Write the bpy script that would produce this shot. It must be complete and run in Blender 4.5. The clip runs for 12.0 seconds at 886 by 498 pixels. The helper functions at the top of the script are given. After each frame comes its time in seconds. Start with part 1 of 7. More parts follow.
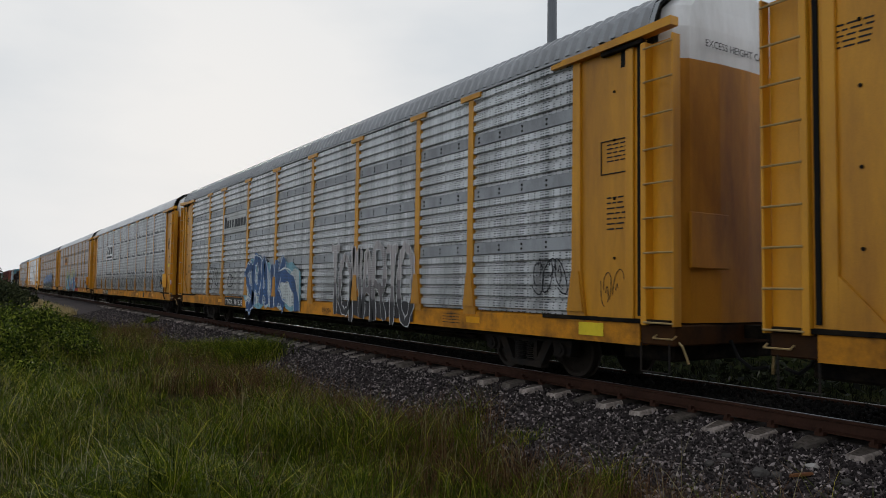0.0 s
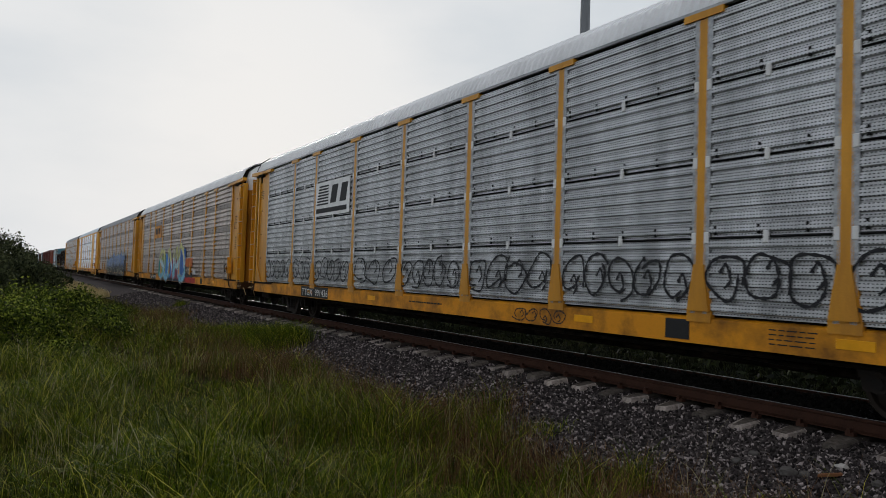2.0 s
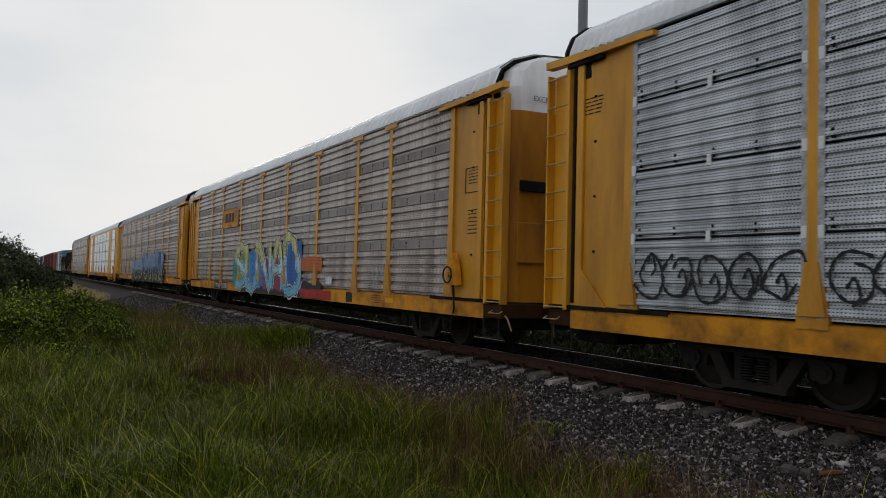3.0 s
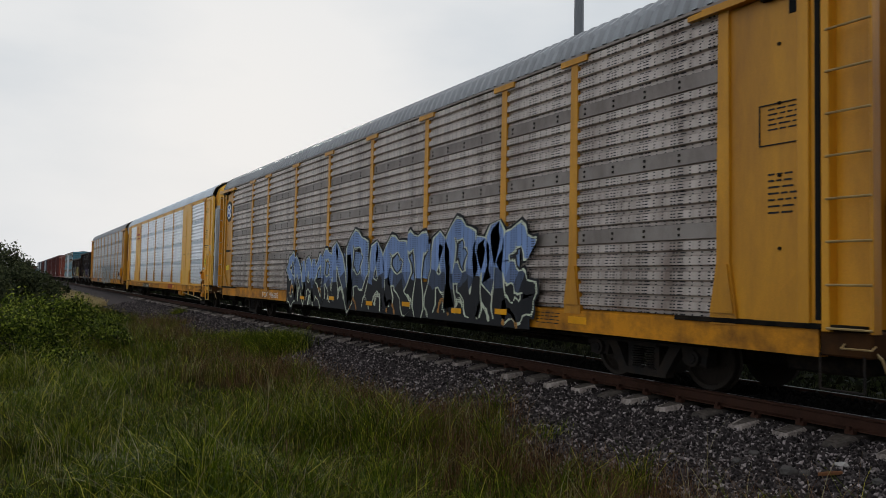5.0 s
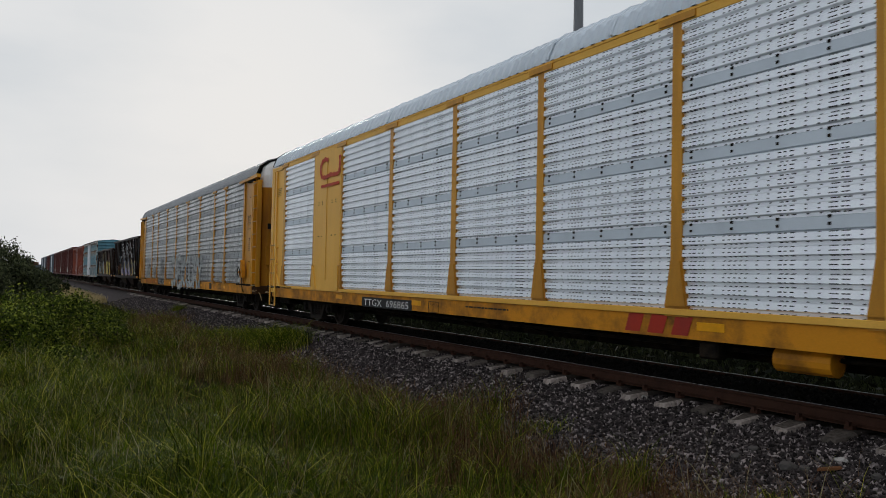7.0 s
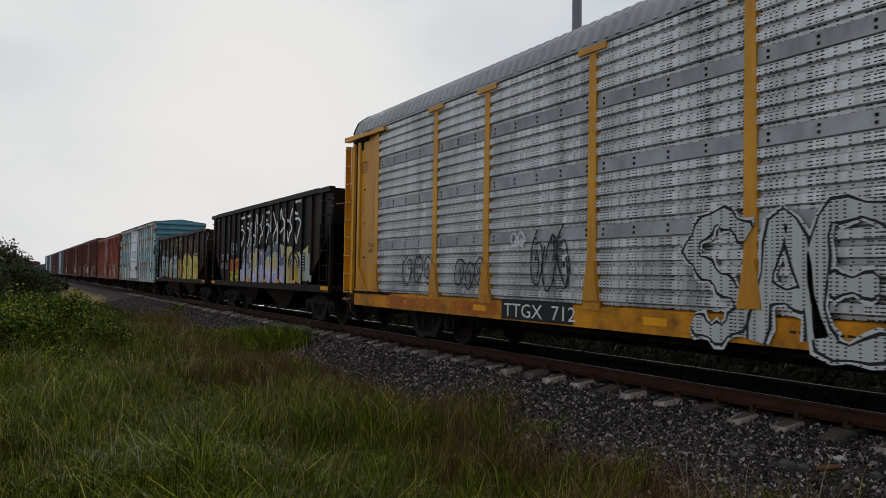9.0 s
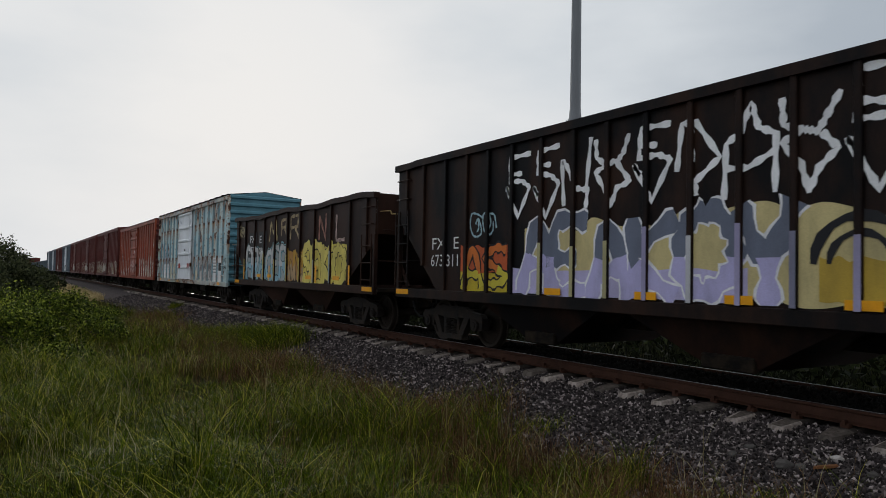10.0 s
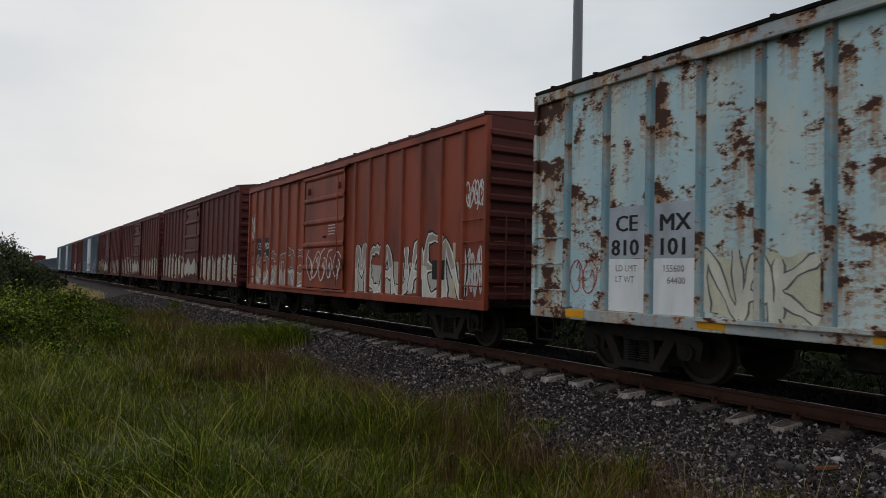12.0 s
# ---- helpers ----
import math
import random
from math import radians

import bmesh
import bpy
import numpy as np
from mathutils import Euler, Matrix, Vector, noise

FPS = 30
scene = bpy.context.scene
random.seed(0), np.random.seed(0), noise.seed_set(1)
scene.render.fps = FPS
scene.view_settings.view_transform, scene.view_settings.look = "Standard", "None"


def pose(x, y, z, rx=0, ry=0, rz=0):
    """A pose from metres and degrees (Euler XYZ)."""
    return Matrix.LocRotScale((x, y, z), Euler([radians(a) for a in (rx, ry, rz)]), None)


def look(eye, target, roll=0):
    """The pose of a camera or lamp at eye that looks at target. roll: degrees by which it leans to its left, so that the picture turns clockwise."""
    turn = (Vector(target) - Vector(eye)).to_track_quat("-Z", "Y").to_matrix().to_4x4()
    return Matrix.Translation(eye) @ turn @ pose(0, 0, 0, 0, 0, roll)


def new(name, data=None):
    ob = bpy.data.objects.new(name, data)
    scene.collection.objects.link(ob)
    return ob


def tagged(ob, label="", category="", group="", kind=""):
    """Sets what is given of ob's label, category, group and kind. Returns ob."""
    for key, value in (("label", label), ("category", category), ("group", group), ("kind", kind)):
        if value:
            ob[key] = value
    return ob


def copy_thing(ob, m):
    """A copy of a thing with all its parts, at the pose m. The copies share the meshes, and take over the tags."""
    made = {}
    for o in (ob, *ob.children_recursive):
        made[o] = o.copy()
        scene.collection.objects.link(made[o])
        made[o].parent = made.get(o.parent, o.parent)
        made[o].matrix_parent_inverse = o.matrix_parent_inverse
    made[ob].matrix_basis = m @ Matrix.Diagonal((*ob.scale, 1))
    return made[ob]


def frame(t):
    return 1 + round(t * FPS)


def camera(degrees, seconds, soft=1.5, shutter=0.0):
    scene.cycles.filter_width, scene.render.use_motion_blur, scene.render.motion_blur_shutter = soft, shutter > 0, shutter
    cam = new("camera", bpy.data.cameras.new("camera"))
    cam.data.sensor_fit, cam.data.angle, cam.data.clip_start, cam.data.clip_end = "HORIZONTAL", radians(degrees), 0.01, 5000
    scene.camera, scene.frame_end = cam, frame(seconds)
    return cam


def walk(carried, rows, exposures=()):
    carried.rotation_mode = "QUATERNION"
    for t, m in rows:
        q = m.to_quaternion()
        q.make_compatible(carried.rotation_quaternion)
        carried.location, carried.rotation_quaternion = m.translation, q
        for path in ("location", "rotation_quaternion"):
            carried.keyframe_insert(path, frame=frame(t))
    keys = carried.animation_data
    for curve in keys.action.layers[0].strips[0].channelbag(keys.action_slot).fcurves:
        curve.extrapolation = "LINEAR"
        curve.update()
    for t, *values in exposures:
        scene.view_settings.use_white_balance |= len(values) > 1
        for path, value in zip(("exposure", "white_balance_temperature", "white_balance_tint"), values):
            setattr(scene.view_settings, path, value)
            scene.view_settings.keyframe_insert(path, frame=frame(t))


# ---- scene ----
# World: x runs along the track (the train rolls towards +x), y away from the camera, z = 0 at the rail heads.
cam = camera(62.94, 12.0, soft=0.6, shutter=0.04)
PATH = [
    (0.0, 0.0, 0.0, 1.450, 93.06, -0.72, 57.19),
    (0.5, 0.0, 0.0, 1.450, 92.83, -1.16, 57.75),
    (1.0, 0.0, 0.0, 1.450, 91.95, -2.22, 58.11),
    (1.5, 0.0, 0.0, 1.450, 91.86, -2.04, 58.50),
    (2.0, 0.0, 0.0, 1.450, 92.20, -1.91, 59.31),
    (2.5, 0.0, 0.0, 1.450, 92.26, -1.65, 59.07),
    (3.0, 0.0, 0.0, 1.450, 92.23, -1.47, 59.29),
    (5.0, 0.0, 0.0, 1.450, 92.52, -1.10, 59.13),
    (5.5, 0.0, 0.0, 1.450, 92.45, -0.99, 59.17),
    (6.0, 0.0, 0.0, 1.450, 92.36, -1.05, 59.16),
    (6.5, 0.0, 0.0, 1.450, 92.23, -0.99, 59.34),
    (7.0, 0.0, 0.0, 1.450, 92.22, -1.02, 59.11),
    (7.5, 0.0, 0.0, 1.450, 92.30, -0.87, 59.29),
    (9.5, 0.0, 0.0, 1.450, 92.12, -0.97, 58.91),
    (10.0, 0.0, 0.0, 1.450, 92.06, -1.12, 58.91),
    (10.5, 0.0, 0.0, 1.450, 92.20, -1.15, 59.07),
    (11.0, 0.0, 0.0, 1.450, 92.05, -1.19, 58.91),
    (11.5, 0.0, 0.0, 1.450, 91.96, -1.22, 59.15),
    (12.0, 0.0, 0.0, 1.450, 92.05, -1.28, 58.97),
]
walk(cam, [(t, pose(*p)) for t, *p in PATH], [(0.0, 0.0), (6.6, 0.0), (7.0, -0.08), (7.5, -0.22), (7.9, -0.22), (9.0, -0.08), (9.5, -0.03), (12.0, -0.04)])

# ---- sky and light: a bright overcast sky with the sun behind thin cloud ----
SUN = Vector((-0.931, 0.268, 0.248)).normalized()
world = bpy.data.worlds.new("overcast_sky")
scene.world = world
world.use_nodes = True
wt = world.node_tree
wt.nodes.clear()


def wnode(kind, **values):
    n = wt.nodes.new(kind)
    for k, v in values.items():
        n.inputs[k].default_value = v
    return n


w_out = wnode("ShaderNodeOutputWorld")
w_bg = wnode("ShaderNodeBackground", Strength=1.0)
w_sky = wt.nodes.new("ShaderNodeTexSky")
w_sky.sky_type, w_sky.sun_disc = "NISHITA", False
w_sky.sun_elevation = math.asin(SUN.z)
w_sky.sun_rotation = math.atan2(SUN.x, SUN.y)
w_sky.air_density, w_sky.dust_density = 1.5, 4.0
w_co = wt.nodes.new("ShaderNodeTexCoord")
w_map = wt.nodes.new("ShaderNodeMapping")
w_map.inputs["Scale"].default_value = (1.4, 1.4, 4.0)
w_noise = wnode("ShaderNodeTexNoise", Scale=1.6, Detail=5.0, Roughness=0.5)
w_dot = wt.nodes.new("ShaderNodeVectorMath")
w_dot.operation = "DOT_PRODUCT"
w_dot.inputs[1].default_value = SUN
w_glow = wt.nodes.new("ShaderNodeMapRange")
for k, v in (("From Min", -1.0), ("From Max", 1.0), ("To Min", -0.09), ("To Max", 0.91)):
    w_glow.inputs[k].default_value = v
w_sum = wt.nodes.new("ShaderNodeMath")
w_sum.operation = "MULTIPLY_ADD"
w_sum.inputs[1].default_value = 0.18
w_ramp = wt.nodes.new("ShaderNodeValToRGB")
# cloud brightness from opposite the sun (0) to the sun (1)
els = w_ramp.color_ramp.elements
els[0].position, els[0].color = 0.0, (0.22, 0.24, 0.27, 1)
els[1].position, els[1].color = 1.0, (0.81, 0.82, 0.83, 1)
for at, col in ((0.27, (0.84, 0.88, 0.95)), (0.52, (0.85, 0.90, 0.97)), (0.74, (0.36, 0.41, 0.47)), (0.87, (0.43, 0.48, 0.54)), (0.94, (0.66, 0.70, 0.74)), (0.975, (0.76, 0.78, 0.80))):
    els.new(at).color = (*col, 1)
w_mul = wt.nodes.new("ShaderNodeMix")
w_mul.data_type, w_mul.blend_type = "RGBA", "MIX"
w_skys = wt.nodes.new("ShaderNodeVectorMath")
w_skys.operation = "SCALE"
w_skys.inputs["Scale"].default_value = 0.05
lk = wt.links.new
lk(w_co.outputs["Generated"], w_map.inputs["Vector"])
lk(w_map.outputs["Vector"], w_noise.inputs["Vector"])
lk(w_co.outputs["Generated"], w_dot.inputs[0])
lk(w_dot.outputs["Value"], w_glow.inputs["Value"])
lk(w_noise.outputs["Fac"], w_sum.inputs[0])
lk(w_glow.outputs["Result"], w_sum.inputs[2])
lk(w_sum.outputs["Value"], w_ramp.inputs["Fac"])
lk(w_sky.outputs["Color"], w_skys.inputs[0])
w_mul.inputs["Factor"].default_value = 0.02
lk(w_ramp.outputs["Color"], w_mul.inputs["A"])
lk(w_skys.outputs["Vector"], w_mul.inputs["B"])
lk(w_mul.outputs["Result"], w_bg.inputs["Color"])
lk(w_bg.outputs["Background"], w_out.inputs["Surface"])
sun_data = bpy.data.lights.new("sun", "SUN")
sun_data.energy, sun_data.angle, sun_data.color = 1.1, radians(14), (1.0, 0.96, 0.9)
sun = new("sun", sun_data)
sun.matrix_world = look(SUN * 100, (0, 0, 0))
scene.view_settings.exposure = 0.0

# ---- materials ----


def mat(name, color, rough=0.6, metal=0.0, vary=0.25, scale=3.0, dirt=None, dirt_amount=0.4, streak=1.0, bump=0.15, fine=60.0, spec=0.22, random_tone=0.0):
    """A painted or raw surface: base colour, slow stains (dirt, drawn out downwards by streak), fine grain and relief."""
    m = bpy.data.materials.new(name)
    m.use_nodes = True
    nt = m.node_tree
    b = nt.nodes["Principled BSDF"]
    co = nt.nodes.new("ShaderNodeTexCoord")
    mp = nt.nodes.new("ShaderNodeMapping")
    mp.inputs["Scale"].default_value = (1, 1, 1 / streak)
    n1 = nt.nodes.new("ShaderNodeTexNoise")
    n1.inputs["Scale"].default_value, n1.inputs["Detail"].default_value, n1.inputs["Roughness"].default_value = scale, 8, 0.65
    n2 = nt.nodes.new("ShaderNodeTexNoise")
    n2.inputs["Scale"].default_value, n2.inputs["Detail"].default_value = fine, 4
    ramp = nt.nodes.new("ShaderNodeMapRange")
    ramp.inputs["From Min"].default_value, ramp.inputs["From Max"].default_value = 0.42, 0.72
    ramp.inputs["To Max"].default_value = dirt_amount
    mix = nt.nodes.new("ShaderNodeMix")
    mix.data_type = "RGBA"
    mix.inputs["A"].default_value = (*color, 1)
    mix.inputs["B"].default_value = (*(dirt or tuple(c * 0.45 for c in color)), 1)
    val = nt.nodes.new("ShaderNodeMapRange")
    val.inputs["To Min"].default_value, val.inputs["To Max"].default_value = 1 - vary, 1 + vary
    mul = nt.nodes.new("ShaderNodeMix")
    mul.data_type, mul.blend_type = "RGBA", "MULTIPLY"
    mul.inputs["Factor"].default_value = 1
    bp = nt.nodes.new("ShaderNodeBump")
    bp.inputs["Strength"].default_value, bp.inputs["Distance"].default_value = bump, 0.01
    L = nt.links.new
    L(co.outputs["Object"], mp.inputs["Vector"])
    L(mp.outputs["Vector"], n1.inputs["Vector"])
    L(co.outputs["Object"], n2.inputs["Vector"])
    L(n1.outputs["Fac"], ramp.inputs["Value"])
    L(ramp.outputs["Result"], mix.inputs["Factor"])
    L(n2.outputs["Fac"], val.inputs["Value"])
    L(mix.outputs["Result"], mul.inputs["A"])
    L(val.outputs["Result"], mul.inputs["B"])
    last = mul.outputs["Result"]
    if random_tone:
        oi = nt.nodes.new("ShaderNodeObjectInfo")
        rr = nt.nodes.new("ShaderNodeMapRange")
        rr.inputs["To Min"].default_value, rr.inputs["To Max"].default_value = 1 - random_tone, 1 + random_tone
        m3 = nt.nodes.new("ShaderNodeMix")
        m3.data_type, m3.blend_type = "RGBA", "MULTIPLY"
        m3.inputs["Factor"].default_value = 1
        L(oi.outputs["Random"], rr.inputs["Value"])
        L(last, m3.inputs["A"])
        L(rr.outputs["Result"], m3.inputs["B"])
        last = m3.outputs["Result"]
    L(last, b.inputs["Base Color"])
    L(n2.outputs["Fac"], bp.inputs["Height"])
    L(bp.outputs["Normal"], b.inputs["Normal"])
    b.inputs["Roughness"].default_value, b.inputs["Metallic"].default_value = rough, metal
    b.inputs["Specular IOR Level"].default_value = spec
    return m


def island_mat(name, dark, light, rough=0.8, mid=None, through_light=0.0):
    """Colour that differs from piece to piece of one mesh (stones, blades, leaves)."""
    m = bpy.data.materials.new(name)
    m.use_nodes = True
    nt = m.node_tree
    b = nt.nodes["Principled BSDF"]
    g = nt.nodes.new("ShaderNodeNewGeometry")
    r = nt.nodes.new("ShaderNodeValToRGB")
    r.color_ramp.elements[0].color, r.color_ramp.elements[1].color = (*dark, 1), (*light, 1)
    if mid:
        e = r.color_ramp.elements.new(mid[0])
        e.color = (*mid[1], 1)
    nt.links.new(g.outputs["Random Per Island"], r.inputs["Fac"])
    nt.links.new(r.outputs["Color"], b.inputs["Base Color"])
    b.inputs["Roughness"].default_value, b.inputs["Specular IOR Level"].default_value = rough, 0.06
    if through_light:
        tr = nt.nodes.new("ShaderNodeBsdfTranslucent")
        mx = nt.nodes.new("ShaderNodeMixShader")
        mx.inputs["Fac"].default_value = through_light
        nt.links.new(r.outputs["Color"], tr.inputs["Color"])
        nt.links.new(b.outputs["BSDF"], mx.inputs[1])
        nt.links.new(tr.outputs["BSDF"], mx.inputs[2])
        nt.links.new(mx.outputs["Shader"], nt.nodes["Material Output"].inputs["Surface"])
    return m


def perforated(name, color, dirt, dirt_amount, metal=0.15, rough=0.5, pitch=0.043, base=1.06, gap=0.07, tall=0.38, grouped=True):
    """Rack sheet metal with rows of short dark slots, some columns close together."""
    m = mat(name, color, rough=rough, metal=metal, vary=0.12, scale=1.7, dirt=dirt, dirt_amount=dirt_amount, streak=5.0, bump=0.05)
    nt = m.node_tree
    b = nt.nodes["Principled BSDF"]
    L = nt.links.new
    co = next(n for n in nt.nodes if n.type == "TEX_COORD")
    sep = nt.nodes.new("ShaderNodeSeparateXYZ")
    L(co.outputs["Object"], sep.inputs["Vector"])

    def wave(out, period, below, shift=0.0):
        sh = nt.nodes.new("ShaderNodeMath")
        sh.operation, sh.inputs[1].default_value = "SUBTRACT", shift
        L(out, sh.inputs[0])
        out = sh.outputs[0]
        a = nt.nodes.new("ShaderNodeMath")
        a.operation, a.inputs[1].default_value = "DIVIDE", period
        f = nt.nodes.new("ShaderNodeMath")
        f.operation = "FRACT"
        c = nt.nodes.new("ShaderNodeMath")
        c.operation, c.inputs[1].default_value = "LESS_THAN", below
        L(out, a.inputs[0])
        L(a.outputs[0], f.inputs[0])
        L(f.outputs[0], c.inputs[0])
        return c.outputs[0]

    def both(p, q):
        a = nt.nodes.new("ShaderNodeMath")
        a.operation = "MULTIPLY"
        L(p, a.inputs[0])
        L(q, a.inputs[1])
        return a.outputs[0]
    cols = wave(sep.outputs["X"], gap, 0.5)
    if grouped:
        lone = wave(sep.outputs["X"], 0.155, 0.2, 0.05)
        either = nt.nodes.new("ShaderNodeMath")
        either.operation = "MAXIMUM"
        L(both(cols, wave(sep.outputs["X"], gap * 8.6, 0.36, 0.1)), either.inputs[0])
        L(lone, either.inputs[1])
        cols = either.outputs[0]
    mask = both(cols, wave(sep.outputs["Z"], pitch, tall, base))
    src = b.inputs["Base Color"].links[0].from_socket
    mx = nt.nodes.new("ShaderNodeMix")
    mx.data_type = "RGBA"
    mx.inputs["B"].default_value = (0.02, 0.02, 0.02, 1)
    L(mask, mx.inputs["Factor"])
    L(src, mx.inputs["A"])
    L(mx.outputs["Result"], b.inputs["Base Color"])
    return m


YEL = mat("rack_yellow_paint", (0.66, 0.30, 0.013), 0.42, 0, 0.14, 1.1, (0.22, 0.08, 0.010), 0.8, 5.0, 0.15, 60.0, 0.42)
YEL2 = mat("fresh_yellow_paint", (0.86, 0.48, 0.085), 0.42, 0, 0.1, 0.9, (0.66, 0.32, 0.04), 0.6, 5.0, 0.15, 60.0, 0.2)
ORANGE = mat("sill_orange_paint", (0.64, 0.255, 0.011), 0.55, 0, 0.12, 1.6, (0.055, 0.026, 0.012), 1.0, 1.0)
WHITE = mat("dirty_white_paint", (0.80, 0.80, 0.79), 0.55, 0, 0.06, 1.5, (0.35, 0.33, 0.30), 0.5, 4.0)
GREYP = perforated("grey_perforated_sheet", (0.66, 0.66, 0.655), (0.15, 0.145, 0.14), 0.9, metal=0.5, rough=0.38)
BROWNP = perforated("brown_stained_perforated_sheet", (0.56, 0.48, 0.425), (0.16, 0.11, 0.085), 0.9, metal=0.45, rough=0.40)
GREYS = mat("grey_smooth_sheet", (0.38, 0.39, 0.40), 0.42, 0.4, 0.14, 1.2, (0.14, 0.14, 0.14), 0.9, 2.0, 0.05)
BROWNS = mat("brown_smooth_sheet", (0.31, 0.27, 0.24), 0.48, 0.35, 0.1, 1.2, (0.12, 0.09, 0.075), 0.85, 2.0, 0.05)
FINEP = perforated("fine_slotted_galvanised_sheet", (0.60, 0.605, 0.61), (0.15, 0.15, 0.15), 0.85, metal=0.5, rough=0.36, pitch=0.038, gap=0.045, tall=0.36, grouped=False)
ZINC = mat("mottled_zinc_strip", (0.42, 0.43, 0.44), 0.45, 0.5, 0.2, 14.0, (0.16, 0.165, 0.17), 0.9, 1.0, 0.1)
GALV = perforated("bright_galvanised_sheet", (0.95, 0.97, 1.0), (0.66, 0.71, 0.76), 0.3, metal=0.45, rough=0.30, pitch=0.052, base=1.08, gap=0.075, tall=0.26)
GALVS = mat("blue_grey_band", (0.62, 0.68, 0.73), 0.42, 0.35, 0.06, 1.0, None, 0.3, 1.0, 0.05)
ROOFG = mat("grey_roof_sheet", (0.34, 0.35, 0.36), 0.5, 0.3, 0.1, 0.8, (0.18, 0.18, 0.18), 0.5)
ROOFW = mat("pale_roof_sheet", (0.74, 0.74, 0.74), 0.45, 0.3, 0.1, 0.8, (0.35, 0.35, 0.35), 0.4)
BLACK = mat("black_gasket", (0.012, 0.012, 0.012), 0.6, spec=0.06)
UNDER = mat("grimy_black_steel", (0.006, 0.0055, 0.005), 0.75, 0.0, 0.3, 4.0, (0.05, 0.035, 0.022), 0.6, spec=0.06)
TRUCKM = mat("dusty_cast_steel", (0.022, 0.020, 0.019), 0.75, 0.1, 0.3, 5.0, (0.055, 0.038, 0.025), 0.5, spec=0.06)
# Off-white end doors, greyed for the shade in the gap between cars.
DOORG = mat("shaded_pale_end_door_paint", (0.56, 0.56, 0.55), 0.55, 0, 0.1, 1.2, (0.16, 0.15, 0.14), 0.8, 3.0)
RUNGM = mat("worn_rung_steel", (0.46, 0.33, 0.15), 0.4, 0.4, 0.2, 6.0, (0.20, 0.10, 0.03), 0.6)
WHEELM = mat("wheel_steel", (0.03, 0.023, 0.018), 0.65, 0.3, 0.25, 4.0)
TREAD = mat("polished_tread_steel", (0.45, 0.44, 0.42), 0.3, 0.9, 0.1)
HOPM = mat("rusty_black_hopper_paint", (0.006, 0.0055, 0.006), 0.5, 0.0, 0.4, 1.2, (0.042, 0.019, 0.011), 0.9, 2.2, spec=0.10)
HOPB = mat("rusty_brown_hopper_paint", (0.034, 0.016, 0.011), 0.5, 0.0, 0.4, 1.3, (0.005, 0.004, 0.004), 1.0, 2.2, spec=0.10)
TEAL = mat("faded_teal_paint", (0.38, 0.52, 0.55), 0.55, 0, 0.1, 1.4, (0.48, 0.50, 0.47), 0.8, 3.0)
TEALD = mat("deep_teal_paint", (0.10, 0.235, 0.29), 0.5, 0, 0.1, 1.4, (0.05, 0.12, 0.14), 0.6, 3.0)
RED = mat("oxide_red_paint", (0.29, 0.060, 0.027), 0.5, 0, 0.16, 1.2, (0.075, 0.024, 0.016), 0.85, 3.0)
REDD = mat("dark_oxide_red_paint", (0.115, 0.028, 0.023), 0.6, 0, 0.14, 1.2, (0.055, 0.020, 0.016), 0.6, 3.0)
SLATE = mat("slate_blue_boxcar_paint", (0.12, 0.15, 0.18), 0.6, 0, 0.14, 1.2, (0.05, 0.05, 0.05), 0.6, 3.0)
RUST = mat("rust", (0.10, 0.040, 0.018), 0.85, 0, 0.35, 6.0, (0.035, 0.018, 0.012), 0.8)
DOORW = mat("white_door_paint", (0.74, 0.77, 0.80), 0.5, 0, 0.08, 1.4, (0.40, 0.40, 0.38), 0.5, 3.0)
REFL = mat("amber_reflector", (0.80, 0.36, 0.01), 0.3, 0, 0.05)
YSIGN = mat("yellow_sign", (0.80, 0.60, 0.03), 0.5, 0, 0.05)
INK = mat("black_lettering", (0.02, 0.02, 0.02), 0.6, 0, 0.2)
WINK = mat("white_lettering", (0.72, 0.72, 0.70), 0.6, 0, 0.1)
RAILM = mat("brown_rail_steel", (0.058, 0.028, 0.019), 0.7, 0.1, 0.25, 5.0, (0.028, 0.015, 0.011), 0.8, spec=0.06)
RAILT = mat("bright_rail_head", (0.34, 0.34, 0.35), 0.34, 1.0, 0.1)
CONC = mat("pale_weathered_concrete", (0.36, 0.305, 0.27), 0.9, 0, 0.3, 9.0, (0.035, 0.028, 0.024), 1.0, 1.0, 0.6, 30, 0.1, 0.35)
STEELP = mat("galvanised_pole_steel", (0.17, 0.18, 0.19), 0.5, 0.4, 0.1, 1.5, (0.20, 0.21, 0.22), 0.6, 4.0)
BED = mat("dark_gravel_bed", (0.065, 0.054, 0.052), 0.95, 0, 0.8, 7.0, (0.13, 0.11, 0.105), 0.8, 1.0, 0.8, 25, spec=0.06)
# Base colour made near black to stand for shade between the grass clumps.
SOIL = mat("shaded_grassy_soil", (0.012, 0.016, 0.005), 1.0, 0, 0.4, 0.5, (0.05, 0.040, 0.020), 0.7, 1.0, 0.8, 20, 0.0)


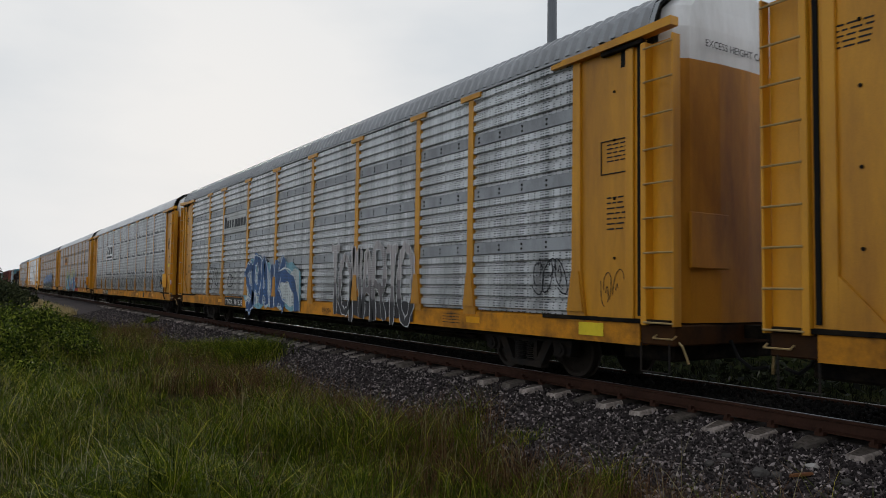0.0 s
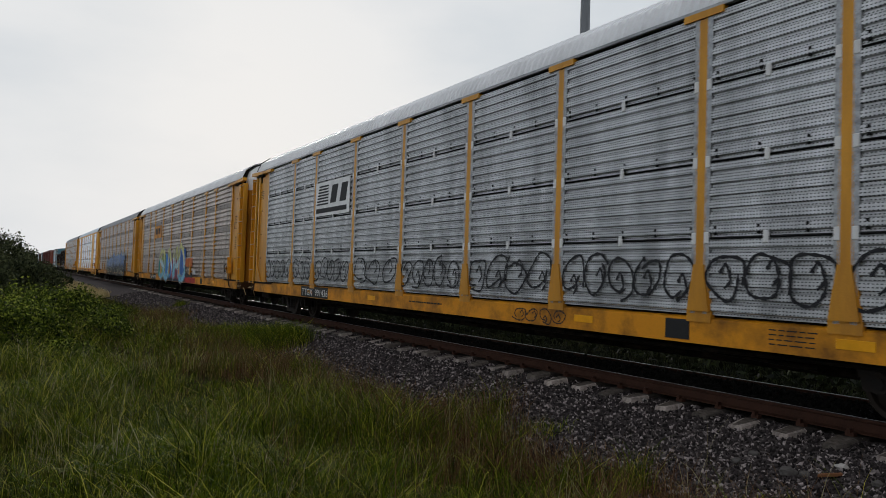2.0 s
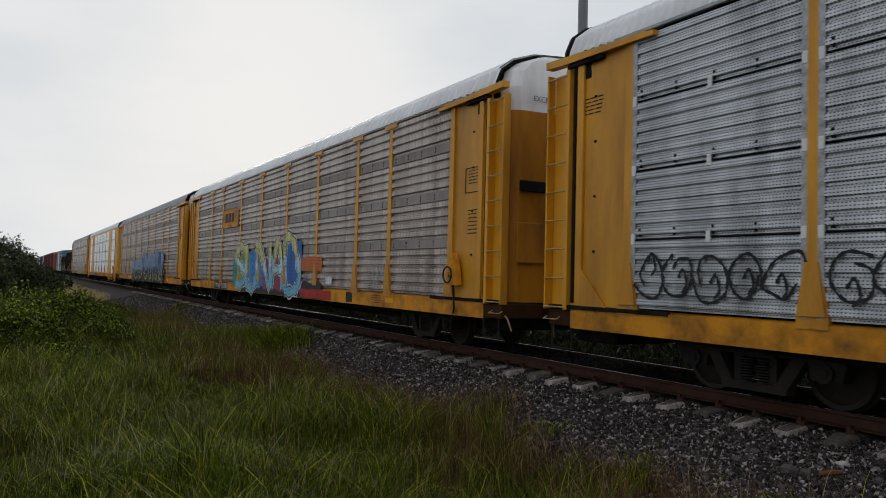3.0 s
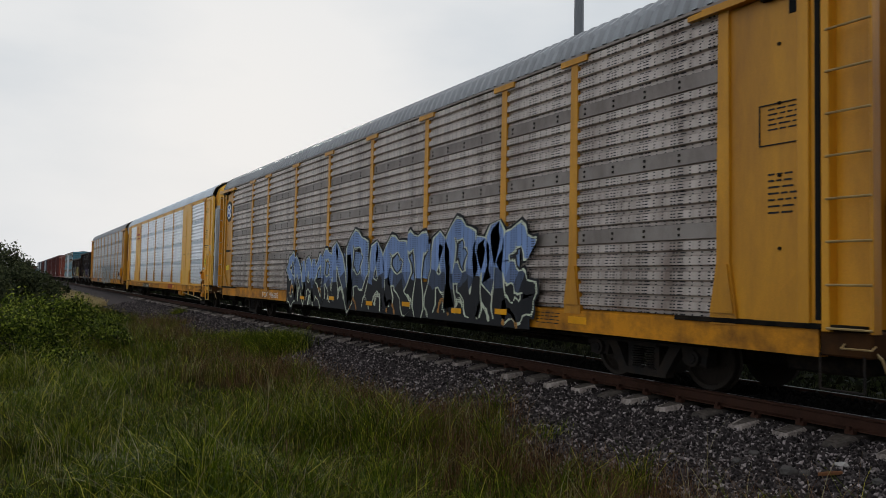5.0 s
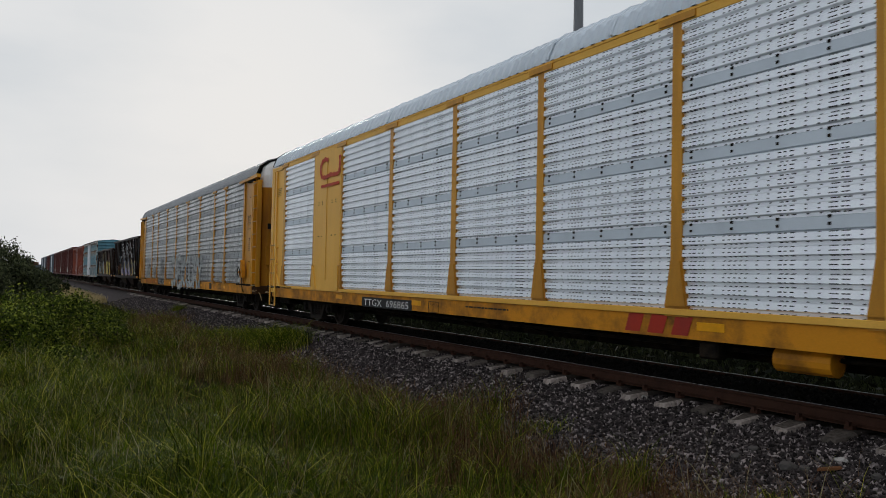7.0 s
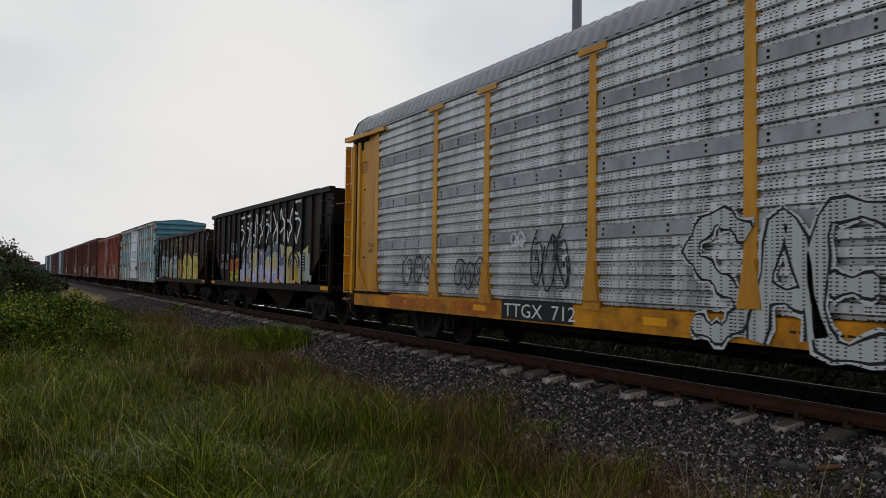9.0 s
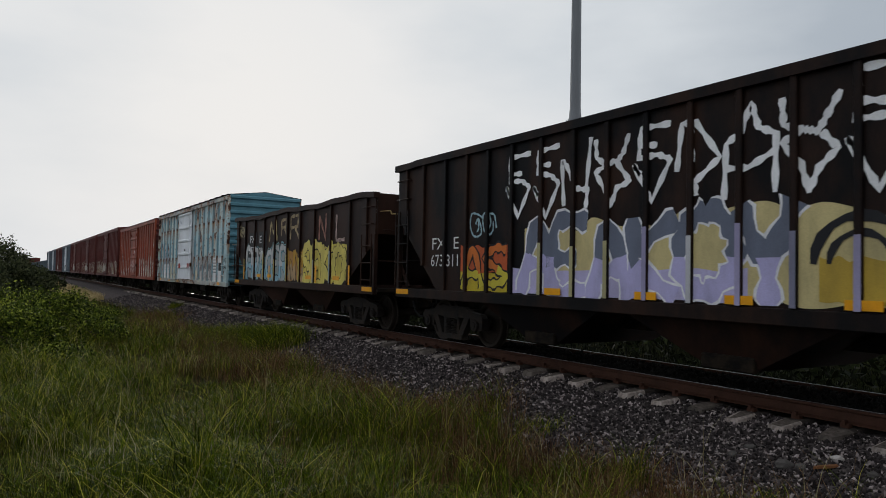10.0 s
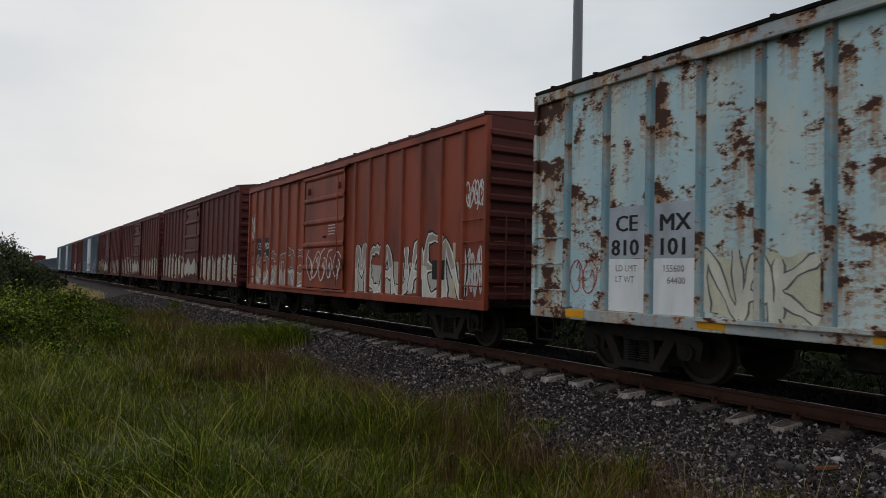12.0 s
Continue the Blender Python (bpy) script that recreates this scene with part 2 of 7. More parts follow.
def rusting(name, color, rust_amount):
    """Faded paint that flakes off to dark rust in ragged patches, with orange runs below each patch."""
    m = mat(name, color, 0.55, 0, 0.1, 1.2, tuple(c * 0.72 for c in color), 0.7, 3.0)
    nt = m.node_tree
    L = nt.links.new
    b = nt.nodes["Principled BSDF"]
    co = next(n for n in nt.nodes if n.type == "TEX_COORD")

    def noise(sx, sz, up, scale, detail=8, rough=0.6):
        mp = nt.nodes.new("ShaderNodeMapping")
        mp.inputs["Scale"].default_value = (sx, sx, sz)
        mp.inputs["Location"].default_value = (3.1, 0.7, 0.35 + up * sz)
        no = nt.nodes.new("ShaderNodeTexNoise")
        no.inputs["Scale"].default_value, no.inputs["Detail"].default_value, no.inputs["Roughness"].default_value = scale, detail, rough
        L(co.outputs["Object"], mp.inputs["Vector"])
        L(mp.outputs["Vector"], no.inputs["Vector"])
        return no.outputs["Fac"]

    def span(value, lo, hi, most=1.0):
        mr = nt.nodes.new("ShaderNodeMapRange")
        mr.inputs["From Min"].default_value, mr.inputs["From Max"].default_value, mr.inputs["To Max"].default_value = lo, hi, most
        L(value, mr.inputs["Value"])
        return mr.outputs["Result"]

    def calc(op, p, q):
        n = nt.nodes.new("ShaderNodeMath")
        n.operation = op
        for k, v in enumerate((p, q)):
            if isinstance(v, float):
                n.inputs[k].default_value = v
            else:
                L(v, n.inputs[k])
        return n.outputs[0]

    def over(last, fac, col):
        mx = nt.nodes.new("ShaderNodeMix")
        mx.data_type = "RGBA"
        mx.inputs["B"].default_value = (*col, 1)
        L(fac, mx.inputs["Factor"])
        L(last, mx.inputs["A"])
        return mx.outputs["Result"]
    last = b.inputs["Base Color"].links[0].from_socket
    last = over(last, span(noise(1, 0.3, 0.0, 1.6), 0.46, 0.66, 0.6), (0.66, 0.64, 0.52))
    where = noise(1, 0.6, 0.0, 0.55, 3)
    edge_at = 0.60 - rust_amount

    def patches(up):
        f = noise(1, 1.5, up, 1.9, 10, 0.70)
        f = calc("ADD", f, calc("MULTIPLY", calc("SUBTRACT", where, 0.5), 0.30))
        return f
    runs = None
    for up in (0.07, 0.16, 0.27, 0.40):
        r = span(patches(up), edge_at, edge_at + 0.03, 1.0 - up * 1.3)
        runs = r if runs is None else calc("MAXIMUM", runs, r)
    runs = calc("MULTIPLY", runs, span(noise(1, 0.05, 0.0, 13.0, 4), 0.34, 0.52))
    last = over(last, span(runs, 0.0, 1.0, 0.9), (0.36, 0.15, 0.035))
    halo = span(patches(0.0), edge_at - 0.035, edge_at + 0.01, 0.85)
    last = over(last, halo, (0.30, 0.13, 0.045))
    last = over(last, span(patches(0.0), edge_at, edge_at + 0.02), (0.060, 0.024, 0.014))
    last = over(last, span(noise(1, 1.2, 0.0, 9.0, 6), 0.69 - rust_amount * 0.3, 0.71 - rust_amount * 0.3), (0.07, 0.03, 0.018))
    L(last, b.inputs["Base Color"])
    return m


TEALR = rusting("faded_teal_paint_with_rust", (0.45, 0.61, 0.63), 0.048)
# Side posts: wall teal darkened to carry the posts' shading, plus rust.
TEALRIB = rusting("teal_post_paint_with_rust", (0.18, 0.31, 0.36), 0.02)
TEALTRIM = rusting("teal_trim_with_rust", (0.34, 0.37, 0.37), 0.04)
CONCD = mat("grimy_tie_concrete", (0.050, 0.042, 0.036), 0.95, 0, 0.3, 6.0, (0.02, 0.016, 0.013), 0.8, 1.0, 0.4, 40, 0.05)
CONCM = mat("stained_tie_concrete", (0.13, 0.11, 0.095), 0.9, 0, 0.3, 9.0, (0.03, 0.025, 0.02), 0.9, 1.0, 0.5, 30, 0.1, 0.35)
TIETOP = mat("dirty_tie_top", (0.12, 0.10, 0.085), 0.95, 0, 0.3, 11.0, (0.025, 0.02, 0.016), 1.0, 1.0, 0.5, 30, 0.05)
# Rust-stained rack yellow, darkened further for the shadow of the next car.
DOORY = mat("shaded_rusty_door_yellow", (0.50, 0.205, 0.010), 0.5, 0, 0.14, 0.9, (0.13, 0.045, 0.008), 0.95, 4.0)
# Grimy sill paint with the shade at the car ends put into its colour.
SHADESILL = mat("shaded_grimy_end_sill_paint", (0.060, 0.026, 0.009), 0.8, 0, 0.25, 2.5, (0.02, 0.012, 0.008), 1.0, 1.0, 0.3, 40, 0.08)

# ---- mesh helpers ----
CACHE = {}


def part(name, bm, material, parent, label=""):
    """Links a bmesh (or shared mesh data) as one mesh object under a thing."""
    if isinstance(bm, bpy.types.Mesh):
        me = bm
    else:
        me = bpy.data.meshes.new(name)
        bm.normal_update()
        bm.to_mesh(me)
        bm.free()
    if not me.materials:
        for mm in (material if isinstance(material, (list, tuple)) else [material]):
            me.materials.append(mm)
    ob = new(name, me)
    ob.parent = parent
    if label:
        ob["label"] = label
    return ob


def shared(key, maker):
    if key not in CACHE:
        bm = maker()
        me = bpy.data.meshes.new(str(key[0]))
        bm.normal_update()
        bm.to_mesh(me)
        bm.free()
        CACHE[key] = me
    return CACHE[key]


def box(bm, x0, x1, y0, y1, z0, z1, mi=0):
    c = [bm.verts.new((x, y, z)) for z in (z0, z1) for y in (y0, y1) for x in (x0, x1)]
    for q in ((0, 2, 3, 1), (4, 5, 7, 6), (0, 1, 5, 4), (2, 6, 7, 3), (0, 4, 6, 2), (1, 3, 7, 5)):
        bm.faces.new([c[i] for i in q]).material_index = mi
    return bm


def bevelled(bm, width=0.01):
    bmesh.ops.bevel(bm, geom=bm.edges[:], offset=width, segments=1, affect="EDGES")
    return bm


def bbox(x0, x1, y0, y1, z0, z1, width=0.01):
    return bevelled(box(bmesh.new(), x0, x1, y0, y1, z0, z1), width)


def extrude_x(bm, profile, x0, x1, closed=True, caps=True, mi=0):
    """A profile of (y, z) drawn out along x."""
    a = [bm.verts.new((x0, y, z)) for y, z in profile]
    b = [bm.verts.new((x1, y, z)) for y, z in profile]
    n = len(profile)
    for i in range(n if closed else n - 1):
        j = (i + 1) % n
        bm.faces.new((a[i], b[i], b[j], a[j])).material_index = mi
    if closed and caps:
        bm.faces.new(a).material_index = mi
        bm.faces.new(b[::-1]).material_index = mi
    return bm


def prism_y(bm, outline, y0, y1, mi=0):
    """An outline of (x, z) drawn out along y."""
    a = [bm.verts.new((x, y0, z)) for x, z in outline]
    b = [bm.verts.new((x, y1, z)) for x, z in outline]
    n = len(outline)
    for i in range(n):
        j = (i + 1) % n
        bm.faces.new((a[i], a[j], b[j], b[i])).material_index = mi
    bm.faces.new(a[::-1]).material_index = mi
    bm.faces.new(b).material_index = mi
    bmesh.ops.recalc_face_normals(bm, faces=bm.faces[:])
    return bm


def rod(bm, p, q, r=0.015, n=6, mi=0):
    p, q = Vector(p), Vector(q)
    u = (q - p).normalized()
    s = u.orthogonal().normalized()
    t = u.cross(s)
    a, b = [], []
    for i in range(n):
        o = (s * math.cos(2 * math.pi * i / n) + t * math.sin(2 * math.pi * i / n)) * r
        a.append(bm.verts.new(p + o))
        b.append(bm.verts.new(q + o))
    for i in range(n):
        j = (i + 1) % n
        bm.faces.new((a[i], a[j], b[j], b[i])).material_index = mi
    bm.faces.new(a[::-1]).material_index = mi
    bm.faces.new(b).material_index = mi
    return bm


def rods(points, r=0.015):
    bm = bmesh.new()
    for p, q in zip(points, points[1:]):
        rod(bm, p, q, r)
    return bm


def lathe_y(profile, n=28):
    """A profile of (radius, y) turned round the y axis."""
    bm = bmesh.new()
    rings = [[bm.verts.new((r * math.cos(2 * math.pi * i / n), y, r * math.sin(2 * math.pi * i / n))) for i in range(n)] for r, y in profile]
    for a, b in zip(rings, rings[1:]):
        for i in range(n):
            j = (i + 1) % n
            bm.faces.new((a[i], a[j], b[j], b[i]))
    bm.faces.new(rings[0])
    bm.faces.new(rings[-1][::-1])
    bmesh.ops.recalc_face_normals(bm, faces=bm.faces[:])
    return bm


def lettering(name, words, size, x, y, z, material, parent, label="", narrow=1.0):
    """Words on a car side that faces -y; x, z is their lower left corner."""
    cu = bpy.data.curves.new(name, "FONT")
    cu.body, cu.size, cu.extrude, cu.resolution_u = words, size / 0.72, 0.0, 2
    ob = bpy.data.objects.new(name, cu)
    scene.collection.objects.link(ob)
    me = bpy.data.meshes.new_from_object(ob.evaluated_get(bpy.context.evaluated_depsgraph_get()))
    bpy.data.objects.remove(ob)
    for v in me.vertices:
        v.co = (x + v.co.x * narrow, y, z + v.co.y)
    me.materials.clear()
    return part(name, me, material, parent, label)


def bars(name, x, y, z, width, lines, material, parent, step=0.07, thick=0.028, seed=1):
    """Small writing that cannot be read: plain bars."""
    thick *= 0.7
    rnd = random.Random(seed)
    bm = bmesh.new()
    for i in range(lines):
        a = x
        while a < x + width - 0.03:
            w = min(rnd.uniform(0.06, 0.16), x + width - a)
            box(bm, a, a + w, y - 0.002, y + 0.004, z - i * step - thick, z - i * step)
            a += w + 0.03
    return tagged(part(name, bm, material, parent), kind="stuff")


def ribbon(bm, pts, width, y, mi=0):
    """A flat painted stroke along (x, z) points."""
    n = len(pts)
    left, right = [], []
    for i in range(n):
        a, b = pts[max(i - 1, 0)], pts[min(i + 1, n - 1)]
        dx, dz = b[0] - a[0], b[1] - a[1]
        l = math.hypot(dx, dz) or 1
        w = width * (0.75 + 0.25 * math.sin(i * 1.7))
        ox, oz = -dz / l * w / 2, dx / l * w / 2
        left.append(bm.verts.new((pts[i][0] + ox, y, pts[i][1] + oz)))
        right.append(bm.verts.new((pts[i][0] - ox, y, pts[i][1] - oz)))
    for i in range(n - 1):
        bm.faces.new((left[i], right[i], right[i + 1], left[i + 1])).material_index = mi


def smooth(pts, steps=5, closed=False):
    """Catmull-Rom through the points."""
    out, n = [], len(pts)
    for i in range(n if closed else n - 1):
        p = [pts[(i + k) % n] if closed else pts[min(max(i + k, 0), n - 1)] for k in (-1, 0, 1, 2)]
        for s in range(steps):
            t = s / steps
            out.append(tuple(0.5 * (2 * p[1][d] + (p[2][d] - p[0][d]) * t + (2 * p[0][d] - 5 * p[1][d] + 4 * p[2][d] - p[3][d]) * t * t
                                    + (3 * p[1][d] - p[0][d] - 3 * p[2][d] + p[3][d]) * t ** 3) for d in (0, 1)))
    out.append(out[0] if closed else pts[-1])
    return out


PAINTS = {}


def paint(rgb, slotted=False):
    if slotted and (rgb, 1) not in PAINTS:
        PAINTS[rgb, 1] = perforated("spray_paint_on_slotted_sheet", rgb, tuple(c * 0.5 + 0.02 for c in rgb), 0.6, metal=0.0, rough=0.6)
    if slotted:
        return PAINTS[rgb, 1]
    if rgb not in PAINTS:
        PAINTS[rgb] = mat("spray_paint", rgb, 0.6, 0, 0.2, 2.4, tuple(c * 0.4 + 0.02 for c in rgb), 0.6, 2.5)
    return PAINTS[rgb]


def flaked(rgb, under):
    """Old sign paint that has flaked off in patches down to what lies under it."""
    key = (rgb, under)
    if key not in PAINTS:
        m = mat("flaked_sign_paint", rgb, 0.7, 0, 0.25, 7.0, under, 1.0, 1.6)
        PAINTS[key] = m
    return PAINTS[key]


def scribble(parent, x0, x1, z0, z1, letters, color, y, seed, width=0.035, label="", name="graffiti"):
    """A tag in single loose strokes."""
    rnd = random.Random(seed)
    bm = bmesh.new()
    step = (x1 - x0) / letters
    for i in range(letters):
        cx, cz, w, hh = x0 + step * (i + 0.5), (z0 + z1) / 2, step * 0.62, (z1 - z0) / 2
        t0, lean = rnd.uniform(0, 6.28), rnd.uniform(-0.2, 0.3)
        pts = []
        for j in range(9):
            a = t0 + j * 0.85
            r = rnd.uniform(0.75, 1.1) * (1 - 0.05 * j)
            pts.append((cx + w * r * math.cos(a) + lean * hh * math.sin(a), cz + hh * r * math.sin(a)))
        ribbon(bm, smooth(pts, 6), width, y - 0.0004 * i)
        ax, az = cx + rnd.uniform(-0.3, 0.1) * w, cz + rnd.uniform(-0.3, 0.5) * hh
        ribbon(bm, smooth([(ax, az), (ax + 0.25 * w, az + 0.3 * hh), (ax + 0.45 * w, az - 0.2 * hh), (ax + 0.2 * w, az - 0.5 * hh)], 5), width, y - 0.0002 - 0.0004 * i)
    return part(name, bm, paint(color), parent, label)

# ---- the train ----
YC = 9.16            # centre line of the track
HALF = 13.55         # half the length of a rack car
SIDE = -1.56         # the car side that faces the camera
WHEELSETS = []       # (wheelset, x in the car, z, radius)


def wheelset_mesh(r):
    def make():
        bm = lathe_y([(0.08, -0.80), (0.10, -0.78), (0.11, -0.74), (r * 0.45, -0.74), (r * 0.80, -0.70), (r * 0.84, -0.755), (r * 0.97, -0.76), (r, -0.74),
                      (r, -0.65), (r + 0.028, -0.63), (r + 0.025, -0.615), (r * 0.9, -0.61), (0.12, -0.66), (0.085, -0.60), (0.085, 0.60), (0.12, 0.66),
                      (r * 0.9, 0.61), (r + 0.025, 0.615), (r + 0.028, 0.63), (r, 0.65), (r, 0.74), (r * 0.84, 0.755), (0.11, 0.74), (0.08, 0.80)], 32)
        for a in range(6):
            t = a * math.pi / 3
            rod(bm, (r * 0.6 * math.cos(t), -0.735, r * 0.6 * math.sin(t)), (r * 0.6 * math.cos(t), -0.728, r * 0.6 * math.sin(t)), 0.03)
        return bm
    return shared(("wheelset", r), make)


def side_frame():
    def make():
        bm = bmesh.new()
        outer = [(-1.18, 0.60), (-1.10, 0.68), (-0.70, 0.72), (-0.45, 0.80), (0.45, 0.80), (0.70, 0.72), (1.10, 0.68), (1.18, 0.60), (1.16, 0.42), (0.95, 0.38),
                 (0.72, 0.36), (0.45, 0.20), (0.36, 0.14), (-0.36, 0.14), (-0.45, 0.20), (-0.72, 0.36), (-0.95, 0.38), (-1.16, 0.42)]
        hole = [(-0.28, 0.27), (0.28, 0.27), (0.28, 0.66), (-0.28, 0.66)]
        prism_y(bm, [(-1.18, 0.60), (-1.10, 0.68), (-0.70, 0.72), (-0.45, 0.80), (0.45, 0.80), (0.70, 0.72), (1.10, 0.68), (1.18, 0.60), (1.16, 0.50), (0.70, 0.58), (-0.70, 0.58), (-1.16, 0.50)], -1.12, -0.98)
        for s in (-1, 1):
            prism_y(bm, [(s * 0.72, 0.60), (s * 0.52, 0.60), (s * 0.30, 0.22), (s * 0.44, 0.16)], -1.13, -0.99)
            prism_y(bm, [(s * 0.30, 0.60), (s * 0.20, 0.60), (s * 0.20, 0.22), (s * 0.30, 0.22)], -1.10, -1.0)
            prism_y(bm, [(s * 0.70, 0.58), (s * 1.16, 0.58), (s * 1.12, 0.36), (s * 0.74, 0.36)], -1.10, -0.92)
            rod(bm, (s * 0.92, -1.16, 0.46), (s * 0.92, -0.92, 0.46), 0.12, 10)
            rod(bm, (s * 0.92, -1.18, 0.46), (s * 0.92, -1.15, 0.46), 0.07, 8)
        box(bm, -0.46, 0.46, -1.14, -0.98, 0.13, 0.23)
        return bm
    return shared(("side_frame",), make)


def springs():
    def make():
        bm = bmesh.new()
        for cx in (-0.13, 0.13):
            for i in range(9):
                rod(bm, (cx, -1.07, 0.235 + i * 0.035), (cx, -1.07, 0.252 + i * 0.035), 0.105 if i % 2 == 0 else 0.085, 10)
        box(bm, -0.28, 0.28, -1.13, -0.95, 0.55, 0.66)
        return bm
    return shared(("springs",), make)


def bolster():
    def make():
        bm = box(bmesh.new(), -0.22, 0.22, -0.98, 0.98, 0.52, 0.72)
        for s in (-1, 1):
            box(bm, s * 0.62 - 0.05, s * 0.62 + 0.05, -0.9, 0.9, 0.36, 0.48)
        box(bm, -1.15, 1.15, 0.98, 1.12, 0.42, 0.72)
        return bm
    return shared(("bolster",), make)


def trucks(car, centres, r=0.457):
    for c in centres:
        f = part("bogie_frame", side_frame(), TRUCKM, car, "cast steel bogie side frame with dust")
        f.location.x = c
        for nm, me in (("spring_pack", springs()), ("bolster", bolster())):
            o = part(nm, me, TRUCKM, f)
        for s in (-0.89, 0.89):
            w = part("wheelset", wheelset_mesh(r), WHEELM, car)
            w.location = (c + s, 0, r)
            WHEELSETS.append((w, c + s, r))


def coupler(car, x, s):
    bm = bmesh.new()
    box(bm, min(x, x + s * 0.5), max(x, x + s * 0.5), -0.07, 0.07, 0.80, 0.98)
    box(bm, min(x + s * 0.42, x + s * 0.66), max(x + s * 0.42, x + s * 0.66), -0.16, 0.14, 0.76, 1.02)
    part("coupler", bm, UNDER, car)
    hose = [(x + s * 0.05, -0.45, 0.78), (x + s * 0.16, -0.44, 0.55), (x + s * 0.34, -0.40, 0.42), (x + s * 0.55, -0.34, 0.46)]
    part("air_hose", rods(hose, 0.025), BLACK, car)


def ribbed_panel(width, z0, z1, pitch, depth, bands=(), lip=0.9):
    """Sheet whose ribs run along x; smooth riveted bands at the given heights (slot 1)."""
    bm = bmesh.new()
    z = z0

    def strip(pa, pb, mi):
        q = [bm.verts.new((0, *pa)), bm.verts.new((width, *pa)), bm.verts.new((width, *pb)), bm.verts.new((0, *pb))]
        bm.faces.new(q).material_index = mi
    while z < z1 - 1e-4:
        band = next((b for b in bands if b[0] - 1e-4 <= z < b[1] - 1e-4), None)
        if band:
            top = min(band[1], z1)
            strip((0.0, z), (-0.034, z + 0.012), 1)
            strip((-0.034, z + 0.012), (-0.028, top - 0.012), 1)
            strip((-0.028, top - 0.012), (0.0, top), 1)
            a = 0.16
            while a < width - 0.1:
                for b in (0.05, 0.13):
                    box(bm, a, a + 0.034, -0.042, -0.02, z + b, z + b + 0.034, 2)
                a += 0.62
            z = top
        else:
            nxt = min([b[0] for b in bands if b[0] > z + 1e-4] + [z1])
            n = max(1, round((nxt - z) / pitch))
            p = (nxt - z) / n
            for _ in range(n):
                strip((0.0, z), (0.0, z + 0.24 * p), 0)
                strip((0.0, z + 0.24 * p), (-depth, z + 0.34 * p), 0)
                strip((-depth, z + 0.34 * p), (-lip * depth, z + 0.88 * p), 0)
                strip((-lip * depth, z + 0.88 * p), (0.0, z + p), 0)
                z += p
            z = nxt
    return bm


ARC = [(-1.54, 5.06), (-1.52, 5.14), (-1.42, 5.36), (-1.14, 5.57), (-0.68, 5.73), (0.0, 5.80), (0.68, 5.73), (1.14, 5.57), (1.42, 5.36), (1.52, 5.14), (1.54, 5.06)]


def ribbed_roof(pitch, depth, x0, x1):
    bm = bmesh.new()
    xs, x = [], x0
    while x < x1:
        xs += [(x, 0), (x + 0.35 * pitch, 0), (x + 0.5 * pitch, 1), (x + 0.85 * pitch, 1)]
        x += pitch
    xs.append((x1, 0))
    rows = []
    for x, up in xs:
        row = []
        for y, z in ARC:
            n = Vector((0, y / 1.6, max(0.15, (z - 4.9)))).normalized() * depth * up
            row.append(bm.verts.new((x, y + n.y, z + n.z)))
        rows.append(row)
    for a, b in zip(rows, rows[1:]):
        for i in range(len(ARC) - 1):
            bm.faces.new((a[i], b[i], b[i + 1], a[i + 1]))
    return bm


POSTS = [1.85, 4.65, 6.55, 9.40, 12.15, 14.95, 17.70, 20.55, 22.45, 25.25]


def post_mesh(flared=True):
    def make():
        bm = bmesh.new()
        w = 0.075
        if flared:
            prism_y(bm, [(-w, 4.92), (w, 4.92), (w + 0.02, 1.75), (0.19, 1.12), (0.19, 0.98), (-0.19, 0.98), (-0.19, 1.12), (-w - 0.02, 1.75)], SIDE - 0.016, SIDE + 0.06)
            prism_y(bm, [(-0.17, 1.12), (0.17, 1.12), (w, 1.72), (-w, 1.72)], SIDE - 0.045, SIDE - 0.016)
            box(bm, -0.31, 0.31, SIDE - 0.04, SIDE + 0.05, 4.925, 5.02)
        else:
            box(bm, -0.06, 0.06, SIDE - 0.02, SIDE + 0.06, 0.98, 5.02)
        return bm
    return shared(("post", flared), make)


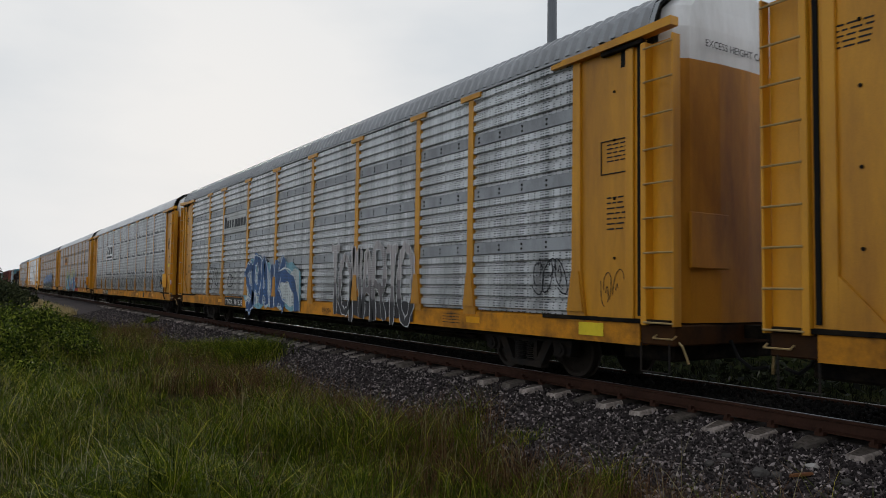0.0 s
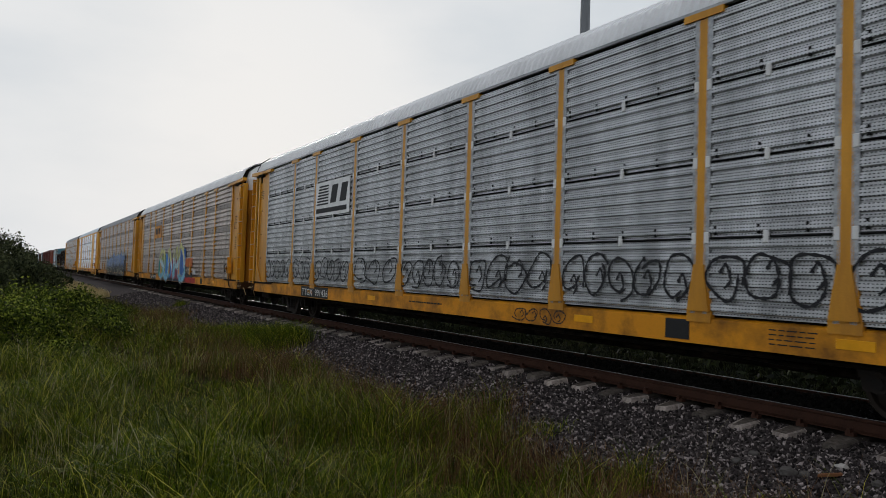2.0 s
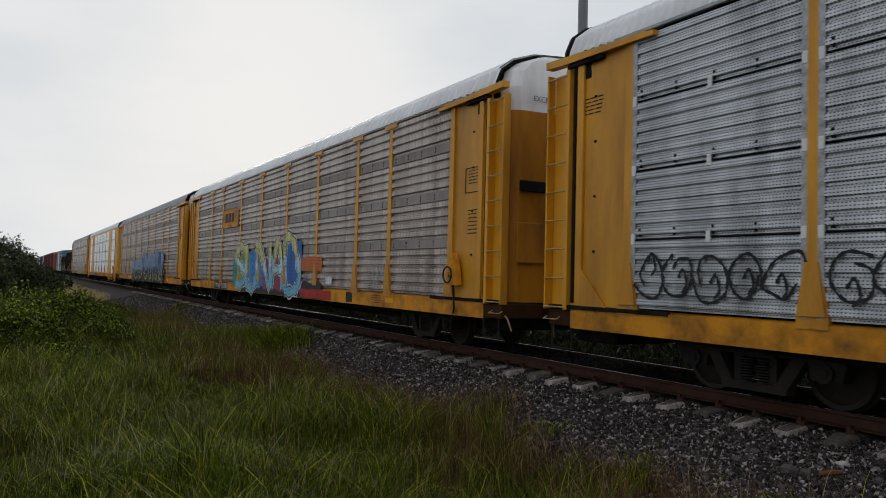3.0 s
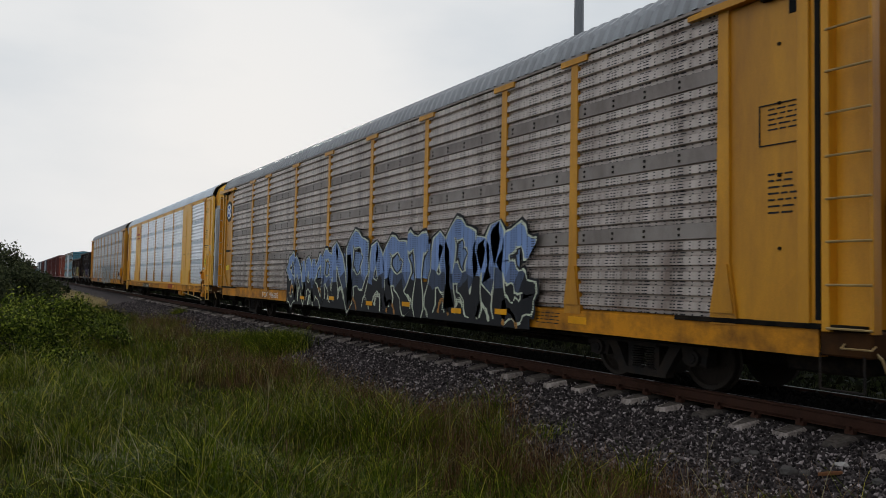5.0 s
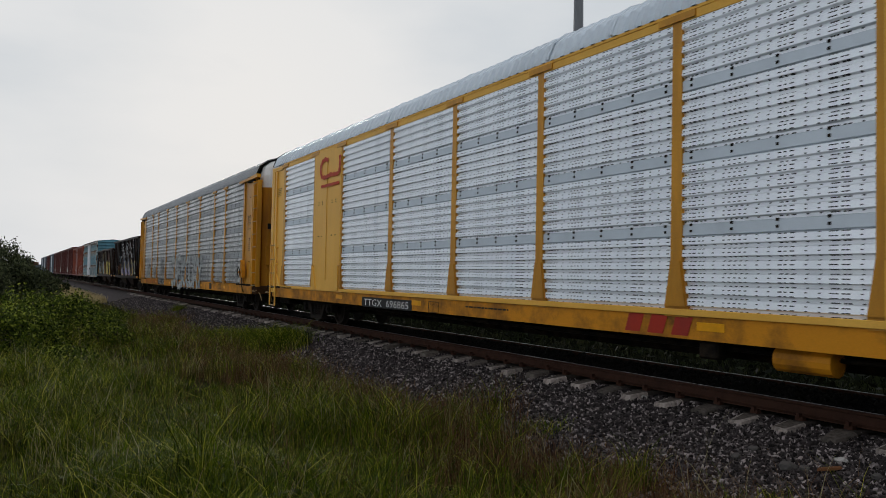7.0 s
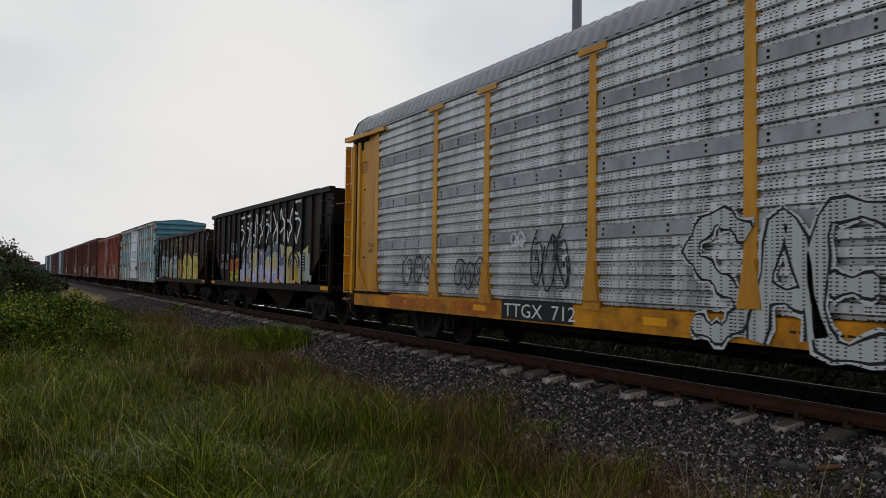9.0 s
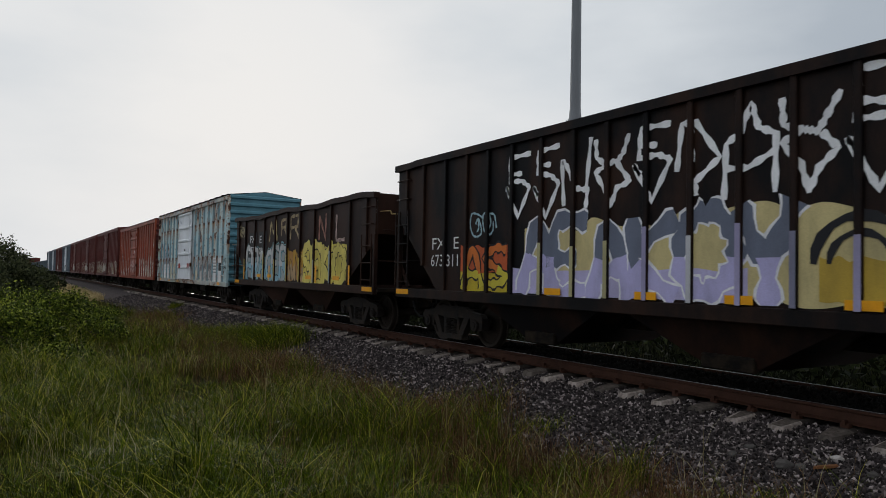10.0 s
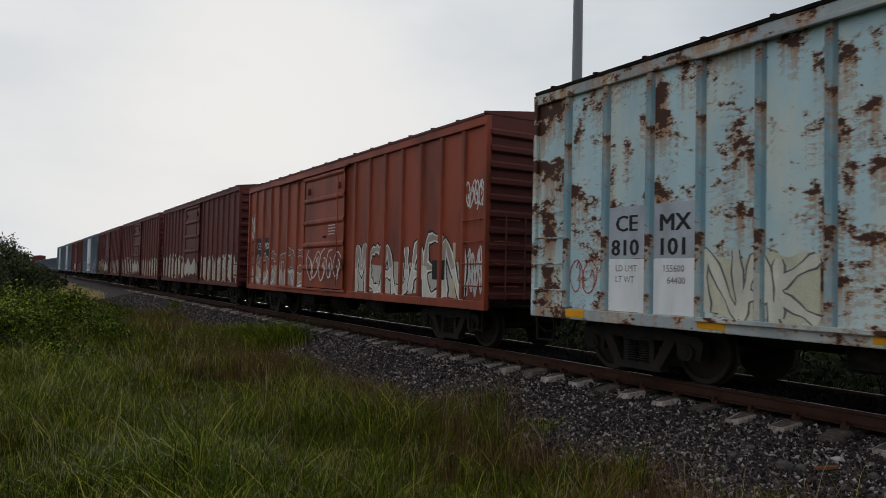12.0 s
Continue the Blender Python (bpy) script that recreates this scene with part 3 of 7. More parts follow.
def rack_end(car, s, paint_m, cap, lower=None, low_cap=False, slot=True):
    """One end of a rack car: end panel, ladder, header, radial end doors. s = 1 at the +x end."""
    def X(a, b):
        return (s * a, s * b) if s > 0 else (s * b, s * a)
    e = HALF
    part("end_panel", bbox(*X(e - 1.80, e - 0.56), SIDE + 0.03, SIDE + 0.10, 1.06, 4.92, 0.006), paint_m, car)
    part("stiffener", bbox(*X(e - 0.86, e - 0.72), SIDE - 0.02, SIDE + 0.03, 1.06, 4.88, 0.006), paint_m, car)
    part("gusset", prism_y(bmesh.new(), [(s * (e - 1.40), 1.06), (s * (e - 0.74), 1.06), (s * (e - 0.74), 1.75)], SIDE - 0.015, SIDE + 0.02), paint_m, car)
    top = 4.84 if not low_cap else 2.35
    if not low_cap:
        part("ladder_back", bbox(*X(e - 0.47, e - 0.035), SIDE + 0.10, SIDE + 0.13, 0.98, 4.84, 0.004), paint_m, car)
        part("ladder_rail", bbox(*X(e - 0.56, e - 0.47), SIDE - 0.05, SIDE + 0.22, 0.98, top, 0.008), paint_m, car)
        part("ladder_rail", bbox(*X(e - 0.035, e), SIDE - 0.05, SIDE + 0.10, 0.98, top, 0.006), paint_m, car)
    else:
        for xr in (e - 0.99, e - 0.46):
            part("ladder_rail", bbox(*X(xr - 0.025, xr + 0.025), SIDE - 0.06, SIDE - 0.02, 0.40, 2.48, 0.006), paint_m, car)
            for z in (1.15, 1.75, 2.3):
                part("ladder_bracket", bbox(*X(xr - 0.05, xr + 0.05), SIDE - 0.05, SIDE + 0.04, z, z + 0.07, 0.008), paint_m, car)
        part("ladder_step", rod(bmesh.new(), (s * (e - 0.99), SIDE - 0.04, 0.42), (s * (e - 0.46), SIDE - 0.04, 0.42), 0.016), RUNGM, car)
        part("ladder_panel", bbox(*X(e - 0.97, e - 0.48), SIDE - 0.02, SIDE + 0.02, 0.84, 0.98, 0.01), paint_m, car)
        part("corner_panel", bbox(*X(e - 0.56, e - 0.28), SIDE + 0.0, SIDE + 0.10, 1.02, 5.0, 0.01), paint_m, car)
    for k in range(9 if not low_cap else 4):
        z = 1.02 + 0.465 * k
        part("rung", rod(bmesh.new(), (s * (e - 0.5 - 0.47 * low_cap), SIDE - 0.055, z), (s * (e - 0.01 - 0.47 * low_cap), SIDE - 0.055, z), 0.014), RUNGM, car, "worn steel rung")
    if low_cap:
        part("header", bbox(*X(e - 1.80, e - 0.28), SIDE + 0.0, SIDE + 0.06, 4.90, 5.03, 0.008), paint_m, car)
    else:
        bm = prism_y(bmesh.new(), [(s * (e - 2.35), 4.90), (s * (e - 2.35), 4.97), (s * e, 5.06), (s * e, 4.94), (s * (e - 0.5), 4.92)], SIDE - 0.09, SIDE + 0.06)
        part("header", bm, paint_m, car)
        # latch pocket under the header, with its bracket
        part("latch_pocket", bbox(*X(e - 0.98, e - 0.84), SIDE + 0.022, SIDE + 0.034, 4.62, 4.90, 0.004), BLACK, car)
        part("latch_bracket", bbox(*X(e - 1.30, e - 0.50), SIDE - 0.06, SIDE + 0.02, 4.84, 4.90, 0.008), UNDER, car)
        for z in (1.9, 2.75, 3.6, 4.3):
            part("panel_bolt", rod(bmesh.new(), (s * (e - 1.10), SIDE + 0.01, z), (s * (e - 1.10), SIDE + 0.035, z), 0.022), UNDER, car)
    # radial end doors, bowed in plan
    bm = bmesh.new()
    prof = [(-1.40, e - 0.42), (-1.34, e - 0.22), (-1.15, e - 0.10), (-0.6, e - 0.03), (0.0, e - 0.01), (0.6, e - 0.03), (1.15, e - 0.10), (1.34, e - 0.22), (1.40, e - 0.42)]
    levels = [1.02, 4.60, 5.05, 5.36, 5.56, 5.70]
    squeeze = [1, 1, 1, 0.93, 0.76, 0.5]
    rows = [[bm.verts.new((s * (x - 0.02 * (z > 5.1)), y * q, z)) for y, x in prof] for z, q in zip(levels, squeeze)]
    for k, (a, b) in enumerate(zip(rows, rows[1:])):
        for i in range(len(prof) - 1):
            q = (a[i], a[i + 1], b[i + 1], b[i]) if s > 0 else (a[i + 1], a[i], b[i], b[i + 1])
            bm.faces.new(q).material_index = 1 if k >= 1 else 0
    door = part("end_door", bm, [lower or paint_m, cap], car, "bowed end door, painted in two colours")
    for z, y0 in (((3.08, -0.85), (1.75, -0.9)) if slot else ((1.75, -0.9),)) if not low_cap else ():
        part("vent_slot" if z > 2 else "door_plate", bbox(*X(e - 0.05, e - 0.005), y0 - 0.35, y0 + 0.45, z, z + (0.2 if z > 2 else 0.75), 0.01), BLACK if z > 2 else lower or paint_m, door)
    for z in (1.4, 2.2, 3.6, 4.5):
        part("hinge", rod(bmesh.new(), (s * (e - 0.38), -1.43, z), (s * (e - 0.38), -1.43, z + 0.22), 0.03), BLACK, door)
    g = [(s * (e - 0.40), y * 1.0, z + 0.03) for y, z in ARC]
    part("roof_gasket", rods(g, 0.045), BLACK, car, "black rubber trim round the roof end")
    if not low_cap:
        part("corner_gasket", bbox(*X(e - 0.66, e - 0.60), SIDE + 0.0, SIDE + 0.06, 1.1, 4.85, 0.005), BLACK, car)
    part("end_sill", bbox(*X(e - 0.62, e - 0.05), SIDE + 0.02, 1.5, 0.72, 1.0, 0.02), SHADESILL, car, "end sill dark with grease and rust")
    step = [(s * (e - 0.62), SIDE + 0.03, 0.75), (s * (e - 0.62), SIDE + 0.03, 0.36), (s * (e - 0.14), SIDE + 0.03, 0.36), (s * (e - 0.14), SIDE + 0.03, 0.75)]
    part("sill_step", rods(step, 0.014), TRUCKM, car)
    part("door_track", bbox(*X(e - 2.6, e - 0.1), SIDE - 0.03, SIDE + 0.05, 1.0, 1.06, 0.006), UNDER, car)
    coupler(car, s * (e - 0.05), s)
    uncouple = [(s * (e - 0.30), -1.50, 0.80), (s * (e - 0.16), -1.50, 0.74), (s * (e - 0.12), -1.50, 0.86), (s * (e - 0.02), -1.42, 0.72), (s * (e + 0.03), -1.36, 0.50)]
    part("uncoupling_lever", rods(uncouple, 0.016), RUNGM, car)
    side_grab = [(s * (e - 0.34), SIDE + 0.02, 0.86), (s * (e - 0.34), SIDE - 0.06, 0.82), (s * (e - 0.02), SIDE - 0.06, 0.82), (s * (e - 0.02), SIDE + 0.02, 0.86)]
    part("grab_iron", rods(side_grab, 0.012), RUNGM, car)


def rack_car(kind, label, panel_m, band_m, roof_m, paint_m, cap, brake=True):
    car = tagged(new("autorack_car"), label, "freight wagon", "covered car carriers of the train")
    # side sheets
    if kind == "fine":
        spec = dict(pitch=0.15, depth=0.036, bands=[(2.04, 2.07), (3.02, 3.05), (4.02, 4.05)])
    elif kind == "silver":
        spec = dict(pitch=0.16, depth=0.048, lip=0.84, bands=[(2.04, 2.20), (3.00, 3.16), (3.96, 4.12)])
    else:
        spec = dict(pitch=0.193, depth=0.055, bands=[(2.05, 2.27), (3.04, 3.26), (4.03, 4.25)])
    cuts = POSTS if kind != "silver" else [1.86, 4.60, 6.60, 9.28, 12.19, 14.94, 17.75, 20.72, 22.69, 25.42]
    wide = (1, 7) if kind == "silver" else ()
    for i, (a, b) in enumerate(zip(cuts, cuts[1:])):
        x1 = HALF - a
        w = round(b - a - 0.10, 3)
        if i in wide:
            bm = bbox(x1 - (b - a), x1, SIDE - 0.03, SIDE + 0.05, 1.04, 5.0, 0.012)
            o = part("solid_panel", bm, paint_m, car, "plain yellow steel panel")
            for fr in (0.16, 0.30, 0.66, 0.80):
                for zz in (2.55, 3.45, 3.52):
                    part("panel_bolt", shared(("panel_bolt",), lambda: rod(bmesh.new(), (0, SIDE - 0.038, 0), (0, SIDE - 0.026, 0), 0.02)), UNDER, o).location = (x1 - (b - a) * fr, 0, zz)
            for fx in (0.5,):
                part("panel_seam", bbox(x1 - (b - a) * fx - 0.03, x1 - (b - a) * fx + 0.03, SIDE - 0.05, SIDE - 0.03, 1.3, 4.7, 0.006), paint_m, o)
            for sgn, xx in ((1, x1 - (b - a) + 0.02), (-1, x1 - 0.02)):
                bm = prism_y(bmesh.new(), [(xx, 1.04), (xx, 1.7), (xx + sgn * 0.05, 1.7), (xx + sgn * 0.3, 1.04)], SIDE - 0.07, SIDE - 0.03)
                part("gusset", bm, paint_m, o)
            continue
        key = ("side_panel", kind, w, panel_m.name)
        me = shared(key, lambda: ribbed_panel(w, *{"silver": (1.08, 4.92), "fine": (1.08, 4.98)}.get(kind, (1.06, 5.02)), **spec))
        ob = part("side_panel", me, [panel_m, BLACK if kind == "fine" else band_m, BLACK if kind == "fine" else UNDER], car)
        ob.location = (x1 - (b - a) + 0.05, SIDE + {"silver": 0.034, "fine": 0.024}.get(kind, 0.045), 0)
        if kind == "fine":
            for xx in (0.0, w - 0.09):
                part("edge_strip", shared(("edge_strip",), lambda: bbox(0, 0.09, -0.040, -0.010, 1.08, 4.98, 0.008)), ZINC, ob).location.x = xx
            for z in (2.05, 3.03, 4.03):
                for xx in (0.05, w / 2, w - 0.05):
                    o = part("clip", shared(("clip",), lambda: bbox(-0.035, 0.035, -0.05, -0.01, -0.07, 0.08, 0.008)), WHITE, ob)
                    o.location = (xx, 0, z)
    flare = post_mesh(True)
    for i, a in enumerate(cuts):
        o = part("post", flare, paint_m, car)
        o.location.x = HALF - a
    part("far_side", bbox(-HALF + 0.5, HALF - 0.5, 1.46, 1.54, 1.0, 5.06, 0.02), panel_m, car)
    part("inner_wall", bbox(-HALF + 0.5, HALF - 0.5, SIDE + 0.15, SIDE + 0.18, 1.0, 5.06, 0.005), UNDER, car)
    top_z = 5.02
    part("gutter", bbox(-HALF + 1.5, HALF - 1.5, SIDE - 0.02, SIDE + 0.06, top_z, top_z + 0.05, 0.006), paint_m if kind == "silver" else band_m, car)
    if kind == "silver":
        part("upper_rail", bbox(-HALF + 1.5, HALF - 1.5, SIDE - 0.015, SIDE + 0.05, 4.90, 5.02, 0.006), paint_m, car)
        part("lower_rail", bbox(-HALF + 1.5, HALF - 1.5, SIDE - 0.03, SIDE + 0.05, 1.0, 1.085, 0.006), paint_m, car)
    fine_roof = kind in ("fine", "perf_pale")
    me = shared(("roof", fine_roof, kind == "silver", roof_m.name), lambda: ribbed_roof(0.17 if fine_roof else 0.24, 0.045 if fine_roof else 0.06, -HALF + 0.42, HALF - 0.42))
    part("roof", me, roof_m, car)
    if kind == "silver":
        for k in range(-8, 9):
            g = [(k * 1.5, y * 1.01, z + 0.05) for y, z in ARC]
            part("roof_seam", rods(g, 0.025), GALVS, car)
    # flat car below
    prof = [(SIDE, 0.70), (SIDE, 1.02), (SIDE + 0.08, 1.05), (SIDE + 0.16, 1.05), (SIDE + 0.16, 0.98), (SIDE + 0.03, 0.96), (SIDE + 0.03, 0.76), (SIDE + 0.18, 0.75), (SIDE + 0.18, 0.70)]
    part("side_sill", extrude_x(bmesh.new(), prof, -HALF + 0.62, HALF - 0.62), ORANGE, car, "orange-yellow side sill stained with rust and grime")
    part("far_sill", bbox(-HALF + 0.6, HALF - 0.6, 1.4, 1.54, 0.70, 1.05, 0.01), ORANGE, car)
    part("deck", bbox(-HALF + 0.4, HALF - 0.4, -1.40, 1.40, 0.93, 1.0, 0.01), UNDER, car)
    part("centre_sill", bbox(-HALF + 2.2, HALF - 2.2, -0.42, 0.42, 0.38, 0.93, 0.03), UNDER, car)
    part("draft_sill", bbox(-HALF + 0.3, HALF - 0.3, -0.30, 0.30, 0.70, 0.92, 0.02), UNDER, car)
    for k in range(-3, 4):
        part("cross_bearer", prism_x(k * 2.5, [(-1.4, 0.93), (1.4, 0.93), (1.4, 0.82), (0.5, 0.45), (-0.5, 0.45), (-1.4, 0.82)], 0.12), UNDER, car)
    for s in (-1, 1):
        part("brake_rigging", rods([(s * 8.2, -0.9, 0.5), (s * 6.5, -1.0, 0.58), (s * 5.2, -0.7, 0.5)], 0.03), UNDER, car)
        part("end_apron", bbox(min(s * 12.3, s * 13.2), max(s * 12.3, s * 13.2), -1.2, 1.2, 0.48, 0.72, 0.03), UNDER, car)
    for s in (-1, 1):
        rack_end(car, s, paint_m, cap, DOORG if kind == "silver" else DOORY, kind == "silver", brake)
    if brake and kind == "silver":
        bx = HALF - 1.50
        hb = part("hand_brake", bbox(bx - 0.20, bx + 0.18, SIDE - 0.04, SIDE + 0.03, 1.28, 1.72, 0.01), paint_m, car, "hand brake gear with lever and chain")
        part("bracket", prism_y(bmesh.new(), [(bx - 0.17, 1.32), (bx + 0.12, 1.32), (bx + 0.02, 1.66), (bx - 0.04, 1.66)], SIDE - 0.13, SIDE - 0.04), ORANGE, hb)
        part("hub", rod(bmesh.new(), (bx - 0.02, SIDE - 0.20, 1.60), (bx - 0.02, SIDE - 0.10, 1.60), 0.06, 10), TRUCKM, hb)
        part("lever", rods([(bx - 0.02, SIDE - 0.18, 1.64), (bx + 0.16, SIDE - 0.18, 1.50), (bx + 0.22, SIDE - 0.18, 1.32)], 0.022), ORANGE, hb)
        part("lever_tip", rod(bmesh.new(), (bx + 0.22, SIDE - 0.18, 1.34), (bx + 0.23, SIDE - 0.18, 1.22), 0.026), WHITE, hb)
        part("white_knob", rod(bmesh.new(), (bx + 0.12, SIDE - 0.10, 1.80), (bx + 0.12, SIDE - 0.03, 1.80), 0.04, 10), WHITE, hb)
        path = [(bx - 0.02, SIDE - 0.12, 1.30 - 0.062 * k) for k in range(11)] + [(bx - 0.10 - 0.07 * k, SIDE - 0.06 + 0.01 * k, 0.40 - 0.05 * math.sin(k * math.pi / 11)) for k in range(12)]
        for k, (p, q) in enumerate(zip(path, path[1:])):
            if k == 10:
                continue
            d, w = (Vector(q) - Vector(p)) * 0.12, (Vector((0.018, 0, 0.012)) if k % 2 else Vector((0, 0.018, 0.008)))
            a, b = Vector(p) - d, Vector(q) + d
            part("chain_link", rods([tuple(c) for c in (a + w, b + w, b - w, a - w, a + w)], 0.008), TRUCKM if k < 10 else RUNGM, hb)
        part("chain_box", bbox(bx - 0.20, bx + 0.20, SIDE - 0.10, SIDE + 0.04, 0.52, 0.70, 0.02), ORANGE, hb)
        part("chain_guard", bbox(bx - 0.22, bx + 0.22, SIDE - 0.05, SIDE - 0.01, 0.66, 0.98, 0.01), ORANGE, hb)
        part("pull_rod", rods([(bx - 0.95, SIDE + 0.05, 0.42), (bx - 4.6, SIDE + 0.04, 0.60)], 0.018), RUNGM, hb)
        part("amber_strip", bbox(bx + 0.22, bx + 0.52, SIDE - 0.022, SIDE - 0.012, 0.80, 0.98, 0.003), REFL, car)
        for dz in (0, 0.13):
            bars("small_lettering", 9.2, SIDE - 0.004, 0.97 - dz, 0.7, 2, INK, car, 0.05, 0.024, seed=21)
            bars("small_lettering", 10.3, SIDE - 0.004, 0.97 - dz, 0.42, 2, INK, car, 0.05, 0.024, seed=22)
            bars("small_lettering", 11.0, SIDE - 0.004, 0.97 - dz, 0.42, 2, INK, car, 0.05, 0.024, seed=23)
    elif brake:
        bx = HALF - 1.55
        bm = bmesh.new()
        prism_y(bm, [(bx - 0.14, 1.30), (bx + 0.22, 1.30), (bx + 0.16, 1.62), (bx + 0.02, 1.95), (bx - 0.06, 1.95)], SIDE - 0.16, SIDE - 0.03)
        rod(bm, (bx, SIDE - 0.24, 1.50), (bx, SIDE - 0.16, 1.50), 0.05, 8)
        hb = part("hand_brake", bm, YEL2 if kind != "perf" else ORANGE, car, "hand brake gear with wheel and chain")
        ringp = [(bx + 0.16 * math.cos(a * math.pi / 6), SIDE - 0.24, 1.50 + 0.16 * math.sin(a * math.pi / 6)) for a in range(13)]
        part("brake_wheel", rods(ringp, 0.016), TRUCKM, hb)
        part("brake_chain", rods([(bx + 0.05, SIDE - 0.13, 1.30), (bx + 0.06, SIDE - 0.10, 0.85), (bx - 0.5, SIDE + 0.2, 0.55), (bx - 1.2, SIDE + 0.25, 0.62)], 0.02), TRUCKM, hb)
    for xx in (8.8, 4.6, -3.1, -7.4):
        part("reflector", bbox(xx, xx + 0.42, SIDE - 0.008, SIDE + 0.0, 0.82, 0.93, 0.003), REFL, car)
    part("brake_pipe", rods([(-11.6, -1.2, 0.66), (-4, -1.25, 0.60), (6, -1.25, 0.60), (11.6, -1.2, 0.66)], 0.03), UNDER, car)
    part("brake_reservoir", rod(bmesh.new(), (3.0, -0.95, 0.62), (4.3, -0.95, 0.62), 0.17, 12), UNDER, car)
    trucks(car, (-9.95, 9.95), 0.42)
    if kind != "silver":
        part("data_panel", bbox(6.45, 6.85, SIDE - 0.01, SIDE - 0.002, 0.74, 1.0, 0.002), INK, car)
    bars("notice", HALF - (1.25 if kind != "silver" else 1.66), SIDE + 0.025, 3.55, 0.42, 5, INK, car, 0.06 if kind != "silver" else 0.085, 0.025, seed=3)
    if kind != "silver":
        part("notice_frame", rods([(HALF - 1.36, SIDE + 0.02, 3.12), (HALF - 0.86, SIDE + 0.02, 3.12), (HALF - 0.86, SIDE + 0.02, 3.60), (HALF - 1.36, SIDE + 0.02, 3.60), (HALF - 1.36, SIDE + 0.02, 3.12)], 0.008), INK, car)
    bars("notice", HALF - (1.25 if kind != "silver" else 1.60), SIDE + 0.025, 2.78, 0.36, 7 if kind != "silver" else 2, INK, car, 0.075, 0.03, seed=4)
    if kind == "silver":
        bars("notice", HALF - 1.66, SIDE + 0.025, 4.55, 0.45, 4, paint((0.30, 0.16, 0.03)), car, 0.06, 0.02, seed=5)
    bars("small_lettering", -HALF + 0.8, SIDE + 0.025, 4.3, 0.45, 5, INK, car, 0.06, 0.025, seed=6)
    bars("small_lettering", 8.0, SIDE - 0.004, 0.97, 0.6, 4, INK, car, 0.055, 0.02, seed=7)
    bars("small_lettering", -0.9, SIDE - 0.004, 0.90, 1.4, 1, INK, car, 0.055, 0.04, seed=8)
    return car


def plate(car, x, words, size=0.2, dark=True, z=0.77):
    w = 0.84 * size * len(words) * 0.98
    if dark:
        part("number_board", bbox(x - 0.08, x + w * 1.16, SIDE - 0.008, SIDE - 0.002, z - 0.05, z + size + 0.06, 0.002), INK, car)
    lettering("car_number", words.replace(" ", "  "), size, x, SIDE - 0.013, z, WINK, car, "white stencilled car number", 1.22)


